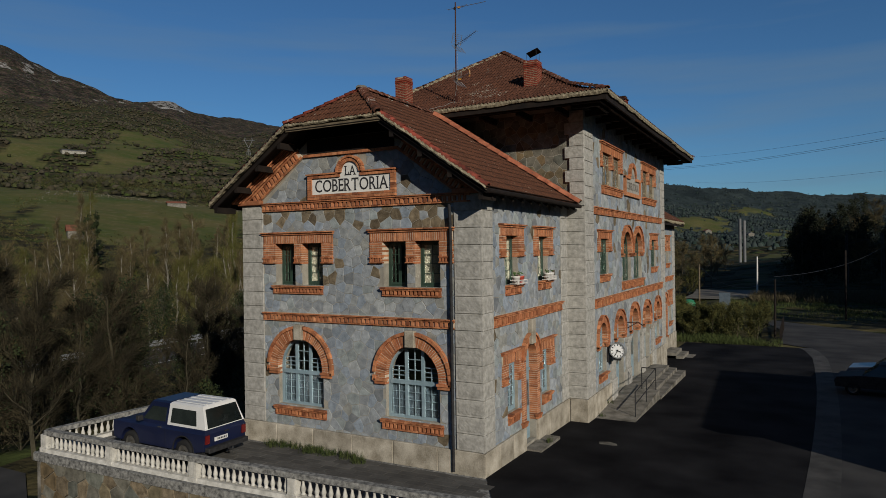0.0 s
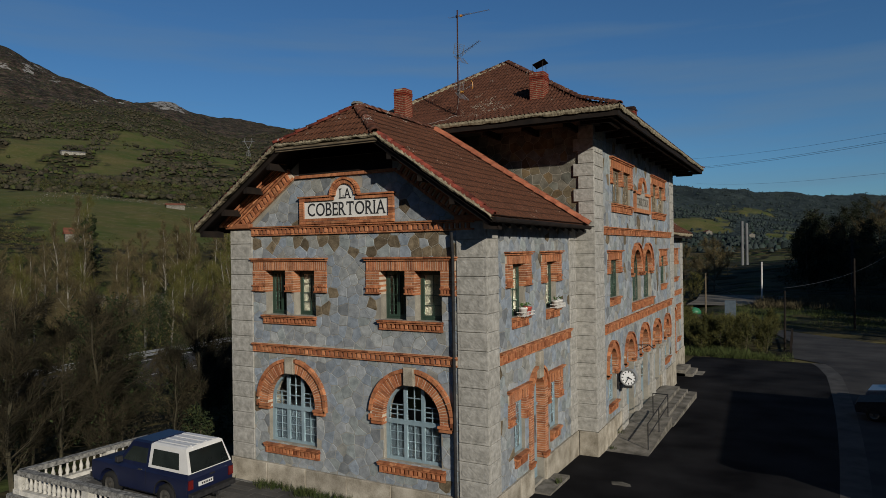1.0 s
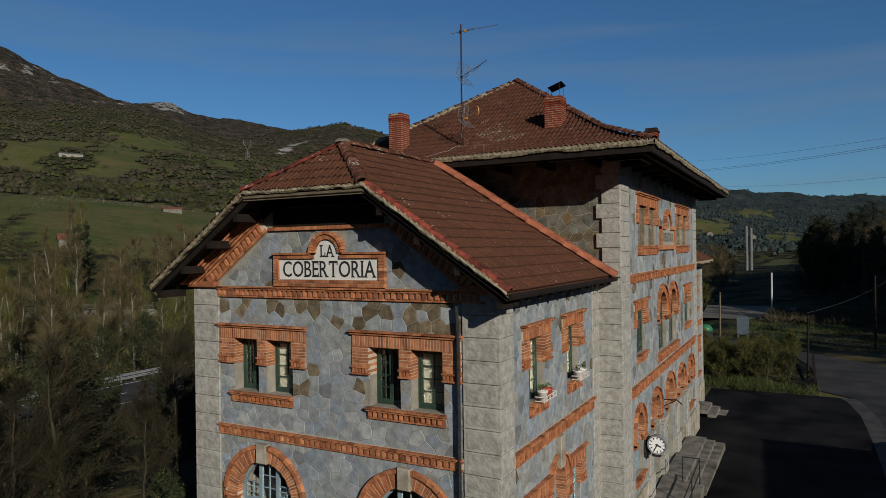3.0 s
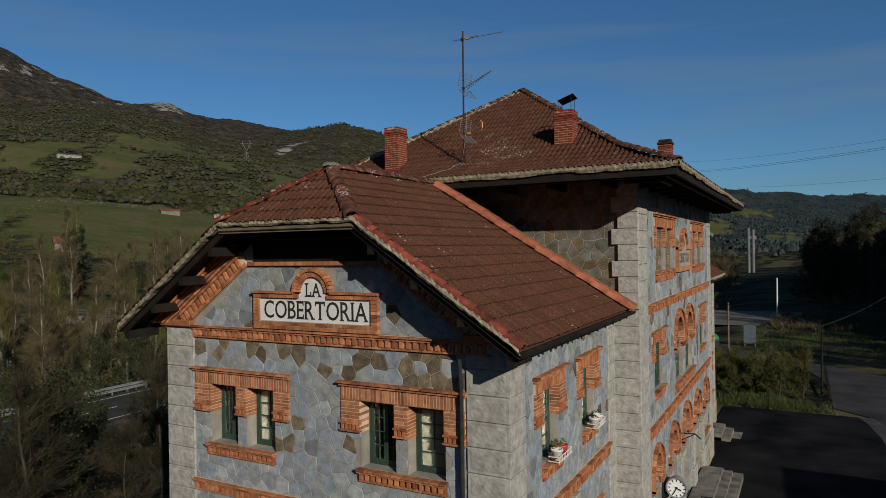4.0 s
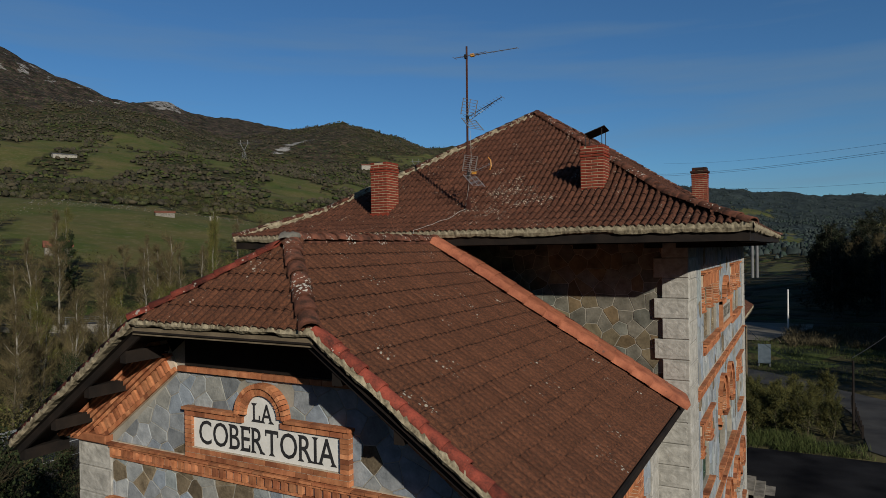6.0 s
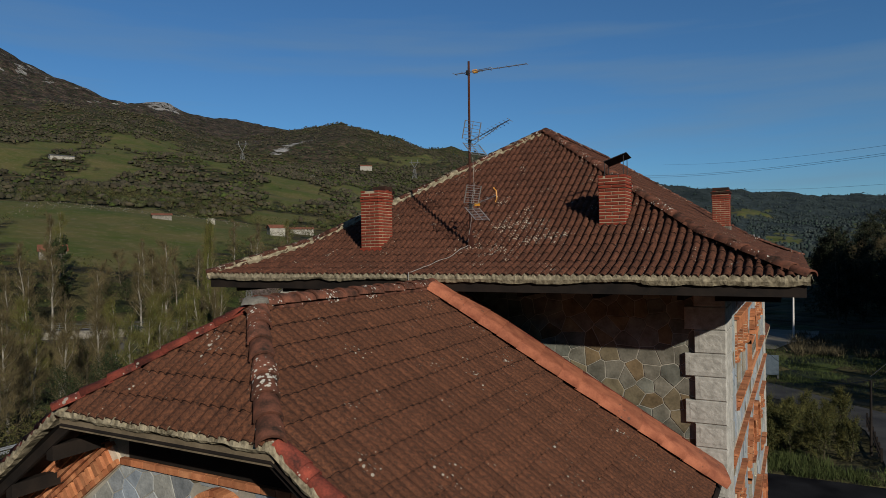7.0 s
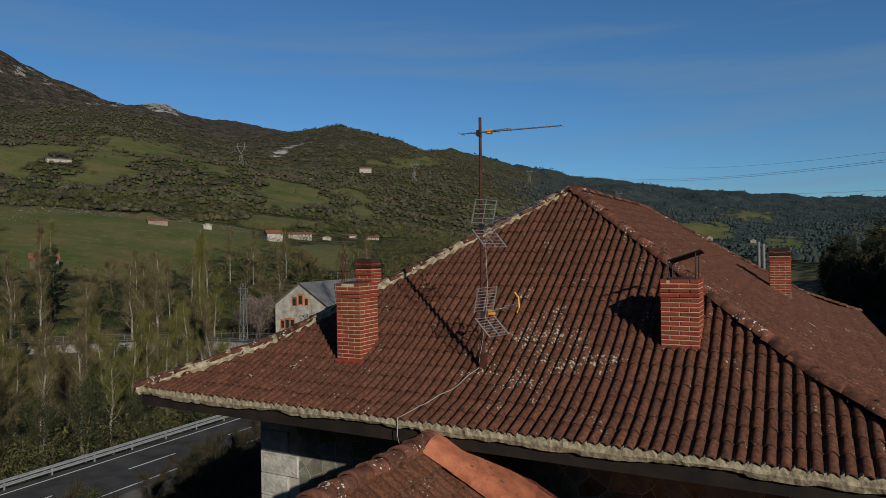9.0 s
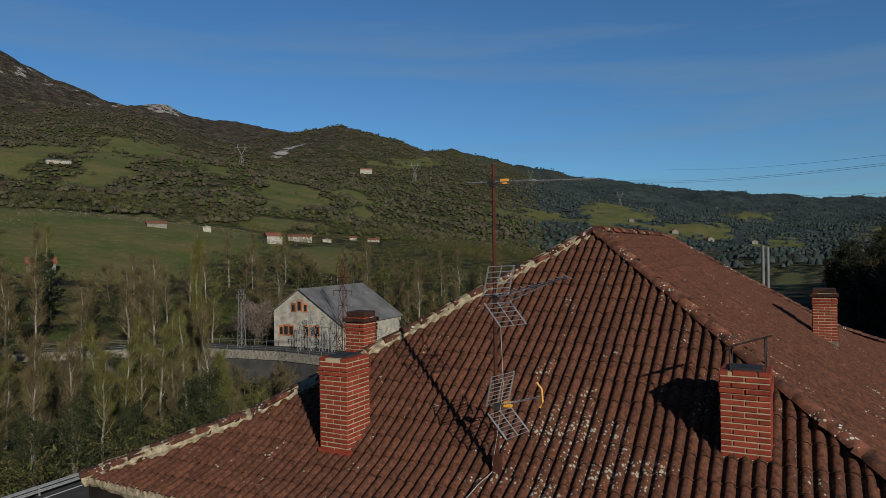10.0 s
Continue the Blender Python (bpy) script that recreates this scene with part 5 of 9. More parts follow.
eave_mortar(tower_roof, (TX0, TY0, TZ), (TX1, TY0, TZ), 3, 0.105)
eave_mortar(tower_roof, (TX1, TY0, TZ), (TX1, TY1, TZ), 4, 0.105)
C00, C10, C11, C01 = at_inset(0, 0)
K00, K10, K11, K01 = at_inset(1.9, 0)
P0, P1 = (MID_X, RY0, 16.02), (MID_X, RY1, 16.02)
for p, q, r in ((C00, K00, P0), (C10, K10, P0), (C11, K11, P1), (C01, K01, P1)):
    ridge_row(tower_roof, p, q, RIDGE)
    ridge_row(tower_roof, q, r, RIDGE)
ridge_row(tower_roof, P0, P1, RIDGE)
hm_ = Mesh()
for p, q in ((C00, K00), (K00, P0)):
    hm_.tube([Vector(p) + (Vector(q) - Vector(p)) * i / 14 + Vector((random.uniform(-0.03, 0.03), random.uniform(-0.03, 0.03), random.uniform(-0.01, 0.02))) for i in range(15)], 0.135, sides=7)
part("hip_mortar", hm_, EAVE_MORTAR, tower_roof, "pale mortar along the hip")
# gable wing roof
WX0, WX1, WY0, WZ, WRX, WRZ = -9.86, 0.62, -0.97, 8.26, -4.62, 11.86
IH, WI = 3.42, 5.24
HZ = WZ + (WRZ - WZ) * IH / WI
RS, RE = 0.75, 6.15
wend = lambda i: 7.62 - WY0 - (7.62 - RE) * i / WI
wlo = lambda i: max(0.0, (i - IH) / (WI - IH)) * (RS - WY0)
A_, B_, H1, H0 = (WX1, WY0, WZ), (WX0, WY0, WZ), (WX1 - IH, WY0, HZ), (WX0 + IH, WY0, HZ)
R0, R1, EA, EB = (WRX, RS, WRZ), (WRX, RE, WRZ), (WX1, 7.62, WZ), (WX0, 7.62, WZ)
dn = Vector((0, 0, -0.03))
bed = Mesh()
bed.add([Vector(p) + dn for p in (A_, B_, H1, H0, R0, R1, EA, EB)], [(0, 6, 5, 4, 2), (1, 3, 4, 5, 7), (3, 2, 4)])
wing_roof = part("wing_roof", bed, WING_TILE, station, "half-hipped roof of brown-red clay tiles")
dn = Vector((0, 0, -0.16))
sof = Mesh()
sof.add([Vector(p) + dn for p in (A_, B_, H1, H0, R0, R1, EA, EB)], [(2, 4, 5, 6, 0), (7, 5, 4, 3, 1), (4, 2, 3)])
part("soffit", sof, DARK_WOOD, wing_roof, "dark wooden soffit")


def beam(parent, p, q, w, h, material, name, low=0.0, label=""):
    m = along(p, q)
    L = (Vector(q) - Vector(p)).length
    vs = [tuple(m @ Vector((x, y, z - low))) for z in (-h, 0) for y in (0, L) for x in (-w / 2, w / 2)]
    return part(name, Mesh().add(vs, [(0, 2, 3, 1), (4, 5, 7, 6), (0, 1, 5, 4), (2, 6, 7, 3), (0, 4, 6, 2), (1, 3, 7, 5)]), material, parent, label)


yb = 0.06
for p, q in ((A_, H1), (B_, H0)):
    p2, q2 = (p[0], p[1] + yb, p[2]), (q[0], q[1] + yb, q[2])
    beam(wing_roof, (p2[0], p2[1] + 0.05, p2[2]), (q2[0], q2[1] + 0.05, q2[2]), 0.06, 0.13, DARK_WOOD, "bargeboard", 0.12, "dark wooden bargeboard")
beam(wing_roof, (H0[0], H0[1] + yb, H0[2]), (H1[0], H1[1] + yb, H1[2]), 0.06, 0.12, GREY_WOOD, "fascia", 0.08)
eave_mortar(wing_roof, H0, H1, 8, 0.055)
eave_mortar(wing_roof, H1, A_, 21, 0.075)
eave_mortar(wing_roof, B_, H0, 22, 0.075)
beam(wing_roof, (WX1 - 0.06, WY0 + 0.1, WZ), (WX1 - 0.06, 7.6, WZ), 0.05, 0.09, DARK_WOOD, "fascia", 0.075)
gut = Mesh()
for i in range(2):
    gut.tube([(WX1 + 0.03, -0.9, WZ - 0.07 - 0.03 * i), (WX1 + 0.03, 7.6, WZ - 0.09 - 0.03 * i)], 0.055, sides=8)
part("gutter", gut, DARK_WOOD, wing_roof, "dark metal gutter")
for i, k in enumerate((0.06, 0.34, 0.62, 0.9)):
    for p, q in ((A_, H1), (B_, H0)):
        c = Vector(p) + (Vector(q) - Vector(p)) * k + Vector((0, 0.1, -0.36))
        part("purlin_end", Mesh().box(c.x - 0.07, c.x + 0.07, c.y, -0.02, c.z - 0.10, c.z + 0.10), DARK_WOOD, wing_roof)
for i in range(11):
    y = -0.3 + i * 0.76
    part("rafter_end", Mesh().add([(0.06, y - 0.05, WZ + 0.24), (0.06, y + 0.05, WZ + 0.24), (WX1 - 0.1, y + 0.05, WZ - 0.13), (WX1 - 0.1, y - 0.05, WZ - 0.13),
                                   (0.06, y - 0.05, WZ + 0.06), (0.06, y + 0.05, WZ + 0.06), (WX1 - 0.1, y + 0.05, WZ - 0.28), (WX1 - 0.1, y - 0.05, WZ - 0.28)],
                                  [(0, 1, 2, 3), (7, 6, 5, 4), (0, 3, 7, 4), (1, 5, 6, 2), (3, 2, 6, 7), (0, 4, 5, 1)]), DARK_WOOD, wing_roof)
ridge_row(wing_roof, H1, R0, RIDGE_WIDE)
ridge_row(wing_roof, H0, R0, VERGE, "verge_tile")
ridge_row(wing_roof, R0, R1, RIDGE_WIDE)
ridge_row(wing_roof, (A_[0], A_[1] + 0.1, A_[2]), (H1[0], H1[1] + 0.1, H1[2]), VERGE, "verge_tile", 0.36, lift=0.02)
ridge_row(wing_roof, (B_[0], B_[1] + 0.1, B_[2]), (H0[0], H0[1] + 0.1, H0[2]), VERGE, "verge_tile", 0.36, lift=0.02)


def band_tile():
    """A wide, shallow, slightly tapered cap tile with a turned-down edge."""
    prof = [(-0.88, -0.12), (-0.865, 0.02), (-0.60, 0.050), (-0.15, 0.070), (0.15, 0.066), (0.33, 0.03), (0.35, -0.06)]
    v = [(x * k, y, z + lift) for y, k, lift in ((0.0, 1.0, 0.022), (0.52, 0.95, 0.0)) for x, z in prof] + [(x * 0.99, 0.0, z - 0.006) for x, z in prof]
    n = len(prof)
    q = [(i + n, i + n + 1, i + 1, i) for i in range(n - 1)] + [(i, i + 1, 2 * n + i + 1, 2 * n + i) for i in range(n - 1)]
    me = bpy.data.meshes.new("verge_tile")
    me.from_pydata(v, [], [f[::-1] for f in q])
    me.materials.append(TILE_RED)
    me.polygons.foreach_set("use_smooth", [i < n - 1 for i in range(len(q))])
    return me


ridge_row(wing_roof, EA, R1, band_tile(), "verge_tile", 0.45, 0.008, 0.060)
beam(wing_roof, (EA[0], EA[1] + 0.36, EA[2]), (R1[0], R1[1] + 0.36, R1[2]), 0.10, 0.10, VERGE_RED, "flashing", -0.06, "red painted flashing along the wall")
rm_bed = Mesh()
rm_bed.tube([Vector(R0).lerp(Vector(R1), i / 40) + Vector((random.uniform(-0.03, 0.03), 0, random.uniform(-0.035, 0.0))) for i in range(41)], 0.112, sides=8)
part("ridge_mortar", rm_bed, TILE_MOSS, wing_roof, "grimy mortar under the ridge tiles")
cap_rnd = random.Random(8)
mp_ = Mesh()
ring_n = 12
for rr_, zz_ in ((0.20, 0.06), (0.15, 0.140), (0.06, 0.168)):
    mp_.v += [(R0[0] + rr_ * cap_rnd.uniform(0.75, 1.3) * math.cos(6.2832 * k / ring_n), R0[1] - 0.04 + rr_ * cap_rnd.uniform(0.75, 1.3) * math.sin(6.2832 * k / ring_n), R0[2] + zz_ + cap_rnd.uniform(-0.02, 0.02)) for k in range(ring_n)]
mp_.q += [(j * ring_n + k, j * ring_n + (k + 1) % ring_n, (j + 1) * ring_n + (k + 1) % ring_n, (j + 1) * ring_n + k) for j in range(2) for k in range(ring_n)] + [tuple(range(2 * ring_n, 3 * ring_n))]
part("mortar_patch", mp_, CONCRETE, wing_roof, "grey mortar patch where hips and ridge meet", smooth=True)
# far wing roof, hipped
bed = Mesh()
bed.add([(0.62, 24.6, 8.24), (0.62, 33.4, 8.24), (-9.86, 33.4, 8.24), (-9.86, 24.6, 8.24), (-4.62, 29.5, 11.6), (-4.62, 24.6, 11.6)], [(0, 1, 4, 5), (1, 2, 4), (2, 3, 5, 4)])
bed.add([(0.62, 24.6, 8.10), (0.62, 33.4, 8.10), (-9.86, 33.4, 8.10), (-9.86, 24.6, 8.10)], [(3, 2, 1, 0)])
far_roof = part("far_wing_roof", bed, TILE, station, "hipped roof of brown-red clay tiles")
eave_mortar(far_roof, (0.62, 24.7, 8.24), (0.62, 33.4, 8.24), 12)
beam(far_roof, (0.56, 24.7, 8.12), (0.56, 33.4, 8.12), 0.06, 0.16, DARK_WOOD, "fascia")

# ---------------------------------------------------------------- chimneys, aerial, cables on the roofs
BRK = {}


def brick_data(lx, ly, lz, material, name="brick"):
    key = (round(lx, 3), round(ly, 3), round(lz, 3), material.name)
    if key not in BRK:
        m = Mesh()
        e = 0.006
        m.bbox(-lx / 2, lx / 2, -ly / 2, ly / 2, -lz / 2, lz / 2, e)
        BRK[key] = m.data(name, material)
    return BRK[key]


def chimney(cx, cy, z0, z1, w, d, label, dark_top=False, cap=None):
    """A square brick stack: a mortar core and single bricks laid round it, course by course."""
    core = part("chimney", Mesh().box(cx - w / 2 + 0.012, cx + w / 2 - 0.012, cy - d / 2 + 0.012, cy + d / 2 - 0.012, z0 - 0.6, z1 - 0.02), CH_JOINT, station, label)
    h = 0.072
    n = int((z1 - z0 + 0.35) / h)
    rnd = random.Random(int(cx * 100))
    for i in range(n):
        z = z1 - (i + 0.5) * h
        out = 0.014 if i in (2, 3) else 0.0
        for face in range(4):
            L = w if face % 2 == 0 else d
            L += 2 * out
            k = 2 if (i + face) % 2 else 3
            cuts = [0, 0.5, 1] if k == 2 else [0, 0.25, 0.75, 1]
            for a, b in zip(cuts, cuts[1:]):
                if i == 0 and rnd.random() < 0.25:
                    continue
                bl = (b - a) * L - 0.016
                ob = part("brick", brick_data(bl, 0.10, h - 0.017, CH_BRICK), None, core)
                off = ((a + b) / 2 - 0.5) * L
                m = Matrix.Translation((cx, cy, z)) @ Matrix.Rotation(radians(90 * face + 180), 4, "Z") @ pose(off, (d if face % 2 == 0 else w) / 2 + out - 0.05 + rnd.uniform(-0.003, 0.003), 0)
                ob.matrix_local = m
    fl = Mesh()
    for s in (-1, 1):
        fl.box(cx + s * (w / 2 + 0.008) - 0.008, cx + s * (w / 2 + 0.008) + 0.008, cy - d / 2 - 0.02, cy + d / 2, z0 - 0.3, z0 + 0.08)
    fl.box(cx - w / 2 - 0.02, cx + w / 2 + 0.02, cy - d / 2 - 0.022, cy - d / 2 - 0.003, z0 - 0.4, z0 + 0.07)
    part("flashing", fl, CH_BRICK if not dark_top else CONCRETE, core, "painted flashing at the foot")
    if dark_top:
        part("cap_course", Mesh().bbox(cx - w / 2 - 0.04, cx + w / 2 + 0.04, cy - d / 2 - 0.04, cy + d / 2 + 0.04, z1 - 0.10, z1 - 0.03, 0.01).bbox(cx - w / 2 + 0.02, cx + w / 2 - 0.02, cy - d / 2 + 0.02, cy + d / 2 - 0.02, z1, z1 + 0.10, 0.01), TILE_EDGE, core, "sooty projecting cap")
    # solid dark block in place of the shade inside the open flue
    part("chimney_top", Mesh().box(cx - w / 2 + 0.10, cx + w / 2 - 0.10, cy - d / 2 + 0.10, cy + d / 2 - 0.10, z1 - 0.04, z1 + 0.015), IRON, core, "dark block standing in for the shaded flue")
    return core


chimney(-7.12, 7.48, 12.62, 14.10, 0.54, 0.60, "square red brick chimney")
c2 = chimney(-1.45, 8.25, 12.95, 14.17, 0.58, 0.58, "square red brick chimney with a metal cowl")
for sx in (-0.2, 0.2):
    for sy in (-0.18, 0.18):
        part("cowl_leg", Mesh().tube([(-1.42 + sx, 8.23 + sy, 14.1), (-1.42 + sx, 8.23 + sy, 14.51 + 0.33 * sx - 0.12 * sy)], 0.009, sides=4), IRON, c2, "thin iron leg")
pl = Mesh()
pl.add([(-1.62, 7.98, 14.47), (-1.14, 7.98, 14.63), (-1.14, 8.46, 14.57), (-1.62, 8.46, 14.41)], [(0, 1, 2, 3)])
cp = part("cowl", pl, IRON, c2, "bent dark metal cowl plates")
sol = cp.modifiers.new("thick", "SOLIDIFY")
sol.thickness = 0.015
chimney(-8.72, 10.2, 13.1, 14.40, 0.46, 0.46, "weathered brick chimney", True)
chimney(-0.28, 18.5, 13.2, 14.50, 0.55, 0.50, "square red brick chimney", True)
chimney(-6.6, 21.5, 14.4, 15.2, 0.5, 0.5, "small brick chimney")

aerial = thing("television_aerial", "rusty mast with three aluminium aerials fixed to the roof", "aerial")
AX, AY = -4.47, 7.30
part("mast", Mesh().tube([(AX, AY, 12.6), (AX, AY, 14.0), (AX + 0.015, AY, 16.86)], 0.034, 0.026, 8), RUST, aerial)
foot = Mesh().box(AX - 0.05, AX + 0.05, AY - 0.05, AY + 0.05, 12.62, 12.95)
part("bracket", foot, RUST, aerial)
clamp = Mesh().box(AX - 0.03, AX + 0.03, AY - 0.06, AY + 0.03, 16.55, 16.65)
part("clamp", clamp, IRON, aerial)


def yagi(p, q, n, half, tilt, name, label):
    """A boom from p to q with cross rods."""
    boom = part(name, Mesh().tube([p, q], 0.011, sides=5), ALU, aerial, label)
    d = (Vector(q) - Vector(p)).normalized()
    c = d.cross(Vector((0, 0, 1))).normalized()
    up = c.cross(d)
    cr = c * math.cos(tilt) + up * math.sin(tilt)
    for i in range(n):
        o = Vector(p) + (Vector(q) - Vector(p)) * (i / (n - 1))
        h = half * (1.0 - 0.35 * i / (n - 1))
        part("rod", Mesh().tube([o - cr * h, o + cr * h], 0.0055, sides=4), ALU, boom)
    return boom, up


def screen(c, d, wide, long, n, name, spread=1.05):
    """A corner reflector: two panels of thin rods that open towards d."""
    c, d = Vector(c), Vector(d).normalized()
    across = d.cross(Vector((0, 0, 1))).normalized()
    up = across.cross(d)
    sc = part(name, Mesh().box(c.x - 0.03, c.x + 0.03, c.y - 0.03, c.y + 0.03, c.z - 0.05, c.z + 0.05), IRON, aerial, "bent wire reflector")
    for s in (-1, 1):
        way = d * math.cos(spread) + up * s * math.sin(spread)
        for k in range(n):
            o = c + way * long * (0.16 + 0.84 * k / (n - 1))
            part("rod", Mesh().tube([o - across * wide / 2, o + across * wide / 2], 0.0055, sides=4), ALU, sc)
        for x in (-wide / 2, 0, wide / 2):
            part("side_bar", Mesh().tube([c + across * x + way * long * 0.12, c + across * x + way * long * 1.02], 0.012 if x else 0.008, sides=5), ALU, sc)
    return sc


yagi((AX - 0.36, AY + 0.05, 16.63), (AX + 1.47, AY - 0.18, 16.55), 9, 0.10, 0.1, "boom", "thin aerial boom")
part("folded_dipole", Mesh().tube([(AX + 0.15, AY - 0.10, 16.60), (AX + 0.62, AY - 0.15, 16.60), (AX + 0.64, AY - 0.05, 16.60), (AX + 0.17, AY + 0.02, 16.60), (AX + 0.15, AY - 0.10, 16.60)], 0.007, sides=4), ALU, aerial)
yagi((AX, AY, 15.05), (AX + 1.15, AY - 0.40, 15.36), 12, 0.13, 0.35, "boom", "aerial boom with crossed rods")
part("boom_strut", Mesh().tube([(AX, AY, 14.92), (AX + 0.85, AY - 0.30, 15.26)], 0.009, sides=4), ALU, aerial)
screen((AX + 0.02, AY - 0.02, 15.04), (1.15, -0.40, 0.31), 0.50, 0.46, 6, "reflector")
yagi((AX, AY, 13.60), (AX + 0.67, AY - 0.10, 13.80), 5, 0.14, 0.2, "boom", "short aerial boom")
screen((AX + 0.04, AY - 0.06, 13.60), (0.67, -0.16, 0.20), 0.50, 0.46, 8, "reflector")
ORANGE = mat("orange_plastic", (0.45, 0.20, 0.02), (0.55, 0.27, 0.04), 5, 0.5, bump=0)
part("dipole", Mesh().tube([(AX + 0.62, AY - 0.10, 13.98), (AX + 0.69, AY - 0.11, 13.90), (AX + 0.70, AY - 0.11, 13.74), (AX + 0.66, AY - 0.10, 13.66)], 0.016, sides=5), ORANGE, aerial, "orange plastic dipole")
for z in (13.62, 16.60):
    part("dipole_box", Mesh().box(AX + 0.12, AX + 0.22, AY - 0.03, AY + 0.05, z - 0.02, z + 0.05), ORANGE, aerial, "orange plastic box")
CABLE = mat("pale_cable", (0.158, 0.1501, 0.1343), (0.2528, 0.2449, 0.2291), 4, 0.6, bump=0)
cab = Mesh()
pts = []
for i in range(22):
    s = i / 21
    y = 7.25 - 1.50 * s
    z = np.interp(y - TY0, [q[0] for q in TP], [q[1] for q in TP]) + 0.09 + (0.03 * math.sin(s * 9) ** 2 if s < 0.8 else 0)
    pts.append((AX - 0.05 - 0.62 * s + 0.04 * math.sin(s * 5), y, z))
pts += [(AX - 0.70, 5.72, 11.9), (AX - 0.74, 5.9, 11.6)]
cab.tube(pts, 0.007, sides=5)
cab.tube([(AX + 0.10, AY - 0.04, 14.7), (AX + 0.13, AY - 0.05, 13.9), (AX + 0.02, AY - 0.03, 13.2), (AX - 0.05, AY - 0.05, 12.8)], 0.005, sides=4)
tagged(part("aerial_cable", cab, CABLE), "thin pale cable lying across the roof tiles", "cable")
pipe = Mesh().tube([(-0.94, -0.16, 7.9), (-0.92, -0.14, 7.3), (-0.93, -0.12, 6.9), (-0.93, -0.12, 0.1)], 0.045, sides=8)
part("downpipe", pipe, IRON, station, "black metal downpipe")

# ---------------------------------------------------------------- yard
ASPHALT = mat("new_asphalt", (0.003, 0.003, 0.0035), (0.019, 0.019, 0.020), 0.45, 0.9, bump=0.5, bscale=90, dist=0.008, gloss=0.03)
OLD_ASPHALT = mat("old_asphalt", (0.026, 0.026, 0.027), (0.058, 0.057, 0.055), 0.5, 0.92, bump=0.5, bscale=70, dist=0.008, gloss=0.05)
PAVER = mat("dark_paver", (0.0474, 0.04582, 0.04266), (0.0869, 0.08295, 0.07505), 1.2, 0.9, bump=0.4, bscale=60, vary=0.18)
GUTTER = mat("gutter_concrete", (0.024, 0.024, 0.023), (0.062, 0.060, 0.057), 1.4, 0.92, bump=0.4, bscale=40)


def yz(y):
    return -0.027 * min(max(y, 0), 75)


def sheet(name, rows, lift, material, label, category):
    """A surfaced strip. rows: (y, x0, x1), laid on the yard's slope."""
    m = Mesh()
    vs = [p for y, a, b in rows for p in ((a, y, yz(y) + lift), (b, y, yz(y) + lift))]
    m.add(vs, [(2 * i, 2 * i + 1, 2 * i + 3, 2 * i + 2) for i in range(len(rows) - 1)])
    return tagged(part(name, m, material), label, category, kind="structure")


edge = lambda y: 7.87 + 0.065 * y - 0.0013 * y * y - (0.02 * (y - 32) ** 2 if y > 32 else 0)
ys = [-30, -20, -10, -5, -2, 0, 3, 6, 9, 12, 16, 20, 24, 28, 32, 36, 37.6]
sheet("road", [(y, 0.05 if y > -0.2 else 1.2, edge(y)) for y in ys[1:]], 0.05, ASPHALT, "smooth black asphalt yard beside the station", "road")
sheet("pavement", [(y, edge(y), edge(y) + 0.85) for y in ys], 0.056, GUTTER, "pale concrete gutter strip along the asphalt", "pavement")
sheet("road", [(y, edge(y) + 0.85, 21 - 0.1 * max(y - 20, 0)) for y in ys] + [(40, 6.6, 19), (46, 6.6, 18), (52, 6.3, 14.5), (57.5, 5.2, 10.2), (60, 2.5, 8.0), (62.7, -0.5, 5.7), (68, -6.5, 1.9), (74, -13, -3.4), (80, -20, -10)], 0.05, OLD_ASPHALT, "worn grey asphalt road leading away", "road")
SAND = mat("pale_gravel", (0.079, 0.0711, 0.0553), (0.1501, 0.1343, 0.1067), 0.4, 0.95, bump=0.5, bscale=12, dist=0.03)
sheet("pavement", [(96, -9, -1), (102, -9, 0.5), (108, -9, 3), (114, -9.5, 4.7), (120, -10, 5)], 0.12, SAND, "pale gravel area beside the railway", "pavement")
base = sheet("terrace", [(-4.0, -14.1, -7.4), (-3.8, -14.1, -4), (-3.4, -14.0, 1.2), (-0.08, -13.9, 1.2)], 0.03, CONCRETE_LICHEN, "dark paved terrace in front of the station", "pavement")
pv = []
row = 0
y = -3.55
while y < -0.35:
    x = -13.5 + (row % 2) * 0.3
    while x < 0.2:
        pv.append((x, y))
        x += 0.60
    y += 0.30
    row += 1
pdat = Mesh().bbox(-0.29, 0.29, -0.14, 0.14, -0.02, 0.0, 0.0).data("paver", PAVER)
rest = Mesh()
for i, (x, y) in enumerate(pv):
    if -9 < x < 1.2 and i < 330:
        ob = part("paver", pdat, None, base)
        ob.location = (x + 0.29, y + 0.14, 0.05 + random.uniform(-0.004, 0.004))
    else:
        rest.box(x, x + 0.58, y, y + 0.28, 0.03, 0.05 + random.uniform(-0.004, 0.004))
part("paving", rest, PAVER, base, kind="stuff")

# retaining wall and balustrade round the terrace
LINE_Y, LINE_X = -4.68, -13.75
def plan_wall(m, line, w, z0, z1):
    """A wall of the given width along a bent line in plan."""
    for k, ((xa, ya), (xb, yb)) in enumerate(zip(line, line[1:])):
        d = Vector((xb - xa, yb - ya, 0)).normalized()
        o, e = Vector((-d.y, d.x, 0)) * w / 2, d * w * 0.45
        p, q = Vector((xa, ya, 0)) - e, Vector((xb, yb, 0)) + e
        vs = [v + Vector((0, 0, z)) for z in (z0, z1 - 0.004 * (k % 2)) for v in (p - o, q - o, q + o, p + o)]
        m.add(vs, [(3, 2, 1, 0), (4, 5, 6, 7), (0, 1, 5, 4), (1, 2, 6, 5), (2, 3, 7, 6), (3, 0, 4, 7)])
    return m


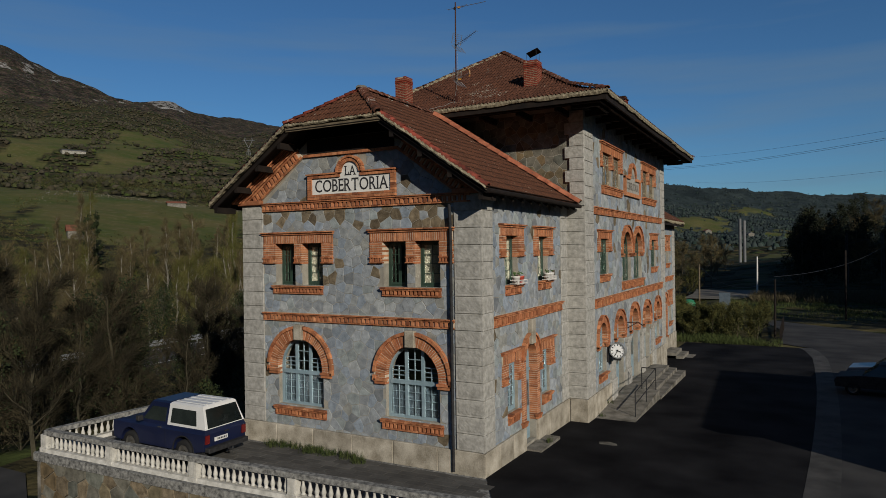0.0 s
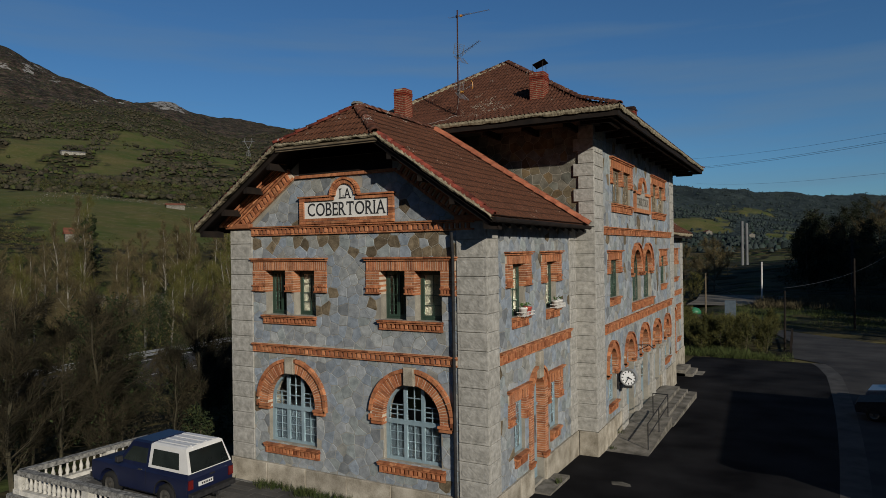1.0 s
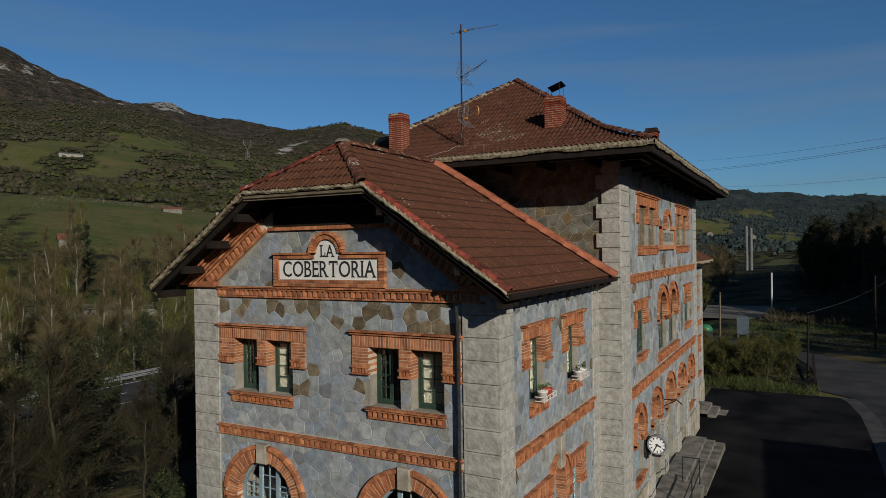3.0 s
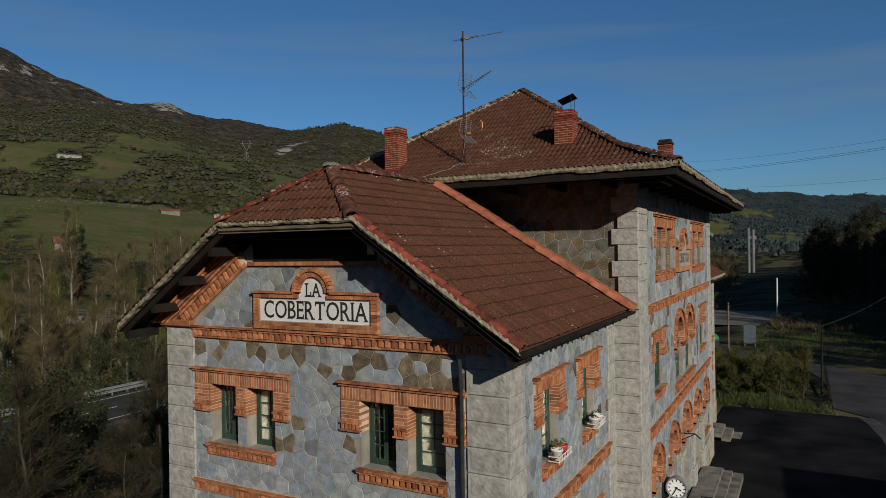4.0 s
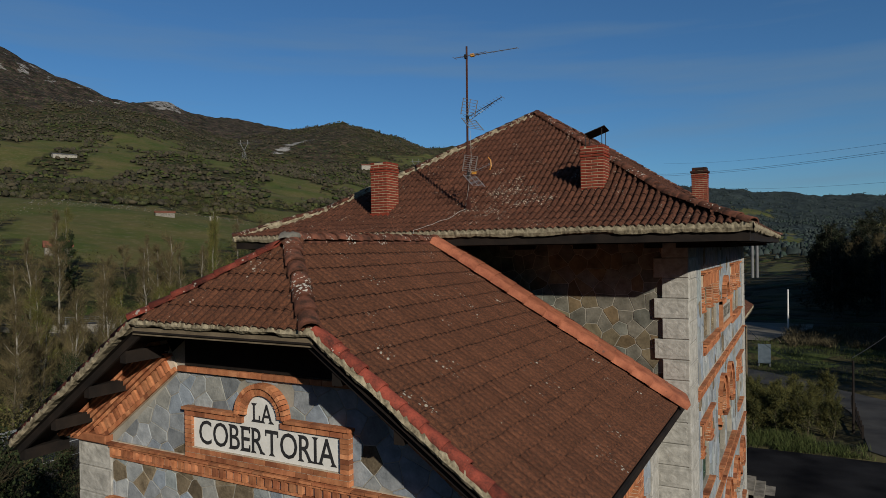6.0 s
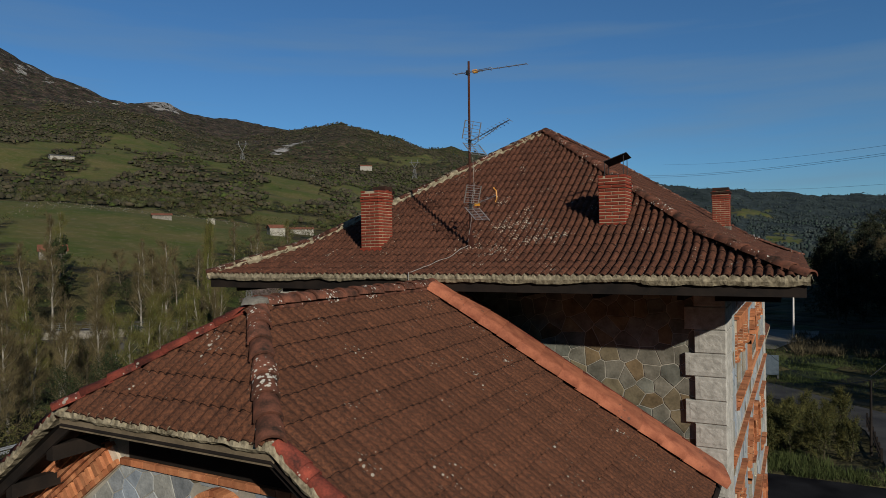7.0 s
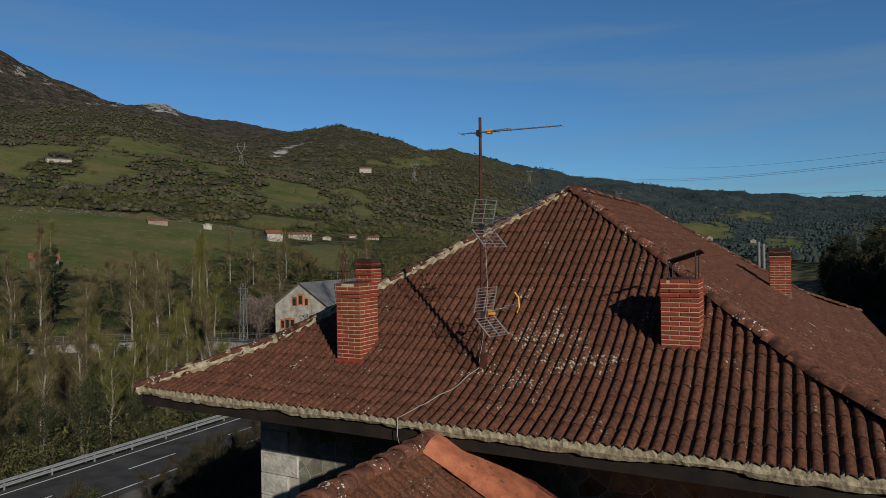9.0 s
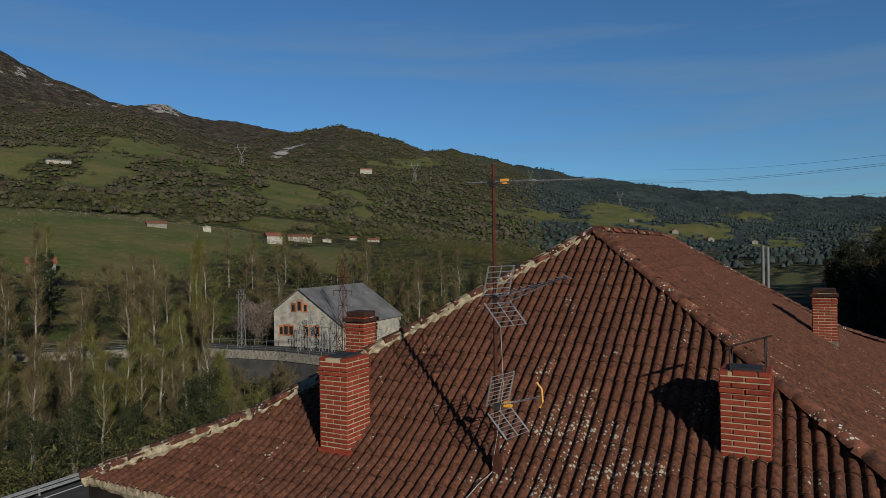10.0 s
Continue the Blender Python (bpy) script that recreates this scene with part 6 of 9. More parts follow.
EDGE_LINE = [(-13.95, 0.4), (-14.22, -4.05), (-7.39, -3.85), (0.19, -3.42), (2.0, -3.25)]
rw = plan_wall(Mesh(), EDGE_LINE, 0.46, -4.5, -0.02)
ret = tagged(part("retaining_wall", rw, CONCRETE), "rough stone retaining wall below the balustrade", "wall", kind="structure")
cop = plan_wall(Mesh(), EDGE_LINE, 0.62, -0.24, 0.022)
part("coping", cop, CONCRETE_LICHEN, ret)
bal = thing("balustrade", "white cast stone balustrade with grey lichened handrail", "balustrade")
BP = [(q, hh * 0.84) for q, hh in [(0.035, 0.0), (0.062, 0.02), (0.062, 0.05), (0.045, 0.08), (0.060, 0.15), (0.068, 0.20), (0.055, 0.27), (0.036, 0.36), (0.032, 0.42), (0.045, 0.45), (0.040, 0.48), (0.058, 0.51), (0.058, 0.54)]]
bdat = Mesh().lathe(BP, 0, 0, 0, 10).data("baluster", WHITE_CAST, True)
front_posts = [(-14.22, -4.05), (-10.95, -3.96), (-7.36, -3.85), (-3.85, -3.65), (0.19, -3.42)]
posts = front_posts + [(-14.05, -1.2), (-13.95, 0.35)]
for x, y in posts:
    m = Mesh()
    m.box(x - 0.17, x + 0.17, y - 0.17, y + 0.17, 0.02, 0.16)
    m.box(x - 0.145, x + 0.145, y - 0.145, y + 0.145, 0.16, 0.60)
    m.box(x - 0.11, x + 0.11, y - 0.156, y - 0.14, 0.22, 0.54)
    part("post", m, WHITE_CAST, bal)


def rail_span(a, b):
    (xa, ya), (xb, yb_) = a, b
    d = Vector((xb - xa, yb_ - ya, 0))
    L = d.length
    d.normalize()
    o = Vector((-d.y, d.x, 0)) * 0.12
    for z0, z1, k, mt, nm in ((0.02, 0.14, 1.45, WHITE_CAST, "base_rail"), (0.60, 0.74, 1.25, CONCRETE_LICHEN, "handrail")):
        p, q = Vector((xa, ya, 0)), Vector((xb, yb_, 0))
        w = o * k
        part(nm, Mesh().add([p - w + Vector((0, 0, z0)), q - w + Vector((0, 0, z0)), q + w + Vector((0, 0, z0)), p + w + Vector((0, 0, z0)),
                             p - w * 0.8 + Vector((0, 0, z1)), q - w * 0.8 + Vector((0, 0, z1)), q + w * 0.8 + Vector((0, 0, z1)), p + w * 0.8 + Vector((0, 0, z1))],
                            [(3, 2, 1, 0), (4, 5, 6, 7), (0, 1, 5, 4), (2, 3, 7, 6), (1, 2, 6, 5), (3, 0, 4, 7)]), mt, bal)
    n = int((L - 0.34) / 0.215)
    for i in range(n):
        c = Vector((xa, ya, 0)) + d * (0.17 + (L - 0.34) * (i + 0.5) / n)
        ob = part("baluster", bdat, None, bal)
        ob.location = (c.x, c.y, 0.15)


for a, b in zip(front_posts, front_posts[1:]):
    rail_span(a, b)
rail_span(front_posts[-1], (1.9, -3.26))
rail_span(front_posts[0], (-14.05, -1.2))
rail_span((-14.05, -1.2), (-13.95, 0.35))

# ramp, steps and rail along the tower, doorstep of the wing
ramp = thing("entrance_ramp", "worn concrete entrance ramp with steps at its end", "ramp")
m = Mesh()
xs, prof = (0.80, 2.36), [(8.15, -0.22), (13.7, 0.12)]
vs = [(x, y, z) for y, z in prof for x in xs] + [(x, y, -1.2) for y, z in prof for x in xs]
m.add(vs, [(0, 1, 3, 2), (1, 5, 7, 3), (0, 2, 6, 4), (0, 4, 5, 1), (2, 3, 7, 6)])
part("slab", m, CONCRETE, ramp)
part("landing", Mesh().bbox(0.80, 1.66, 13.702, 20.3, -1.2, 0.12, 0.01), CONCRETE, ramp)
for i, (x0, x1, y1) in enumerate(((1.662, 2.02, 20.6), (2.022, 2.42, 20.95))):
    part("step", Mesh().bbox(x0, x1, 13.702, y1, -1.2, -0.05 - 0.17 * i, 0.01), CONCRETE, ramp)
for i in range(2):
    part("step", Mesh().bbox(0.80, 1.66, 20.302 + 0.36 * i, 20.66 + 0.36 * i, -1.2, -0.05 - 0.17 * i, 0.01), CONCRETE, ramp)
rail = thing("handrail", "thin grey steel handrail on the ramp edge", "railing")
for y, z in ((9.4, -0.15), (11.55, -0.02), (13.6, 0.10)):
    part("post", Mesh().tube([(2.22, y, z), (2.22, y, z + 0.98)], 0.022, sides=6), IRON, rail)
for up in (0.98, 0.5):
    part("rail", Mesh().tube([(2.22, 9.4, up - 0.15), (2.22, 13.6, up + 0.10)], 0.022, sides=6), IRON, rail)
part("rail", Mesh().tube([(2.22, 13.6, 1.08), (1.6, 13.6, 1.08)], 0.022, sides=6), IRON, rail)
part("post", Mesh().tube([(1.6, 13.6, 0.11), (1.6, 13.6, 1.08)], 0.022, sides=6), IRON, rail)
st = Mesh().bbox(0.02, 0.60, 3.1, 5.0, -0.5, 0.02, 0.03)
tagged(part("doorstep", st, CONCRETE), "low concrete doorstep at the side door", "step")
fs = thing("far_steps", "three worn concrete steps at the far wing door", "steps")
for i in range(3):
    part("step", Mesh().bbox(0.05, 1.75 - 0.45 * i, 27.6, 30.0, -1.6, -0.72 + 0.2 * i, 0.02), CONCRETE, fs)

clock = thing("station_clock", "round white double-faced clock with black numerals and case", "clock")
CX, CY, CZ = 1.20, 10.95, 2.21
GALV_CLOCK = mat("grey_clock_case", (0.158, 0.1659, 0.1659), (0.237, 0.2449, 0.2449), 3, 0.5, bump=0)
CLOCK_WHITE = mat("clock_face", (0.72, 0.73, 0.72), (0.80, 0.81, 0.80), 2, 0.4, bump=0)


def disc(m, r0, r1, y0, y1, n=32):
    vs = [(CX + r * math.cos(2 * math.pi * k / n), y, CZ + r * math.sin(2 * math.pi * k / n)) for r, y in ((r0, y0), (r1, y0), (r1, y1), (r0, y1)) for k in range(n)]
    fs = [(i * n + k, i * n + (k + 1) % n, ((i + 1) % 4) * n + (k + 1) % n, ((i + 1) % 4) * n + k) for i in range(4) for k in range(n)]
    m.add(vs, fs)


cs = Mesh()
disc(cs, 0.29, 0.335, CY - 0.14, CY + 0.14)
part("case", cs, GALV_CLOCK, clock, "grey metal case")
for y0, y1 in ((CY - 0.11, CY - 0.09), (CY + 0.09, CY + 0.11)):
    fc = Mesh()
    disc(fc, 0.001, 0.312, y0, y1)
    part("face", fc, CLOCK_WHITE, clock, "white face")
for k in range(12):
    a = radians(30 * k)
    r = Matrix.Translation((CX, CY - 0.115, CZ)) @ Matrix.Rotation(a, 4, "Y")
    vs = [r @ Vector((x, y, z)) for z in (0.205, 0.275) for y in (-0.004, 0.004) for x in (-0.014, 0.014)]
    part("numeral", Mesh().add(vs, [(0, 2, 3, 1), (4, 5, 7, 6), (0, 1, 5, 4), (2, 6, 7, 3), (0, 4, 6, 2), (1, 3, 7, 5)]), SIGN_BLACK, clock)
for ang, L, w in ((112, 0.15, 0.02), (208, 0.23, 0.014)):
    r = Matrix.Translation((CX, CY - 0.125, CZ)) @ Matrix.Rotation(radians(ang), 4, "Y")
    vs = [r @ Vector((x, y, z)) for z in (-0.05, L) for y in (-0.004, 0.004) for x in (-w, w)]
    part("pointer", Mesh().add(vs, [(0, 2, 3, 1), (4, 5, 7, 6), (0, 1, 5, 4), (2, 6, 7, 3), (0, 4, 6, 2), (1, 3, 7, 5)]), SIGN_BLACK, clock)
part("bracket", Mesh().box(0.74, CX - 0.25, CY - 0.05, CY + 0.05, CZ - 0.30, CZ - 0.22).box(0.74, 0.80, CY - 0.08, CY + 0.08, CZ - 0.5, CZ + 0.2).box(CX - 0.2, CX + 0.1, CY - 0.1, CY + 0.1, CZ - 0.42, CZ - 0.325), IRON, clock, "black iron bracket")
part("lamp_arm", Mesh().tube([(0.72, 14.55, 3.0), (1.3, 14.45, 3.05), (1.5, 14.4, 2.9)], 0.025, sides=6).tube([(0.72, 14.55, 2.7), (1.25, 14.45, 3.02)], 0.018, sides=5), IRON, station, "black iron bracket arm")

# window boxes with pots
POT = mat("red_plastic_pot", (0.3318, 0.0395, 0.0237), (0.395, 0.0632, 0.0395), 4, 0.5, bump=0)
WHITE_PL = mat("white_plastic", (0.4898, 0.474, 0.4345), (0.5688, 0.553, 0.5214), 4, 0.5, bump=0)
LEAF = mat("garden_leaf", (0.02765, 0.05925, 0.01422), (0.0553, 0.0948, 0.0237), 6, 0.7, bump=0, vary=0.3)
for k, (y0, y1) in enumerate(((1.95, 2.80), (4.85, 5.70))):
    bx = thing("window_basket", "white wire basket with plant pots on a window sill", "planter", "baskets on the sills")
    cage = Mesh()
    for z in (5.48, 5.58):
        cage.tube([(0.06, y0, z), (0.30, y0, z), (0.30, y1, z), (0.06, y1, z)], 0.012, sides=4)
    for i in range(9):
        yy = y0 + (y1 - y0) * i / 8
        cage.tube([(0.30, yy, 5.45), (0.30, yy, 5.59)], 0.008, sides=4)
    part("basket", cage, WHITE_PL, bx)
    for j, (yy, mt) in enumerate(((y0 + 0.55, POT if k == 0 else WHITE_PL), (y0 + 0.2, WHITE_PL))):
        pot = part("pot", Mesh().lathe([(0.07, 0.0), (0.10, 0.02), (0.125, 0.20), (0.14, 0.21), (0.14, 0.25), (0.11, 0.25), (0.10, 0.2)], 0.18, yy, 5.46, 12), mt, bx, smooth=True)
        lf = Mesh()
        for i in range(9):
            a, t = random.uniform(0, 6.28), random.uniform(0.03, 0.11)
            c = Vector((0.18 + t * math.cos(a), yy + t * math.sin(a), 5.72 + random.uniform(0, 0.13)))
            u = Vector((random.uniform(-1, 1), random.uniform(-1, 1), random.uniform(-0.3, 1))) * 0.05
            w = Vector((random.uniform(-1, 1), random.uniform(-1, 1), random.uniform(-1, 1))) * 0.03
            lf.add([c - u, c + w, c + u, c - w], [(0, 1, 2, 3)])
        part("foliage", lf, LEAF, bx)

# ---------------------------------------------------------------- off-road car on the terrace
CAR_BLUE = mat("dark_blue_paint", (0.005, 0.008, 0.027), (0.008, 0.012, 0.038), 2, 0.3, bump=0)
CAR_WHITE = mat("white_hardtop", (0.4898, 0.4898, 0.474), (0.5688, 0.5688, 0.553), 3, 0.35, bump=0)
CAR_GLASS = mat("dark_car_glass", (0.012, 0.016, 0.016), (0.02, 0.026, 0.024), 2, 0.08, bump=0)
TYRE = mat("tyre_rubber", (0.00948, 0.00948, 0.00948), (0.0158, 0.0158, 0.0158), 20, 0.9, bump=0.3)
RIM = mat("steel_rim", (0.079, 0.07505, 0.06715), (0.1422, 0.1343, 0.1185), 6, 0.5, 0.6, bump=0)
RED_LENS = mat("red_lens", (0.079, 0.00632, 0.00632), (0.1185, 0.00948, 0.00948), 6, 0.2, bump=0)
PLATE = mat("number_plate", (0.4898, 0.4898, 0.474), (0.553, 0.553, 0.5372), 6, 0.4, bump=0)


def car_frame(ox, oy, ang, oz=0.05):
    c, s = math.cos(ang), math.sin(ang)
    return lambda u, n, z: (ox + u * c - n * s, oy + u * s + n * c, oz + z)


def wheel(f, u, n, r, wide, parent):
    ty = Mesh(f)
    k = 20
    rings = [(r * 0.62, -wide / 2), (r * 0.93, -wide / 2), (r, -wide * 0.3), (r, wide * 0.3), (r * 0.93, wide / 2), (r * 0.62, wide / 2)]
    vs = [(u + q * math.cos(2 * math.pi * i / k), n + o, r + q * math.sin(2 * math.pi * i / k)) for q, o in rings for i in range(k)]
    ty.add(vs, [(j * k + i, j * k + (i + 1) % k, (j + 1) * k + (i + 1) % k, (j + 1) * k + i) for j in range(5) for i in range(k)])
    w = part("wheel", ty, TYRE, parent, "black tyre", smooth=True)
    rm = Mesh(f)
    vs = [(u + q * math.cos(2 * math.pi * i / k), n + o, r + q * math.sin(2 * math.pi * i / k)) for q, o in ((r * 0.64, -wide * 0.42), (r * 0.5, -wide * 0.3), (r * 0.2, -wide * 0.36), (r * 0.2, wide * 0.36), (r * 0.5, wide * 0.3), (r * 0.64, wide * 0.42)) for i in range(k)]
    rm.add(vs, [(j * k + i, j * k + (i + 1) % k, (j + 1) * k + (i + 1) % k, (j + 1) * k + i) for j in range(5) for i in range(k)])
    part("rim", rm, RIM, w)


def off_roader():
    """A boxy three-door off-road car; u runs from tail to nose, n to its left."""
    f = car_frame(-7.86, -2.24, math.pi)
    car = thing("off_road_car", "dark blue three-door off-road car with a white hardtop, parked", "car")
    W = 0.84

    def arch(cu, r, rev=False):
        a = [(cu + r * math.cos(radians(t)), 0.42 + r * math.sin(radians(t))) for t in range(0, 181, 20)]
        return a[::-1]

    prof = [(0.05, 0.50)] + arch(0.95, 0.45) + arch(3.45, 0.45) + [(4.25, 0.48), (4.30, 0.75), (4.27, 1.02), (3.95, 1.10), (3.05, 1.14), (2.95, 1.16), (0.06, 1.16), (0.0, 1.0)]
    prof = [prof[0]] + arch(0.95, 0.45) + arch(3.45, 0.45) + prof[-8:]
    body = Mesh(f)
    n = len(prof)
    for s0, s1 in ((-W, W),):
        vs = [(u, -W + (0.06 if z > 1.05 else 0), z) for u, z in prof] + [(u, W - (0.06 if z > 1.05 else 0), z) for u, z in prof]
        body.add(vs, [tuple(range(n - 1, -1, -1)), tuple(range(n, 2 * n))] + [(i, (i + 1) % n, n + (i + 1) % n, n + i) for i in range(n)])
    b = part("body", body, CAR_BLUE, car, "dark blue metal body")
    part("underbody", Mesh(f).box(0.2, 4.1, -0.7, 0.7, 0.32, 0.6), IRON, car)

    def cabin(name, u0, u1, t0, t1, mt, label):
        vs = [(u0, -0.79, 1.14), (u1, -0.79, 1.14), (u1, 0.79, 1.14), (u0, 0.79, 1.14), (t0, -0.66, 1.78), (t1, -0.66, 1.78), (t1, 0.66, 1.78), (t0, 0.66, 1.78),
              (t0 + 0.05, -0.58, 1.825), (t1 - 0.05, -0.58, 1.825), (t1 - 0.05, 0.58, 1.825), (t0 + 0.05, 0.58, 1.825)]
        return part(name, Mesh(f).add(vs, [(0, 1, 5, 4), (1, 2, 6, 5), (2, 3, 7, 6), (3, 0, 4, 7), (4, 5, 9, 8), (5, 6, 10, 9), (6, 7, 11, 10), (7, 4, 8, 11), (8, 9, 10, 11), (3, 2, 1, 0)]), mt, car, label)

    top = cabin("hardtop", 0.02, 1.72, 0.26, 1.72, CAR_WHITE, "white hardtop")
    cab_ = cabin("cab", 1.721, 3.05, 1.721, 2.55, CAR_BLUE, "dark blue cab")
    for i in range(4):
        nn = -0.42 + 0.28 * i
        part("roof_rib", Mesh(f).bbox(0.36, 1.66, nn - 0.05, nn + 0.05, 1.82, 1.842, 0.0), CAR_WHITE, top)

    def window(pts, parent):
        part("window", Mesh(f).add(pts + [(a, b * 0.97, c) for a, b, c in pts], [(0, 1, 2, 3), (7, 6, 5, 4), (0, 4, 5, 1), (1, 5, 6, 2), (2, 6, 7, 3), (3, 7, 4, 0)]), CAR_GLASS, parent)

    for s in (-1, 1):
        window([(0.42, s * 0.785, 1.22), (1.58, s * 0.785, 1.22), (1.58, s * 0.695, 1.66), (0.52, s * 0.695, 1.66)], top)
        window([(1.82, s * 0.785, 1.22), (2.86, s * 0.785, 1.22), (2.50, s * 0.70, 1.64), (1.82, s * 0.70, 1.64)], cab_)
        part("mirror", Mesh(f).bbox(2.72, 2.86, s * 0.98 - 0.09, s * 0.98 + 0.09, 1.2, 1.36, 0.02), IRON, car)
        part("door_handle", Mesh(f).box(1.95, 2.1, s * 0.845 - 0.012, s * 0.845 + 0.012, 1.03, 1.06), RIM, b)
        part("door_seam", Mesh(f).box(1.76, 1.775, s * 0.8405 - 0.001, s * 0.8405 + 0.001, 0.55, 1.1), IRON, b)
        part("tail_light", Mesh(f).box(-0.02, 0.04, s * 0.74 - 0.08, s * 0.74 + 0.08, 0.72, 0.98), RED_LENS, b, "red tail light")
        part("headlight", Mesh(f).box(4.24, 4.30, s * 0.6 - 0.1, s * 0.6 + 0.1, 0.72, 0.9), CAR_GLASS, b)
        for u in (0.95, 3.45):
            wheel(f, u, s * 0.72, 0.375, 0.24, car)
        part("wheel_arch_trim", Mesh(f).tube([(0.95 + 0.46 * math.cos(radians(t)), s * 0.845, 0.42 + 0.46 * math.sin(radians(t))) for t in range(0, 181, 15)], 0.02, sides=5), TYRE, b)
    window([(0.008, -0.70, 1.17), (0.008, 0.70, 1.17), (0.205, 0.615, 1.72), (0.205, -0.615, 1.72)], top)
    window([(2.99, -0.70, 1.2), (2.99, 0.70, 1.2), (2.60, 0.60, 1.70), (2.60, -0.60, 1.70)], cab_)
    part("rear_bumper", Mesh(f).bbox(-0.14, 0.05, -0.8, 0.8, 0.46, 0.60, 0.02), IRON, car)
    part("front_bumper", Mesh(f).bbox(4.25, 4.42, -0.82, 0.82, 0.46, 0.62, 0.02), IRON, car)
    pl_ = part("number_plate", Mesh(f).box(-0.025, -0.004, -0.05, 0.47, 0.74, 0.86), PLATE, b, "white number plate with plain bars")
    for i in range(6):
        part("bar", Mesh(f).box(-0.030, -0.025, 0.0 + 0.065 * i, 0.04 + 0.065 * i, 0.77, 0.83), SIGN_BLACK, pl_)
    part("tailgate_handle", Mesh(f).box(-0.02, 0.0, -0.12, 0.06, 0.95, 0.99), IRON, b)
    part("tow_bar", Mesh(f).tube([(-0.1, 0, 0.42), (-0.28, 0, 0.42), (-0.3, 0, 0.52)], 0.03, sides=6), IRON, car)


off_roader()
spill = Mesh()
rs_ = random.Random(4)
ring = [(2.2 + 0.42 * rs_.uniform(0.6, 1.1) * math.cos(0.5236 * i), 5.2 + 0.22 * rs_.uniform(0.6, 1.1) * math.sin(0.5236 * i)) for i in range(12)]
spill.add([(x, y, yz(y) + z) for z in (0.052, 0.056) for x, y in ring], [tuple(range(12, 24))] + [(i, (i + 1) % 12, 12 + (i + 1) % 12, 12 + i) for i in range(12)])
tagged(part("mortar_spill", spill, CONCRETE), "dried pale mortar spill on the asphalt", "stain")
GRASS = mat("grass_blade", (0.02054, 0.03555, 0.00869), (0.06162, 0.07268, 0.02212), 3, 0.9, bump=0, vary=0.35)


def tufts(name, spots, h, material, label, category="grass"):
    """Blades of grass round the given (x, y, z, radius, count)."""
    rs = np.random.RandomState(len(spots) * 7 + int(h * 100))
    vs, k = [], 0
    for x, y, z, r, n in spots:
        a, d = rs.uniform(0, 2 * np.pi, n), r * np.sqrt(rs.uniform(0, 1, n))
        b = np.stack([x + d * np.cos(a), y + d * np.sin(a), np.full(n, z)], 1)
        hh = h * rs.uniform(0.5, 1.2, n)
        lean = rs.normal(0, 0.35, (n, 2)) * hh[:, None]
        wd = rs.uniform(0, np.pi, n)
        w = np.stack([np.cos(wd), np.sin(wd), 0 * wd], 1) * (0.05 * hh)[:, None]
        tip = b + np.c_[lean, hh]
        vs.append(np.stack([b - w, b + w, tip], 1).reshape(-1, 3))
    vs = np.concatenate(vs)
    me = big_mesh(name, vs, np.arange(len(vs)).reshape(-1, 3), material)
    return tagged(part(name, me, None), label, category, kind="stuff")


random.seed(11)
tufts("grass", [(random.uniform(-8.0, -4.0), -0.14 - 0.4 * random.random() ** 2, 0.04, 0.24, 60) for _ in range(24)], 0.22, GRASS, "rough green grass growing at the wall foot")
tufts("weeds", [(0.5, 4.1, 0.03, 0.12, 40), (1.0, 9.0, -0.2, 0.15, 30), (-9.1, -0.4, 0.03, 0.2, 60), (0.95, 10.6, 0.0, 0.15, 30)], 0.2, GRASS, "small weeds in the joints", "weeds")

# ---------------------------------------------------------------- valley: roads, shed, houses, masts
PAINT_LINE = mat("road_paint", (0.4345, 0.4345, 0.4187), (0.5372, 0.5372, 0.5214), 2, 0.8, bump=0)
SLATE = mat("grey_fibre_roof", (0.055, 0.057, 0.060), (0.120, 0.121, 0.120), 0.35, 0.9, bump=0.4, bscale=6, dist=0.05, spots=(0.2, 0.2, 0.19), spot_scale=0.8, spot_at=0.56)
PALE_WALL = mat("pale_render", (0.15, 0.142, 0.120), (0.33, 0.315, 0.27), 0.9, 0.95, bump=0.3, bscale=6, spots=(0.11, 0.11, 0.10), spot_scale=1.6, spot_at=0.47)
HOUSE_TILE = mat("house_roof_tile", (0.105, 0.042, 0.026), (0.175, 0.068, 0.040), 0.8, 0.9, bump=0.4, bscale=8, dist=0.05)


def lower_x(y):
    return -52.5 - 0.02 * (y - 30)


LZ = -4.35
m = Mesh()
ys2 = list(range(-60, 150, 10))
m.add([p for y in ys2 for p in ((lower_x(y) - 5.0, y, LZ), (lower_x(y) + 5.0, y, LZ))], [(2 * i, 2 * i + 1, 2 * i + 3, 2 * i + 2) for i in range(len(ys2) - 1)])
m.add([p for y in ys2 for p in ((lower_x(y) - 5.0, y, LZ), (lower_x(y) - 5.6, y, LZ - 3.0))] , [(2 * i + 1, 2 * i, 2 * i + 2, 2 * i + 3) for i in range(len(ys2) - 1)])
m.add([p for y in ys2 for p in ((lower_x(y) + 5.0, y, LZ), (lower_x(y) + 5.6, y, LZ - 3.0))] , [(2 * i, 2 * i + 1, 2 * i + 3, 2 * i + 2) for i in range(len(ys2) - 1)])
low_road = tagged(part("road", m, OLD_ASPHALT), "two-lane grey asphalt road below the station", "road", kind="structure")
ln = Mesh()
for off in (-3.9, 3.9):
    ln.add([p for y in ys2 for p in ((lower_x(y) + off - 0.09, y, LZ + 0.01), (lower_x(y) + off + 0.09, y, LZ + 0.01))], [(2 * i, 2 * i + 1, 2 * i + 3, 2 * i + 2) for i in range(len(ys2) - 1)])
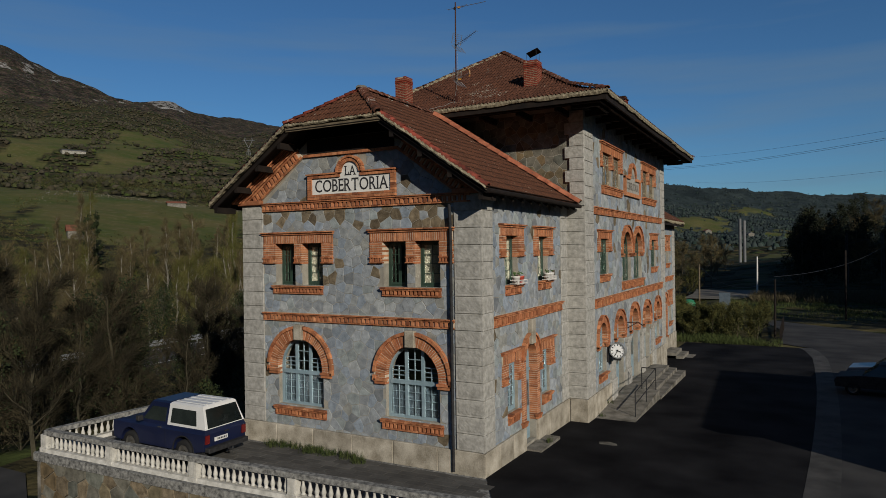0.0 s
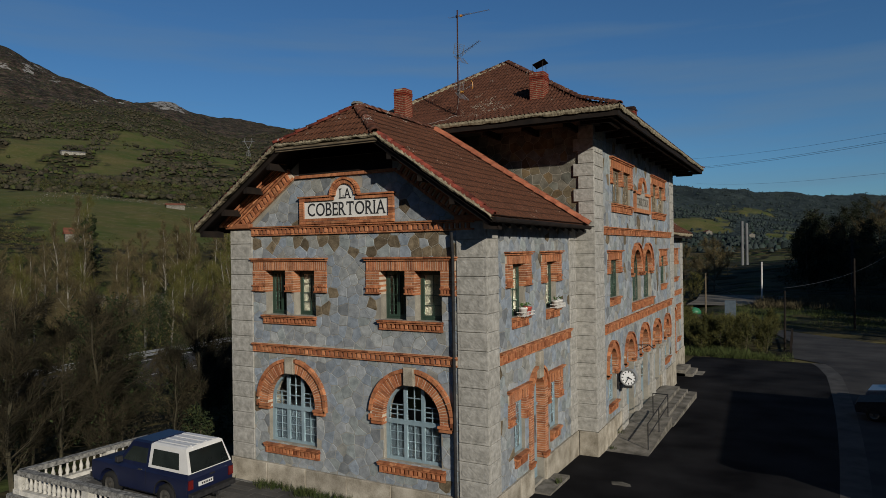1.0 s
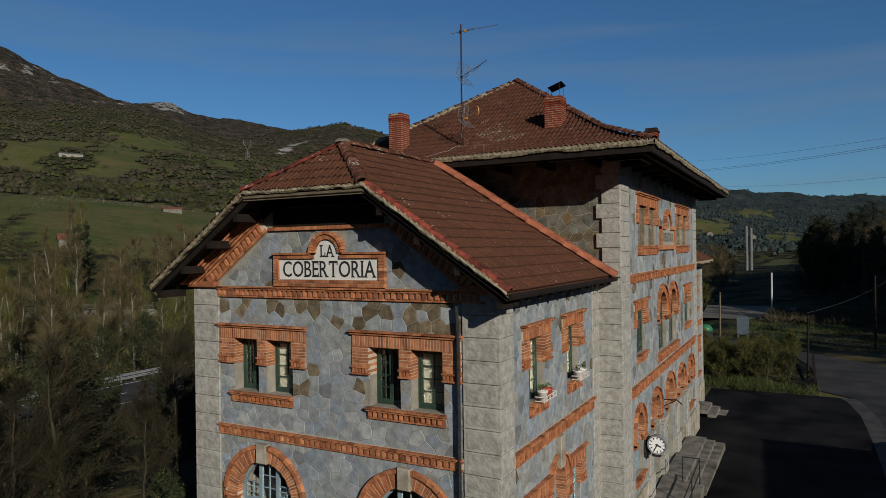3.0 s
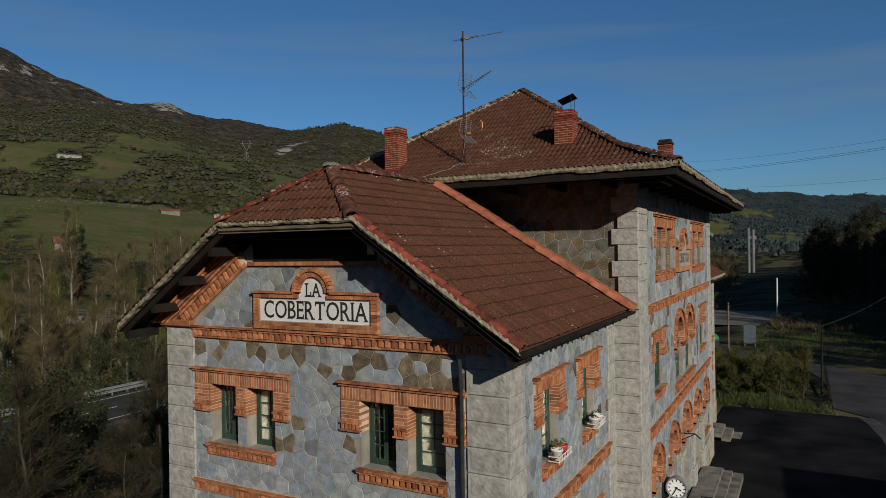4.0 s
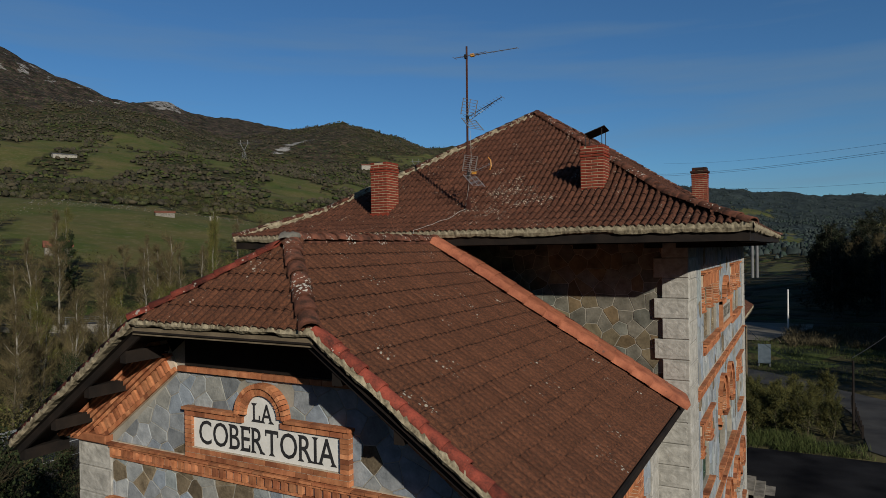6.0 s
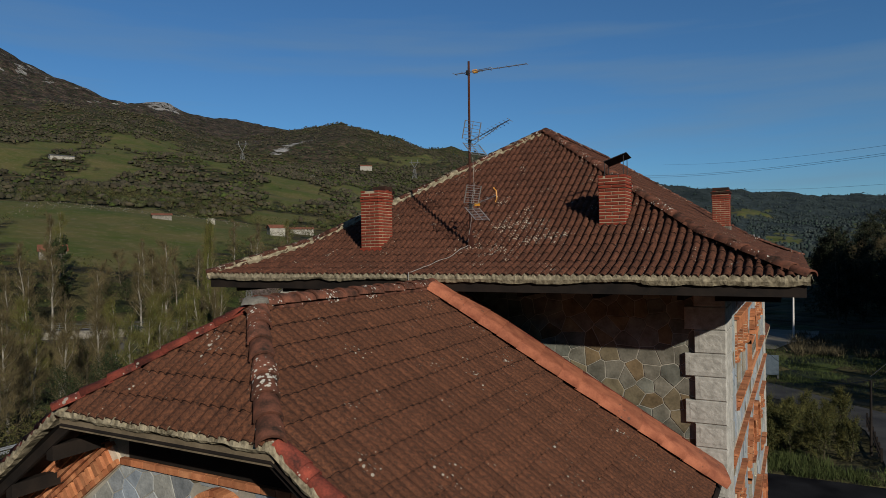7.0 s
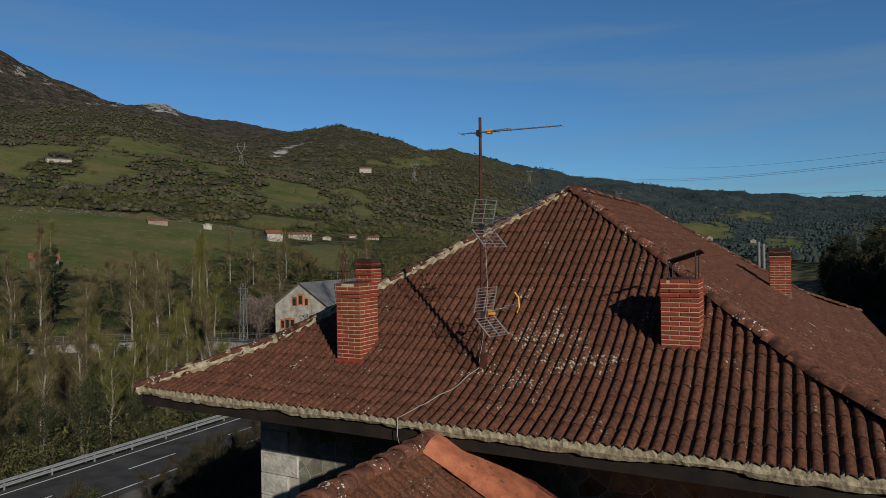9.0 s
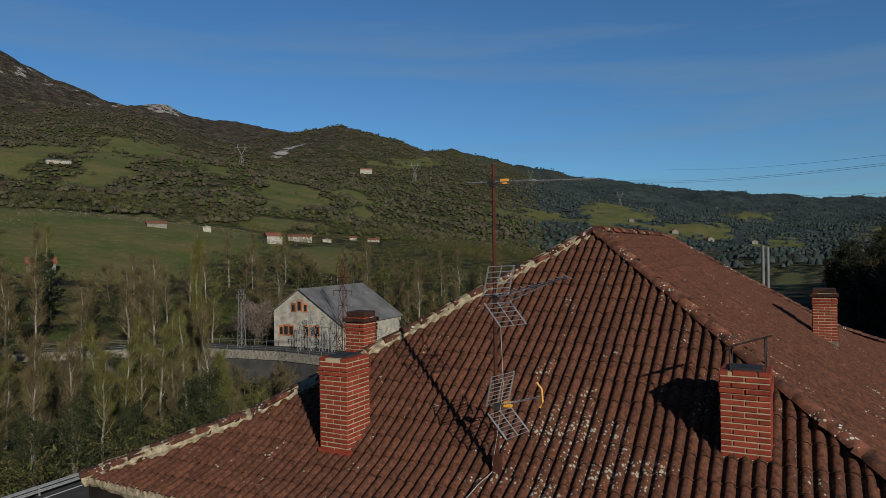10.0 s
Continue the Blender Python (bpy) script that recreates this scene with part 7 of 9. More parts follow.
part("edge_line", ln, PAINT_LINE, low_road, "white painted edge line")
for y in range(-60, 140, 12):
    part("centre_dash", Mesh().box(lower_x(y) - 0.07, lower_x(y) + 0.07, y, y + 5, LZ + 0.004, LZ + 0.012), PAINT_LINE, low_road)
guard = thing("guard_rail", "galvanised steel guard rail on short posts", "guard rail")
for z in (0.42, 0.78):
    gp = Mesh()
    prof = [(-0.02, -0.14), (0.05, -0.08), (-0.01, 0.0), (0.05, 0.08), (-0.02, 0.14)]
    gp.add([(lower_x(y) - 4.7 + a, y, LZ + z + b) for y in ys2 for a, b in prof], [(5 * i + k, 5 * i + k + 1, 5 * i + k + 6, 5 * i + k + 5) for i in range(len(ys2) - 1) for k in range(4)])
    part("rail", gp, GALV, guard)
for y in range(-60, 140, 4):
    part("post", Mesh().box(lower_x(y) - 4.85, lower_x(y) - 4.75, y - 0.06, y + 0.06, LZ - 0.2, LZ + 0.85), GALV, guard)
van = thing("blue_tarp_trailer", "covered blue car parked under bare branches", "car")
vb_ = Mesh().bbox(lower_x(62) - 1.0, lower_x(62) + 0.9, 60, 64.5, LZ + 0.35, LZ + 1.0, 0.1)
vb_.bbox(lower_x(62) - 0.85, lower_x(62) + 0.75, 61.2, 64.2, LZ + 1.0, LZ + 1.55, 0.15)
part("body", vb_, CAR_BLUE, van)
for yy in (61.0, 63.6):
    for xx in (-1.0, 0.9):
        part("wheel", Mesh().tube([(lower_x(62) + xx - 0.1, yy, LZ + 0.35), (lower_x(62) + xx + 0.1, yy, LZ + 0.35)], 0.35, sides=14), TYRE, van)
# lane beside the terrace
sl = Mesh().add([(-21, -16, -1.70), (-9, -16, -1.58), (-13.9, -4.9, -1.58), (-17.6, -2.9, -1.58), (-21, -2.7, -1.70)], [(0, 1, 2, 3, 4)])
tagged(part("lane", sl, OLD_ASPHALT), "narrow grey asphalt lane below the terrace", "road", kind="structure")
pole = part("leaning_pole", Mesh().tube([(-15.6, -3.4, -2.0), (-14.6, -2.2, 0.0)], 0.03, sides=6), WHITE_PL)
tagged(pole, "thin white pole leaning against the bank", "pole")

# raised road and bridge further off
BRIDGE_STEEL = mat("dull_rail_steel", (0.1027, 0.1067, 0.1106), (0.158, 0.162, 0.1659), 0.5, 0.7, 0.3, bump=0)
bridge = thing("road_bridge", "concrete road bridge with parapet and steel rail", "bridge")
dk = Mesh()
bl = [(-190, 40), (-150, 66), (-112, 96), (-88, 99), (-60, 96)]
for (xa, ya), (xb, yb) in zip(bl, bl[1:]):
    d = Vector((xb - xa, yb - ya, 0)).normalized()
    o = Vector((-d.y, d.x, 0)) * 4.2
    p, q = Vector((xa, ya, -3.2)), Vector((xb, yb, -3.2))
    dk.add([p - o, q - o, q + o, p + o, p - o - Vector((0, 0, 6)), q - o - Vector((0, 0, 6))], [(0, 1, 2, 3), (0, 4, 5, 1)])
part("deck", dk, OLD_ASPHALT, bridge)
pp = Mesh()
for (xa, ya), (xb, yb) in zip(bl, bl[1:]):
    d = Vector((xb - xa, yb - ya, 0)).normalized()
    o = Vector((-d.y, d.x, 0)) * 4.25
    for z0, z1, k in ((-4.5, -2.85, 1.0),):
        p, q = Vector((xa, ya, 0)) - o, Vector((xb, yb, 0)) - o
        w = o.normalized() * 0.15
        pp.add([p - w + Vector((0, 0, z0)), q - w + Vector((0, 0, z0)), q - w + Vector((0, 0, z1)), p - w + Vector((0, 0, z1)), p + w + Vector((0, 0, z0)), q + w + Vector((0, 0, z0)), q + w + Vector((0, 0, z1)), p + w + Vector((0, 0, z1))],
               [(0, 1, 2, 3), (7, 6, 5, 4), (3, 2, 6, 7)])
part("parapet", pp, CONCRETE, bridge)
for (xa, ya), (xb, yb) in zip(bl, bl[1:]):
    d = Vector((xb - xa, yb - ya, 0)).normalized()
    o = Vector((-d.y, d.x, 0)) * 4.25
    L = math.hypot(xb - xa, yb - ya)
    for s in (-1, 1):
        for z in (-2.45, -2.1):
            part("rail", Mesh().tube([Vector((xa, ya, z)) + o * s, Vector((xb, yb, z)) + o * s], 0.035, sides=5), BRIDGE_STEEL, bridge)
        for i in range(int(L / 3)):
            c = Vector((xa, ya, 0)) + d * 3 * i + o * s
            part("post", Mesh().tube([(c.x, c.y, -3.2), (c.x, c.y, -2.05)], 0.05, sides=5), BRIDGE_STEEL, bridge)


def gable_house(name, label, cx, cy, ang, w, l, h, rise, wall_mat, roof_mat, windows=(), lean=0.0, over=0.4, z=None):
    """A plain gabled building: walls, two roof slopes, openings on the near gable (u, z, width, height)."""
    z0 = float(land(np.array(cx), np.array(cy))) - 0.3 if z is None else z
    c, s = math.cos(ang), math.sin(ang)
    f = lambda u, n, q: (cx + u * c - n * s, cy + u * s + n * c, z0 + q)
    house = thing(name, label, "building")
    r = rise
    poly = [(-w / 2, -1.5), (w / 2 + lean, -1.5), (w / 2 + lean, h - lean * r / (w / 2)), (0, h + r), (-w / 2, h)]
    part("wall", Mesh(f).prism(poly, 0, l), wall_mat, house)
    t = 0.18
    for side_, u1, zz in ((-1, -w / 2 - over, h - over * r / (w / 2)), (1, w / 2 + lean + over, h - (lean + over) * r / (w / 2))):
        rf = Mesh(f)
        rf.add([(0, -over, h + r + 0.02), (u1, -over, zz + 0.02), (u1, l + over, zz + 0.02), (0, l + over, h + r + 0.02),
                (0, -over, h + r + t), (u1, -over, zz + t), (u1, l + over, zz + t), (0, l + over, h + r + t)],
               [(0, 1, 2, 3), (7, 6, 5, 4), (0, 4, 5, 1), (1, 5, 6, 2), (2, 6, 7, 3)])
        part("roof", rf, roof_mat, house)
    for u, q, ww, hh in windows:
        win = part("window", Mesh(f).box(u - ww / 2 - 0.25, u + ww / 2 + 0.25, -0.08, 0.0, q - 0.2, q + hh + 0.35), BRICK, house, "orange brick window surround")
        part("pane", Mesh(f).box(u - ww / 2, u + ww / 2, -0.10, -0.085, q, q + hh), CAR_GLASS, win)
    return house


gable_house("stone_shed", "pale stone shed with grey fibre-cement roof and brick window arches", -89.6, 103.0, 0.05, 13.0, 23.5, 7.0, 4.4, PALE_WALL, SLATE,
            [(-3.4, 2.2, 0.9, 1.7), (-2.1, 2.2, 0.9, 1.7), (-4.6, 2.2, 0.7, 1.5), (3.0, 2.2, 0.9, 1.7), (1.8, 2.2, 0.9, 1.7), (4.2, 2.2, 0.9, 1.7), (0.0, 7.2, 0.8, 1.7), (-1.5, 7.0, 0.7, 1.3), (1.5, 7.0, 0.7, 1.3)], lean=3.8, z=-3.0)


def far_at(az, r):
    x, y = r * math.sin(radians(az)), r * math.cos(radians(az))
    return x, y


HOUSE_AT = []
for nm, lab, az, r, ang, w, l, h, rise, wm_, rm_ in (
        ("farmhouse", "small barn with a red tile roof on the slope", -42.8, 308, -0.55, 5.5, 7.0, 3.4, 1.3, PALE_WALL, HOUSE_TILE),
        ("farm_shed", "long low white shed with a red roof", -40.6, 352, -0.8, 5, 12, 2.0, 0.9, PALE_WALL, HOUSE_TILE),
        ("hut", "small white hut on the slope", -38.3, 359, 0.6, 4.5, 3, 1.8, 0.4, PALE_WALL, PALE_WALL),
        ("farm_shed", "low shed with a red roof", -36.1, 383, -0.9, 4, 4.2, 1.4, 0.8, PALE_WALL, HOUSE_TILE),
        ("farm_shed", "low shed with a red roof", -34.4, 379, -0.9, 4, 7.0, 1.5, 0.8, PALE_WALL, HOUSE_TILE),
        ("ruin", "half-ruined stone barn with a broken tile roof", -51.8, 315, -0.6, 4.5, 8, 1.4, 0.7, CONCRETE, HOUSE_TILE),
        ("hut", "small white hut on the slope", -48.0, 324, 0.8, 3.6, 3.6, 2.5, 0.5, PALE_WALL, PALE_WALL),
        ("cottage", "stone cottage with a red roof among trees", -59.8, 219, -0.5, 5.5, 7, 2.4, 1.6, CONCRETE, HOUSE_TILE),
        ("barn", "long pale barn on the upper meadow", -58.4, 665, -0.35, 7, 19, 2.8, 1.0, PALE_WALL, SLATE),
        ("farmhouse", "cream farmhouse on the ridge among dark trees", -34.8, 1020, -0.9, 10, 18, 5.5, 2.2, PALE_WALL, HOUSE_TILE),
        ("hut", "dark hut at the top of a field", -39.4, 780, 0.7, 5, 4, 2.8, 0.8, CONCRETE, SLATE),
        ("village_house", "small pale house across the valley", -12.3, 1010, 0.2, 7, 8, 4, 2, CONCRETE, SLATE),
        ("village_house", "small pale house across the valley", -9.0, 960, 0.6, 9, 9, 4.5, 2.2, CONCRETE, HOUSE_TILE),
        ("village_house", "small pale house across the valley", -6.3, 960, 0.6, 9, 9, 4.5, 2.2, CONCRETE, HOUSE_TILE),
        ("village_house", "small pale house across the valley", -3.1, 960, 0.5, 8, 8, 4, 2, CONCRETE, SLATE)):
    HOUSE_AT.append(far_at(az, r))
    hx, hy = far_at(az, r)
    gable_house(nm, lab, hx + l / 2 * math.sin(ang), hy - l / 2 * math.cos(ang), ang, w, l, h, rise, wm_, rm_)


PYLON = mat("dull_grey_steel", (0.1027, 0.1067, 0.1106), (0.158, 0.162, 0.1659), 0.5, 0.7, 0.3, bump=0)


def lattice(name, label, x, y, z, h, base, top, material, arms=(), bars=0.05, category="pylon", steps=None, parent=None):
    """A tapering lattice mast: four legs, a zigzag of braces on each face, level arms (height, reach)."""
    pyl = parent or thing(name, label, category)
    n = steps or max(4, int(h / (base * 1.3)))
    lv = [(base + (top - base) * i / n, h * i / n) for i in range(n + 1)]
    for sx, sy in ((-1, -1), (1, -1), (1, 1), (-1, 1)):
        part("leg", Mesh().tube([(x + sx * w / 2, y + sy * w / 2, z + q) for w, q in (lv[0], lv[-1])], bars, bars * 0.7, 4), material, pyl)
    br = Mesh()
    for i in range(n):
        (w0, q0), (w1, q1) = lv[i], lv[i + 1]
        c0, c1 = [(-w0 / 2, -w0 / 2), (w0 / 2, -w0 / 2), (w0 / 2, w0 / 2), (-w0 / 2, w0 / 2)], [(-w1 / 2, -w1 / 2), (w1 / 2, -w1 / 2), (w1 / 2, w1 / 2), (-w1 / 2, w1 / 2)]
        for k in range(4):
            j = (k + 1) % 4
            a, b = (c0[k], c1[j]) if (i + k) % 2 else (c0[j], c1[k])
            br.tube([(x + a[0], y + a[1], z + q0), (x + b[0], y + b[1], z + q1)], bars * 0.6, sides=3, cap=False)
            br.tube([(x + c1[k][0], y + c1[k][1], z + q1), (x + c1[j][0], y + c1[j][1], z + q1)], bars * 0.5, sides=3, cap=False)
    part("bracing", br, material, pyl)
    for q, reach in arms:
        part("arm", Mesh().tube([(x - reach, y, z + q), (x + reach, y, z + q)], bars * 0.9, sides=4), material, pyl)
        for s in (-1, 1):
            part("insulator", Mesh().tube([(x + s * reach * 0.95, y, z + q), (x + s * reach * 0.95, y, z + q - bars * 14)], bars * 1.1, sides=5), material, pyl)
    return pyl


# electricity yard before the shed and a red mast
lattice("lattice_mast", "rusty red lattice mast with cross arms", -76.5, 100.0, -3.0, 17.5, 1.6, 0.6, RUST, ((11.5, 2.2), (14.0, 1.9), (16.0, 1.4)), 0.07)
for i, (x, y) in enumerate(((-84.0, 99.6), (-81.5, 100.0), (-79.2, 99.8), (-74.0, 101.0), (-70.5, 101.5), (-86.5, 99.4))):
    lattice("switchyard_frame", "grey steel lattice post in the switchyard", x, y, -3.2, 7.5 - (i % 3), 0.8, 0.5, PYLON, ((5.6 - (i % 3), 1.6), (4.2 - (i % 3), 1.3)), 0.06, "switchgear")
lattice("lattice_mast", "grey steel lattice mast beside blossoming trees", -101.0, 98.5, -4.0, 12.5, 1.2, 0.6, PYLON, ((11.5, 1.2),), 0.07)
for az, r, h in ((-45.1, 880, 33), (-30.6, 1000, 30), (-20.6, 1500, 30), (-13.2, 1300, 28)):
    x, y = far_at(az, r)
    z = float(land(np.array(x), np.array(y)))
    p = lattice("power_pylon", "tall grey lattice power pylon on the ridge", x, y, z - 2, h * 0.6, 6, 2.2, PYLON, (), 0.28)
    for s in (-1, 1):
        part("head_arm", Mesh().tube([(x, y, z + h * 0.58), (x + s * 5 * 0.88, y + s * 5 * 0.47, z + h - 4), (x + s * 4.4 * 0.88, y + s * 4.4 * 0.47, z + h)], 0.4, sides=4), PYLON, p)
    part("cross_beam", Mesh().tube([(x - 8 * 0.88, y - 8 * 0.47, z + h - 4), (x + 8 * 0.88, y + 8 * 0.47, z + h - 4)], 0.35, sides=4), PYLON, p)

# railway and poles to the right
STEEL = mat("dull_dark_steel", (0.0395, 0.0395, 0.0395), (0.079, 0.079, 0.079), 2, 0.8, 0.2, bump=0)
for x, y, h in ((11.1, 164, 9.5), (15.6, 128, 10.3), (18.5, 98, 10.0), (8.0, 205, 9)):
    z = float(land(np.array(x), np.array(y)))
    p = lattice("catenary_mast", "dark lattice railway catenary mast", x, y, z, h, 0.45, 0.3, STEEL, (), 0.05, "mast", 12)
    part("bracket", Mesh().tube([(x, y, z + h - 1.8), (x + 3.2, y, z + h - 0.9), (x + 3.6, y, z + h - 1.5)], 0.04, sides=5), STEEL, p)
for nm, lab, x, y, h, r, mt in (("white_post", "slim white signal post", 1.3, 109.4, 6.9, 0.15, WHITE_PL), ("wooden_pole", "brown wooden telegraph pole", -1.2, 55, 6.5, 0.09, GREY_WOOD), ("wooden_pole", "dark wooden pole beside the hedge", 6.05, 44.9, 5.2, 0.09, DARK_WOOD),
                                ("wooden_pole", "dark wooden telegraph pole", 12.3, 68, 8.0, 0.12, DARK_WOOD)):
    z = yz(y) - 0.3
    tagged(part(nm, Mesh().tube([(x, y, z), (x + 0.05, y, z + h)], r, r * 0.8, 8), mt), lab, "pole")
silo = thing("mast_tubes", "pair of tall pale steel mast tubes", "mast")
for dx in (0, 1.45):
    part("tube", Mesh().tube([(-11.0 + dx, 240, -2.5), (-11.0 + dx, 240, 16.0 - dx * 0.5)], 0.52, sides=10), BRIDGE_STEEL, silo)
pn = thing("information_panel", "pale blue information panel on two posts", "sign")
part("panel", Mesh().box(-1.25, 0.05, 74.3, 74.42, -1.6, 0.55), SHUTTER_GREY, pn)
for x in (-1.15, -0.05):
    part("post", Mesh().box(x - 0.05, x + 0.05, 74.43, 74.53, -2.4, 0.5), GALV, pn)
BIN_GREEN = mat("green_plastic_bin", (0.0158, 0.1106, 0.0474), (0.0237, 0.158, 0.0711), 2, 0.5, bump=0)
bn = thing("recycling_container", "dark recycling container with a green domed lid", "container")
part("body", Mesh().lathe([(0.75, 0.0), (0.85, 0.1), (0.85, 1.0), (0.8, 1.05)], -4.4, 70.6, -1.9, 14), IRON, bn)
part("lid", Mesh().lathe([(0.86, 1.0), (0.82, 1.35), (0.6, 1.65), (0.25, 1.78), (0.02, 1.8)], -4.4, 70.6, -1.9, 14), BIN_GREEN, bn, "green domed lid", smooth=True)
fence = thing("wooden_fence", "low brown wooden fence at the verge", "fence")
for i in range(8):
    part("post", Mesh().box(6.5 + 0.0 * i - 0.06, 6.5 + 0.06, 43.5 + 1.4 * i - 0.06, 43.5 + 1.4 * i + 0.06, yz(48) - 0.4, yz(48) + 1.0), DARK_WOOD, fence)
for z in (0.45, 0.85):
    part("board", Mesh().box(6.42, 6.44, 43.4, 53.4, yz(48) + z - 0.06, yz(48) + z + 0.06), DARK_WOOD, fence)

# overhead wires
WIRE = mat("dark_wire", (0.0158, 0.0158, 0.01738), (0.0237, 0.0237, 0.02528), 2, 0.6, bump=0)


def wire(p, q, sag, r, label):
    p, q = Vector(p), Vector(q)
    pts = [p + (q - p) * (i / 24) - Vector((0, 0, 4 * sag * (i / 24) * (1 - i / 24))) for i in range(25)]
    tagged(part("overhead_wire", Mesh().tube(pts, r, sides=4, cap=False), WIRE), label, "wire", "overhead wires")


for p, q, sag, r in (((-121.4, 502.4, 66.2), (50.4, 221.5, 40.1), 4, 0.05), ((-117.4, 503.3, 67.3), (50.7, 222.6, 40.9), 4, 0.05),
                     ((-72.3, 593, 61.8), (54, 241, 31.8), 3, 0.04), ((-82.2, 489.3, 71.4), (52, 208, 41.3), 3, 0.04)):
    wire(p, q, sag, r, "thin dark power line across the valley")
wire((6.05, 44.9, 3.9), (18.5, 98, 6.0), 0.8, 0.02, "thin dark telephone wire between poles")
wire((-1.2, 55, 4.6), (6.05, 44.9, 3.7), 1.4, 0.02, "thin dark telephone wire between poles")
CAR_SILVER = mat("silver_blue_paint", (0.0948, 0.1185, 0.158), (0.1264, 0.158, 0.2054), 2, 0.3, 0.3, bump=0)
# cars at the far edge of the yard
for k, (ox, oy, ang, paint, lab) in enumerate(((11.5, 19.6, 3.0, IRON, "black hatchback parked at the yard edge"), (12.2, 23.0, 2.95, CAR_SILVER, "silver blue hatchback parked at the yard edge"))):
    f = car_frame(ox, oy, ang, yz(oy) + 0.06)
    car = thing("parked_car", lab, "car")
    prof = [(-2.0, 0.35), (2.0, 0.35), (2.05, 0.62), (1.95, 0.80), (0.95, 0.92), (-1.6, 0.95), (-2.0, 0.88), (-2.06, 0.6)]
    part("body", Mesh(f).prism([(u, z) for u, z in prof], -0.84, 0.84), paint, car)
    vs = [(0.95, -0.78, 0.9), (0.95, 0.78, 0.9), (-1.85, 0.78, 0.9), (-1.85, -0.78, 0.9), (0.25, -0.6, 1.42), (0.25, 0.6, 1.42), (-1.4, 0.6, 1.44), (-1.4, -0.6, 1.44)]
    part("windows", Mesh(f).add(vs, [(0, 1, 5, 4), (1, 2, 6, 5), (2, 3, 7, 6), (3, 0, 4, 7)]), CAR_GLASS, car)
    part("roof", Mesh(f).add([(0.3, -0.62, 1.415), (0.3, 0.62, 1.415), (-1.42, 0.62, 1.435), (-1.42, -0.62, 1.435), (0.2, -0.5, 1.475), (0.2, 0.5, 1.475), (-1.35, 0.5, 1.49), (-1.35, -0.5, 1.49)],
                             [(4, 5, 6, 7), (0, 1, 5, 4), (1, 2, 6, 5), (2, 3, 7, 6), (3, 0, 4, 7), (3, 2, 1, 0)]), paint, car)
    for u in (-1.3, 1.3):
        for s in (-1, 1):
            wheel(f, u, s * 0.76, 0.31, 0.2, car)
# unseen block beside the yard, added only for the shadow it casts
shade_shed = thing("goods_shed", "plain dark shed out of view, added to shadow the yard", "building")
part("wall", Mesh().box(15.2, 22, 2.0, 15.0, -0.8, 4.4), CONCRETE, shade_shed)
part("roof", Mesh().bbox(14.6, 22.6, 1.4, 15.6, 4.4, 4.75, 0.05), SLATE, shade_shed)

# ---------------------------------------------------------------- trees and scrub
BARK_PALE = mat("pale_bark", (0.10, 0.094, 0.078), (0.25, 0.235, 0.20), 1.5, 0.9, bump=0.4, bscale=12)
BARK = mat("brown_bark", (0.034, 0.029, 0.019), (0.096, 0.082, 0.056), 1.5, 0.95, bump=0.4, bscale=12)
# darker copy of BARK: the bank's shade is put into the colour
BARK_DARK = mat("shaded_bark", (0.018, 0.016, 0.010), (0.060, 0.054, 0.034), 1.5, 0.95, bump=0.4, bscale=12)
TWIG = mat("bare_twig", (0.043, 0.035, 0.016), (0.112, 0.089, 0.043), 0.5, 0.95, bump=0, vary=0.35)
# darker copy of TWIG, with the shade of bank and wood painted in
BANK_TWIG = mat("shaded_brown_twig", (0.010, 0.009, 0.005), (0.042, 0.034, 0.018), 0.8, 0.95, bump=0, vary=0.4)
TWIG_GREEN = mat("budding_twig", (0.045, 0.044, 0.011), (0.108, 0.100, 0.030), 0.5, 0.95, bump=0, vary=0.3)
LEAF_DARK = mat("dark_leaf", (0.008, 0.015, 0.005), (0.028, 0.038, 0.013), 0.6, 0.9, bump=0, vary=0.35)
# darker than LEAF_DARK: the hill's shade on this wood is in the colour
LEAF_WOOD = mat("shade_toned_wood_leaf", (0.00553, 0.00869, 0.00395), (0.02054, 0.02686, 0.01106), 0.6, 0.85, bump=0, vary=0.4)
LEAF_HEDGE = mat("hedge_leaf", (0.02054, 0.02528, 0.00711), (0.04898, 0.05214, 0.0158), 0.8, 0.85, bump=0, vary=0.35)
LEAF_FRESH = mat("fresh_leaf", (0.05135, 0.07505, 0.01422), (0.0948, 0.1185, 0.02765), 0.6, 0.85, bump=0, vary=0.3)
BLOSSOM = mat("pink_blossom", (0.105, 0.078, 0.074), (0.175, 0.138, 0.134), 0.6, 0.9, bump=0, vary=0.2)


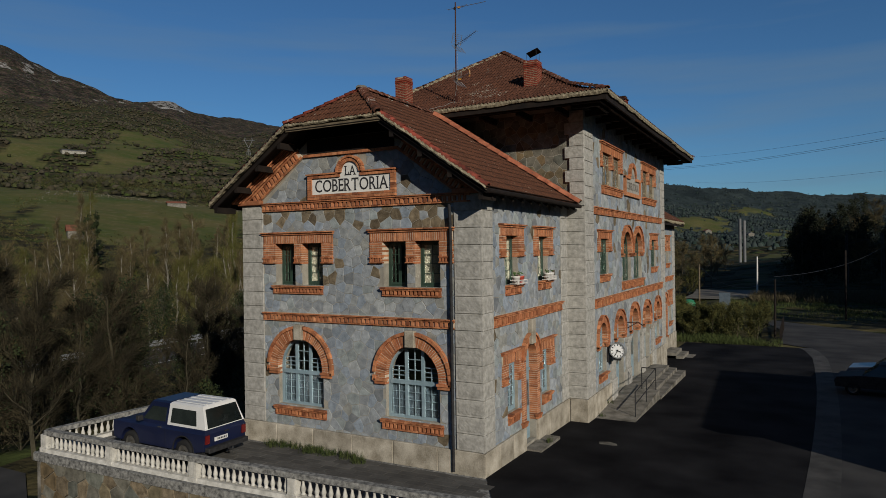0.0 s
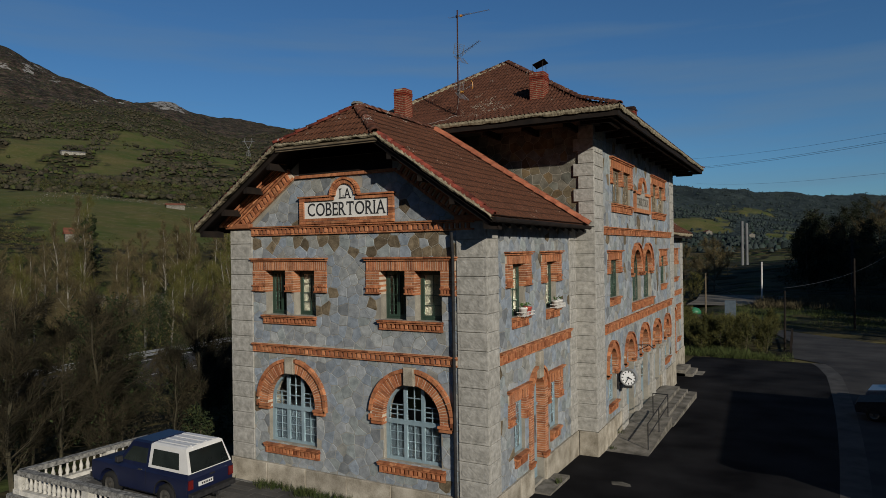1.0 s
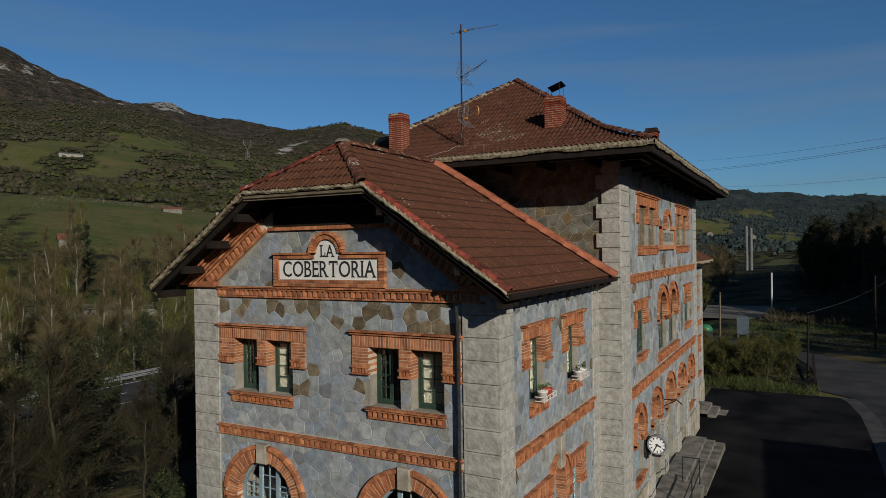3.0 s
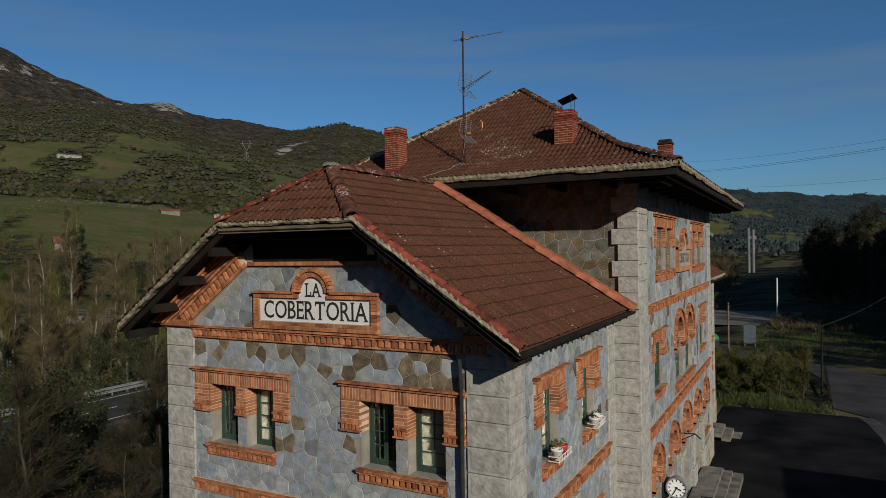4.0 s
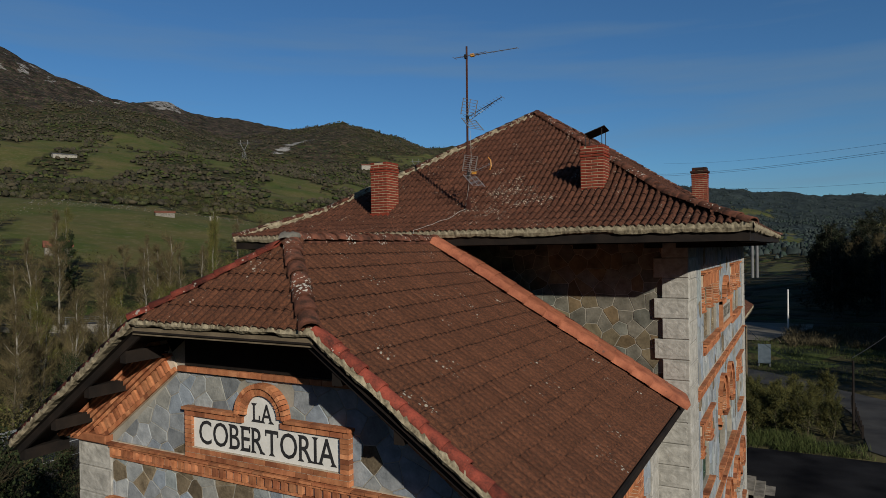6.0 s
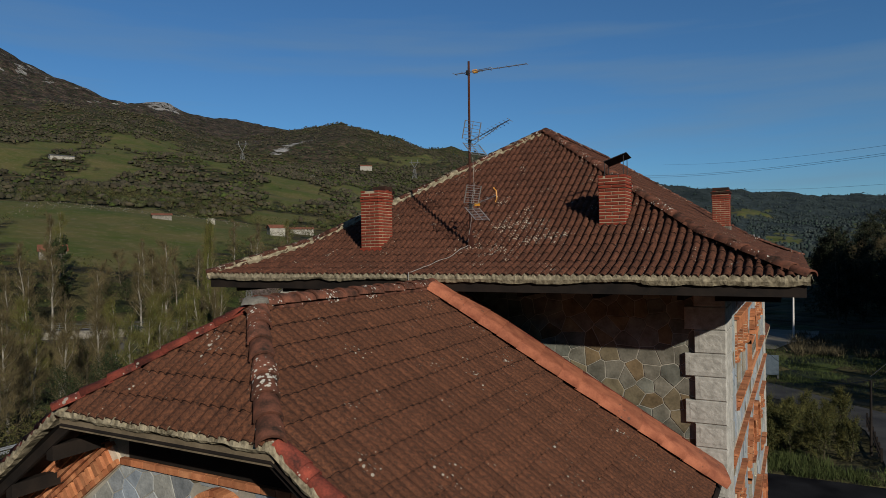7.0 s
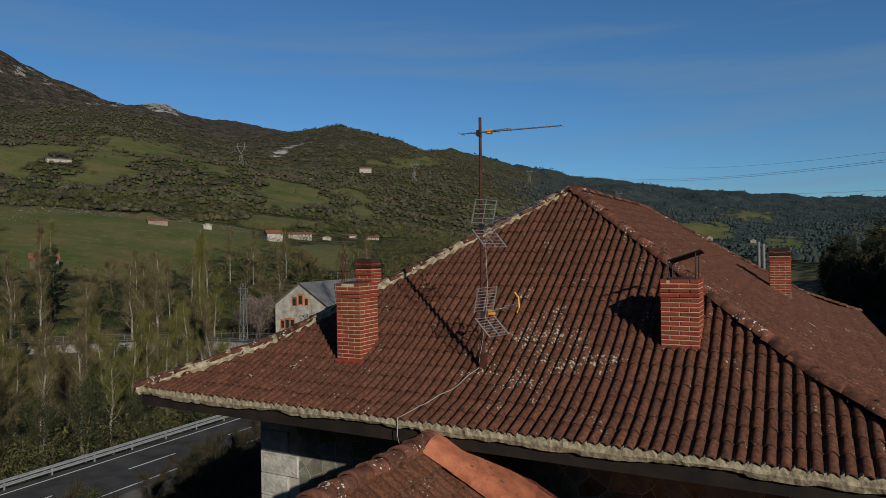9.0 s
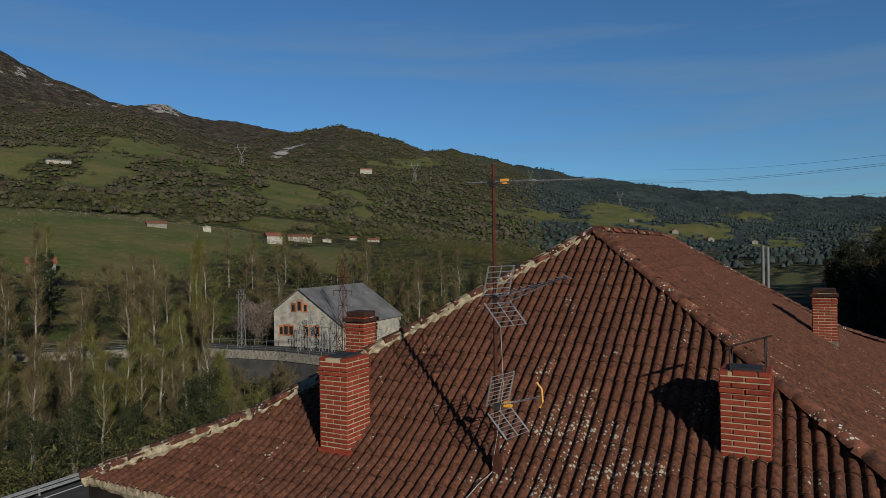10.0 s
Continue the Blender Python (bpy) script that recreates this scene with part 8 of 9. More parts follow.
def tree_meshes(seed, h, spread, up, limbs, twigs, twig_len, leaves, leaf_size, lean=0.05, clear=0.25, pale=False):
    """Trunk with limbs as tapered tubes; a crown of thin twigs and small leaves that follow the limbs."""
    rnd = random.Random(seed)
    rs = np.random.RandomState(seed)
    tr = Mesh()
    r0 = 0.011 * h + 0.03
    pts, p = [], Vector((0, 0, -0.4))
    drift = Vector((rnd.uniform(-lean, lean), rnd.uniform(-lean, lean), 0))
    n = 7
    for i in range(n + 1):
        pts.append(p.copy())
        p = p + Vector((drift.x * h / n + rnd.uniform(-0.02, 0.02) * h, drift.y * h / n + rnd.uniform(-0.02, 0.02) * h, (h + 0.4) / n))
    tr.tube(pts, r0, r0 * 0.15, 6)
    axes = [(pts[i], pts[i + 1]) for i in range(n) if i / n > clear]
    for k in range(limbs):
        s = clear + (1 - clear) * (k + rnd.random()) / limbs * 0.92
        j = min(int(s * n), n - 1)
        b = pts[j].lerp(pts[j + 1], s * n - j)
        a = rnd.uniform(0, 6.283)
        L = spread * h * (1.1 - 0.75 * s) * rnd.uniform(0.7, 1.25)
        d = Vector((math.cos(a), math.sin(a), up * rnd.uniform(0.7, 1.3))).normalized()
        q = [b]
        for i in range(3):
            d = (d + Vector((rnd.uniform(-0.22, 0.22), rnd.uniform(-0.22, 0.22), rnd.uniform(-0.05, 0.22)))).normalized()
            q.append(q[-1] + d * L / 3)
        rr = r0 * (1 - s) * 0.34 + 0.010
        tr.tube(q, rr, rr * 0.2, 3, cap=False)
        axes += [(q[0], q[1]), (q[1], q[2]), (q[2], q[3]), (q[1], q[3])]
        for _ in range(1):
            i = rnd.choice((1, 2))
            d2 = (d + Vector((rnd.uniform(-0.9, 0.9), rnd.uniform(-0.9, 0.9), rnd.uniform(-0.2, 0.7)))).normalized()
            e = q[i] + d2 * L * 0.42
            tr.tube([q[i], (q[i] + e) / 2 + Vector((0, 0, 0.03 * L)), e], rr * 0.5, rr * 0.12, 3, cap=False)
            axes += [(q[i], e), ((q[i] + e) / 2, e)]
    A = np.array([[tuple(a), tuple(b)] for a, b in axes])

    def scatter(count, jitter):
        i = rs.randint(0, len(A), count)
        t = np.sqrt(rs.uniform(0, 1, count))[:, None]
        base = A[i, 0] * (1 - t) + A[i, 1] * t
        d = A[i, 1] - A[i, 0]
        d = d / np.maximum(np.linalg.norm(d, axis=1, keepdims=True), 1e-6)
        return base + rs.normal(0, jitter, (count, 3)), d

    tw = None
    if twigs:
        b, d = scatter(twigs, 0.012 * h)
        d = d + rs.normal(0, 0.55, (twigs, 3)) + np.array([0, 0, 0.25 * up])
        d /= np.linalg.norm(d, axis=1, keepdims=True)
        L = twig_len * rs.uniform(0.5, 1.3, (twigs, 1))
        w = np.cross(d, rs.normal(0, 1, (twigs, 3)))
        w = w / np.linalg.norm(w, axis=1, keepdims=True) * 0.0075 * (1 + h / 12)
        tw = np.stack([b - w, b + w, b + d * L], 1).reshape(-1, 3)
    lf = None
    if leaves:
        b, d = scatter(leaves, 0.05 * h * spread * 2)
        u = rs.normal(0, 1, (leaves, 3))
        u /= np.linalg.norm(u, axis=1, keepdims=True)
        v = np.cross(u, rs.normal(0, 1, (leaves, 3)))
        v /= np.linalg.norm(v, axis=1, keepdims=True)
        s = leaf_size * rs.uniform(0.5, 1.4, (leaves, 1))
        lf = np.stack([b - u * s, b + v * s * 0.6, b + u * s, b - v * s * 0.6], 1).reshape(-1, 3)
    return tr, tw, lf


def make_tree(name, label, group, seed, bark, twig_mat, leaf_mat, **kw):
    tr, tw, lf = tree_meshes(seed, **kw)
    t = thing(name, label, "tree", group)
    part("trunk", tr, bark, t)
    if tw is not None:
        part("crown", big_mesh("crown", tw, np.arange(len(tw)).reshape(-1, 3), twig_mat), None, t)
    if lf is not None:
        part("foliage", big_mesh("foliage", lf, np.arange(len(lf)).reshape(-1, 4), leaf_mat), None, t)
    return t


POPLARS = [make_tree("poplar", "tall slender bare poplar with a pale trunk", "poplars in the valley", 100 + i, BARK_PALE, TWIG_GREEN if i % 2 else TWIG, LEAF_FRESH,
                     h=15, spread=0.20, up=1.6, limbs=20, twigs=2300, twig_len=1.1, leaves=260 if i % 2 else 60, leaf_size=0.09, clear=0.28) for i in range(3)]
BARES = [make_tree("bare_tree", "leafless brown tree with spreading limbs", "bare trees on the bank", 200 + i, BARK, TWIG, LEAF_FRESH,
                   h=9, spread=0.42, up=0.75, limbs=17, twigs=2500, twig_len=1.05, leaves=120, leaf_size=0.07, clear=0.16, lean=0.09) for i in range(4)]
BANK_BARES = [make_tree("bare_tree", "leafless brown tree on the bank, darkened for shade", "bare trees on the bank", 220 + i, BARK_DARK, BANK_TWIG, LEAF_DARK,
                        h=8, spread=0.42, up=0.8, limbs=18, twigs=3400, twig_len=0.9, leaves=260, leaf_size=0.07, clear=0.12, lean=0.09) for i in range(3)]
BANK_SHRUBS = [make_tree("shrub", "tangled leafless shrub, darkened for shade", "shrubs on the bank", 320 + i, BARK_DARK, BANK_TWIG, LEAF_DARK,
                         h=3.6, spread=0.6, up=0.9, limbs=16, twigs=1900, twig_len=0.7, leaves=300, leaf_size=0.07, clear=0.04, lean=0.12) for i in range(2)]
SHRUBS = [make_tree("shrub", "tangled brown leafless shrub", "shrubs on the bank", 300 + i, BARK, TWIG if i % 2 else TWIG_GREEN, LEAF_DARK,
                    h=3.6, spread=0.6, up=0.9, limbs=16, twigs=1300, twig_len=0.75, leaves=250, leaf_size=0.08, clear=0.04, lean=0.12) for i in range(3)]
EVERGREENS = [make_tree("evergreen", "dark leafy evergreen tree", "evergreens in the valley", 400 + i, BARK, TWIG, LEAF_DARK,
                        h=7, spread=0.42, up=0.7, limbs=20, twigs=900, twig_len=0.6, leaves=5600, leaf_size=0.075, clear=0.08) for i in range(3)]
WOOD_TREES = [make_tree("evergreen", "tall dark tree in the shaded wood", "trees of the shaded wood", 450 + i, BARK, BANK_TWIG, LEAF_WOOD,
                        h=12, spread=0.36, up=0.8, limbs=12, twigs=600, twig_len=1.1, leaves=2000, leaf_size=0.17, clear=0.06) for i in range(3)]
BUSHES = [make_tree("bush", "dense dark green bush", "green bushes", 500 + i, BARK, TWIG_GREEN, LEAF_DARK,
                    h=2.6, spread=0.62, up=0.6, limbs=14, twigs=300, twig_len=0.4, leaves=2000, leaf_size=0.065, clear=0.03) for i in range(2)]
BLOSSOMS = [make_tree("blossoming_tree", "fruit tree in pale pink blossom", "blossoming trees", 600, BARK, TWIG, BLOSSOM,
                      h=8, spread=0.5, up=0.6, limbs=16, twigs=1100, twig_len=0.6, leaves=3000, leaf_size=0.075, clear=0.5)]
IVY = [make_tree("ivy_tree", "dead trunks wrapped in dark ivy", "ivy-clad trees", 700, BARK, TWIG, LEAF_DARK,
                 h=11, spread=0.14, up=1.2, limbs=10, twigs=100, twig_len=0.6, leaves=3000, leaf_size=0.15, clear=0.05)]
prng = random.Random(5)
used = {}


def plant(kind, x, y, k=1.0, z=None):
    src = kind[prng.randrange(len(kind))]
    z = float(land(np.array(x), np.array(y))) if z is None else z
    m = pose(x, y, z, 0, 0, prng.uniform(0, 360)) @ Matrix.Diagonal((k * prng.uniform(0.9, 1.1), k * prng.uniform(0.9, 1.1), k, 1))
    if src.name not in used:
        used[src.name] = True
        src.matrix_basis = m
    else:
        ob = copy_thing(src, Matrix())
        ob.matrix_basis = m


def clear_of(x, y):
    """Free ground: not on a road, the bridge, the shed or in the gap through which the shed is seen."""
    if abs(x - lower_x(y)) < 6.5 or (-17.5 < x and y < 36 and x < 24) or (x < -16 and x > -20 and y < 4) or (x > -28 and y < -2):
        return False
    if -100 < x < -68 and 96 < y < 128:
        return False
    for (xa, ya), (xb, yb) in zip(bl, bl[1:]):
        d = Vector((xb - xa, yb - ya))
        t = max(0, min(1, ((x - xa) * d.x + (y - ya) * d.y) / d.length_squared))
        if math.hypot(x - xa - d.x * t, y - ya - d.y * t) < 6.0:
            return False
    return True


def shed_gap(x, y):
    az = math.degrees(math.atan2(x + 0.3, y + 1.8))
    return -46.5 < az < -34 and 40 < math.hypot(x, y) < 150


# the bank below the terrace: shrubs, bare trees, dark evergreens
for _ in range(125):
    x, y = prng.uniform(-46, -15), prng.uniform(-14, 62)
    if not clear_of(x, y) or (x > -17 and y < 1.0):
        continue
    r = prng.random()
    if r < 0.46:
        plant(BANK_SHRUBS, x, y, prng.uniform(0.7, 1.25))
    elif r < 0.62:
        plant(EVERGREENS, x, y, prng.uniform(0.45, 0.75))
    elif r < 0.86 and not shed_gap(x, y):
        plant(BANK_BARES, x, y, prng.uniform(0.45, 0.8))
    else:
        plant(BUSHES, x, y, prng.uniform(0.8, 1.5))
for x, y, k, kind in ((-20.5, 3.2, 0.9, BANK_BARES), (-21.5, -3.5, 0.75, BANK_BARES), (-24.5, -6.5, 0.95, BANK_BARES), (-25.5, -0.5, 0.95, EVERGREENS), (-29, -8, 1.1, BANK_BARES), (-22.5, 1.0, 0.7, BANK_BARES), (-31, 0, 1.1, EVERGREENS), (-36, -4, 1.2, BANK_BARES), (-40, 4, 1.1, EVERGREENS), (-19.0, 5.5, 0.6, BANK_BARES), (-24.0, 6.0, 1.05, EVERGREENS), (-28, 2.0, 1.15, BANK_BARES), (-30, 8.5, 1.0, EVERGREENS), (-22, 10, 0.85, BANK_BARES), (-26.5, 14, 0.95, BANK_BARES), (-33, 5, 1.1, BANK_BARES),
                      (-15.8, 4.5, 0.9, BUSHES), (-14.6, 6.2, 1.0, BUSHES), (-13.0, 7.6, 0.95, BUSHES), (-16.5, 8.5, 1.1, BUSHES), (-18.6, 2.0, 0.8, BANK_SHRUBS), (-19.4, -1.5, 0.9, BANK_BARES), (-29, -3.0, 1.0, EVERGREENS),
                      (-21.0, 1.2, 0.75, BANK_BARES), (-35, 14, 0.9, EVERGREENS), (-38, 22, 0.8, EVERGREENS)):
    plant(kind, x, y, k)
# the wood beyond the lower road
for _ in range(285):
    x, y = prng.uniform(-150, -60), prng.uniform(-25, 170)
    if not clear_of(x, y):
        continue
    r = prng.random()
    if shed_gap(x, y):
        if r < 0.45:
            plant(SHRUBS, x, y, prng.uniform(0.7, 1.2))
        continue
    if r < 0.42:
        plant(POPLARS, x, y, prng.uniform(0.7, 1.15))
    elif r < 0.70:
        plant(BARES, x, y, prng.uniform(0.8, 1.3))
    elif r < 0.80:
        plant(SHRUBS, x, y, prng.uniform(0.9, 1.6))
    else:
        plant(EVERGREENS, x, y, prng.uniform(0.7, 1.2))
for x, y, k, kind in ((-72, 52, 1.0, EVERGREENS), (-68, 47, 0.8, EVERGREENS), (-101, 104, 1.65, BLOSSOMS), (-106, 107, 1.55, BLOSSOMS), (-98, 111, 1.6, BLOSSOMS), (-94, 128, 1.1, BLOSSOMS), (-112, 110, 1.0, BLOSSOMS), (-152, 88, 1.35, IVY), (-149, 88.5, 1.5, IVY), (-155, 90, 1.2, IVY), (-158, 90, 1.1, BARES), (-162, 92, 1.1, BARES), (-160, 94, 1.2, POPLARS), (-164, 94, 1.1, POPLARS), (-68, 122, 0.7, BLOSSOMS), (-125, 66, 1.0, IVY), (-121, 62, 0.9, IVY), (-128, 68, 1.1, POPLARS),
                      (-77, 57, 1.1, POPLARS), (-80, 66, 1.15, POPLARS), (-84, 74, 1.1, POPLARS), (-66, 62, 0.5, BARES), (-72, 40, 1.05, POPLARS), (-70, 33, 1.0, POPLARS), (-76, 28, 1.1, POPLARS)):
    plant(kind, x, y, k)
# hedge, verge and the wooded slope on the right
HEDGE = [make_tree("hedge_bush", "dense olive green hedge bush of fine twigs", "hedge bushes by the yard", 520 + i, BARK, TWIG_GREEN, LEAF_HEDGE,
                   h=2.5, spread=0.55, up=1.1, limbs=14, twigs=900, twig_len=0.6, leaves=1500, leaf_size=0.06, clear=0.02) for i in range(2)]
for i in range(36):
    y = prng.uniform(41.4, 54)
    plant(HEDGE, prng.uniform(-4.5, 4.9), y, prng.uniform(0.75, 1.05))
for i in range(34):
    plant(SHRUBS, prng.uniform(-26, -9), prng.uniform(80, 128), prng.uniform(0.7, 1.4))
for i in range(22):
    plant(BARES, prng.uniform(-34, -10), prng.uniform(95, 185), prng.uniform(0.8, 1.3))
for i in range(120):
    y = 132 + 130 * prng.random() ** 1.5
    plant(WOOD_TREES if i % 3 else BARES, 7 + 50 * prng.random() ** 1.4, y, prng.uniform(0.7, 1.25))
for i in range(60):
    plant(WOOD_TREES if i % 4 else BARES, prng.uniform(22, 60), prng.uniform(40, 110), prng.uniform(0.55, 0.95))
# shrubs below the bridge
for i in range(46):
    t = prng.uniform(0, 1)
    plant(SHRUBS if i % 3 else BARES, -150 + 82 * t + prng.uniform(-3, 3), 60 + 30 * min(t * 1.7, 1) - prng.uniform(1, 6), prng.uniform(0.7, 1.05) if i % 3 else prng.uniform(0.45, 0.7))

# single trees that stand out beyond the lower road, and the leafless bushes beside the building
COLUMN = [make_tree("poplar", "tall narrow poplar in fresh green leaf", "poplars in the valley", 130, BARK_PALE, TWIG_GREEN, LEAF_FRESH,
                    h=29, spread=0.085, up=3.2, limbs=34, twigs=4200, twig_len=1.5, leaves=2600, leaf_size=0.12, clear=0.24, lean=0.01)]
WILLOW = [make_tree("willow", "upright willow in fresh green leaf", "willows in the valley", 140 + i, BARK, TWIG_GREEN, LEAF_FRESH,
                    h=10, spread=0.30, up=2.0, limbs=26, twigs=3200, twig_len=1.1, leaves=1300, leaf_size=0.09, clear=0.04) for i in range(2)]
for x, y, k, kind in ((-91.5, 79.7, 1.0, COLUMN), (-78.7, 72.9, 1.05, WILLOW), (-82, 75.5, 0.85, WILLOW), (-128, 84, 0.8, WILLOW),
                      (-110, 84.8, 1.65, POPLARS), (-114, 86.2, 1.5, POPLARS), (-124, 90, 1.3, POPLARS), (-88.9, 71.5, 1.05, POPLARS), (-119, 76, 1.25, POPLARS), (-137, 78, 1.2, POPLARS), (-144, 76, 1.15, POPLARS),
                      (-85, 60, 1.55, EVERGREENS), (-88, 63.5, 1.35, EVERGREENS), (-80, 55, 1.2, EVERGREENS), (-93, 60, 1.2, EVERGREENS),
                      (-32, 28.6, 0.95, BANK_BARES), (-31.3, 25.8, 0.95, BANK_BARES), (-35.3, 33.4, 0.95, BANK_BARES), (-27, 23.4, 0.85, BANK_BARES), (-37, 30, 0.85, BANK_BARES), (-29, 29, 0.9, BANK_BARES), (-33, 23.5, 0.8, BANK_BARES)):
    plant(kind, x, y, k)

# far woods: many small crowns, each a spray of leaf and twig clumps
FAR_TWIG = mat("far_bare_wood", (0.022, 0.019, 0.013), (0.060, 0.053, 0.035), 0.05, 1.0, bump=0, vary=0.12, bscale=0.6,
               hue=[(0.0, (1, 1, 1)), (0.28, (1.14, 1.08, 1.00)), (0.52, (0.82, 0.86, 0.76)), (0.72, (0.92, 1.12, 0.76)), (0.88, (0.70, 0.76, 0.62))])
FAR_GREEN = mat("far_green_wood", (0.018, 0.023, 0.008), (0.054, 0.061, 0.021), 0.05, 1.0, bump=0, vary=0.14, bscale=0.6,
                hue=[(0.0, (1, 1, 1)), (0.28, (1.14, 1.08, 1.00)), (0.52, (0.82, 0.86, 0.76)), (0.72, (0.92, 1.12, 0.76)), (0.88, (0.70, 0.76, 0.62))])
# bluish crowns: distance haze and shade are put into this colour
FAR_DARK = mat("far_hazy_wood", (0.012, 0.019, 0.019), (0.036, 0.048, 0.045), 0.05, 1.0, bump=0, vary=0.14, bscale=0.4,
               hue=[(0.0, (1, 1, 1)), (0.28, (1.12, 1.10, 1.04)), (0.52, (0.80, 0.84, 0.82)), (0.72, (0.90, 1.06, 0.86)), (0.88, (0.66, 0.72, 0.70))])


UNDERWOOD = mat("valley_underwood", (0.026, 0.022, 0.009), (0.102, 0.088, 0.036), 0.11, 1.0, bump=0, vary=0.25, bscale=0.6,
                hue=[(0.0, (1, 1, 1)), (0.4, (0.86, 1.05, 0.72)), (0.75, (0.62, 0.66, 0.58))])


def far_woods(name, count, r0, r1, a0, a1, tris, size, seed, material, label, thin=1.0, leaf=0.1, rings=0):
    rs = np.random.RandomState(seed)
    az = np.radians(rs.uniform(a0, a1, count * 4))
    r = np.sqrt(rs.uniform(r0 ** 2, r1 ** 2, count * 4))
    x, y = r * np.sin(az), r * np.cos(az)
    ok = ((meadow(x, y) < rs.uniform(0.02, 0.35, len(x))) | (rs.uniform(0, 1, len(x)) < 0.012)) & (crag(x, y) < 0.3) & (heath(x, y) < rs.uniform(0.0, 1.0, len(x)))
    dens = 0.6 + 0.6 * waves(x, y, 170, seed + 3, 4)
    ok &= rs.uniform(0, 1, len(x)) < np.clip(dens, 0.08, 1) * thin
    keep = [i for i in np.nonzero(ok)[0] if clear_of(x[i], y[i]) and not (r[i] < 200 and shed_gap(x[i], y[i])) and not (-13 < x[i] < 24 and y[i] < 128) and min(math.hypot(x[i] - a, y[i] - b) for a, b in HOUSE_AT) > 13][:count]
    x, y, n = x[keep], y[keep], len(keep)
    z = land(x, y)
    h = size * rs.uniform(0.55, 1.35, n)
    def inside(k, grow=1.0):
        p = rs.normal(0, 1, (n, k, 3))
        p /= np.linalg.norm(p, axis=2, keepdims=True)
        p *= rs.uniform(0.3, 1, (n, k, 1)) ** 0.5 * grow
        return np.stack([x, y, z + h * 0.52], 1)[:, None] + p * np.stack([h * 0.42, h * 0.42, h * 0.48], 1)[:, None]

    c = inside(tris)
    d1, d2 = rs.normal(0, 1, (n, tris, 3)), rs.normal(0, 1, (n, tris, 3))
    d1[..., 2] = d1[..., 2] * 0.8 + 0.5
    s = (h * leaf)[:, None, None]
    v = np.stack([c - d1 * s * 0.6, c + d2 * s * 0.4, c + d1 * s * 0.8], 2).reshape(-1, 3)
    faces = np.arange(len(v)).reshape(-1, 3)
    if rings:
        sides = 5 + rings
        lat = np.linspace(-0.55, 1.05, rings)
        a = np.arange(sides) * 2 * np.pi / sides
        ring = np.stack([np.cos(lat)[:, None] * np.cos(a), np.cos(lat)[:, None] * np.sin(a), np.sin(lat)[:, None] + 0 * a], -1).reshape(-1, 3)
        ball = np.concatenate([ring, [(0.0, 0.0, 1.0)]])
        shape = ball[None] * rs.uniform(0.62, 1.22, (n, len(ball), 1)) + rs.normal(0, 0.05, (n, len(ball), 3))
        wide = (h * rs.uniform(0.40, 0.72, n))[:, None]
        crown = np.stack([x[:, None] + shape[..., 0] * wide, y[:, None] + shape[..., 1] * wide, (z + h * 0.36)[:, None] + shape[..., 2] * (h * rs.uniform(0.30, 0.46, n))[:, None]], -1)
        tri = []
        for j in range(rings - 1):
            for q in range(sides):
                a0, a1 = j * sides + q, j * sides + (q + 1) % sides
                tri += [(a0, a1, a1 + sides), (a0, a1 + sides, a0 + sides)]
        tri += [((rings - 1) * sides + q, (rings - 1) * sides + (q + 1) % sides, rings * sides) for q in range(sides)]
        faces = np.concatenate([faces, (np.array(tri)[None] + (np.arange(n) * len(ball))[:, None, None]).reshape(-1, 3) + len(v)])
        v = np.concatenate([v, crown.reshape(-1, 3)])
    me = big_mesh(name, v, faces, material)
    tagged(part(name, me, None), label, "woods", kind="stuff")


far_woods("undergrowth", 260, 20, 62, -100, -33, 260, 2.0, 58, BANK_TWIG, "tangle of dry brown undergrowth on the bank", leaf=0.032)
far_woods("undergrowth", 1250, 66, 185, -76, -22, 120, 3.6, 59, UNDERWOOD, "dense olive brown undergrowth of the valley wood", leaf=0.045)
far_woods("undergrowth", 420, 66, 185, -76, -22, 120, 3.2, 60, FAR_GREEN, "green undergrowth of the valley wood", leaf=0.045)
far_woods("bare_woods", 1400, 150, 460, -70, -8, 100, 5.5, 61, UNDERWOOD, "leafless brown woods on the valley sides", leaf=0.055)
far_woods("green_woods", 900, 150, 460, -70, -8, 110, 4.2, 62, FAR_GREEN, "green scrub on the valley sides", 0.8, 0.055)
far_woods("bare_woods", 7500, 385, 1100, -70, -20, 3, 3.7, 63, FAR_TWIG, "leafless brown woods on the slopes", 0.8, 0.14, 3)
far_woods("green_woods", 4500, 385, 1100, -70, -20, 3, 3.0, 64, FAR_GREEN, "green woods on the slopes", 0.9, 0.14, 3)
far_woods("bare_woods", 7500, 1100, 2300, -68, -20, 2, 4.6, 65, FAR_TWIG, "leafless brown woods high on the slopes", 0.85, 0.12, 2)
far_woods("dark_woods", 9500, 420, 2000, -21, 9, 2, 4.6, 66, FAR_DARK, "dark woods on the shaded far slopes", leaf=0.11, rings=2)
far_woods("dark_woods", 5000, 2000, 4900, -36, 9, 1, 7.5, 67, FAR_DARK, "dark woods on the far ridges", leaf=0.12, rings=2)
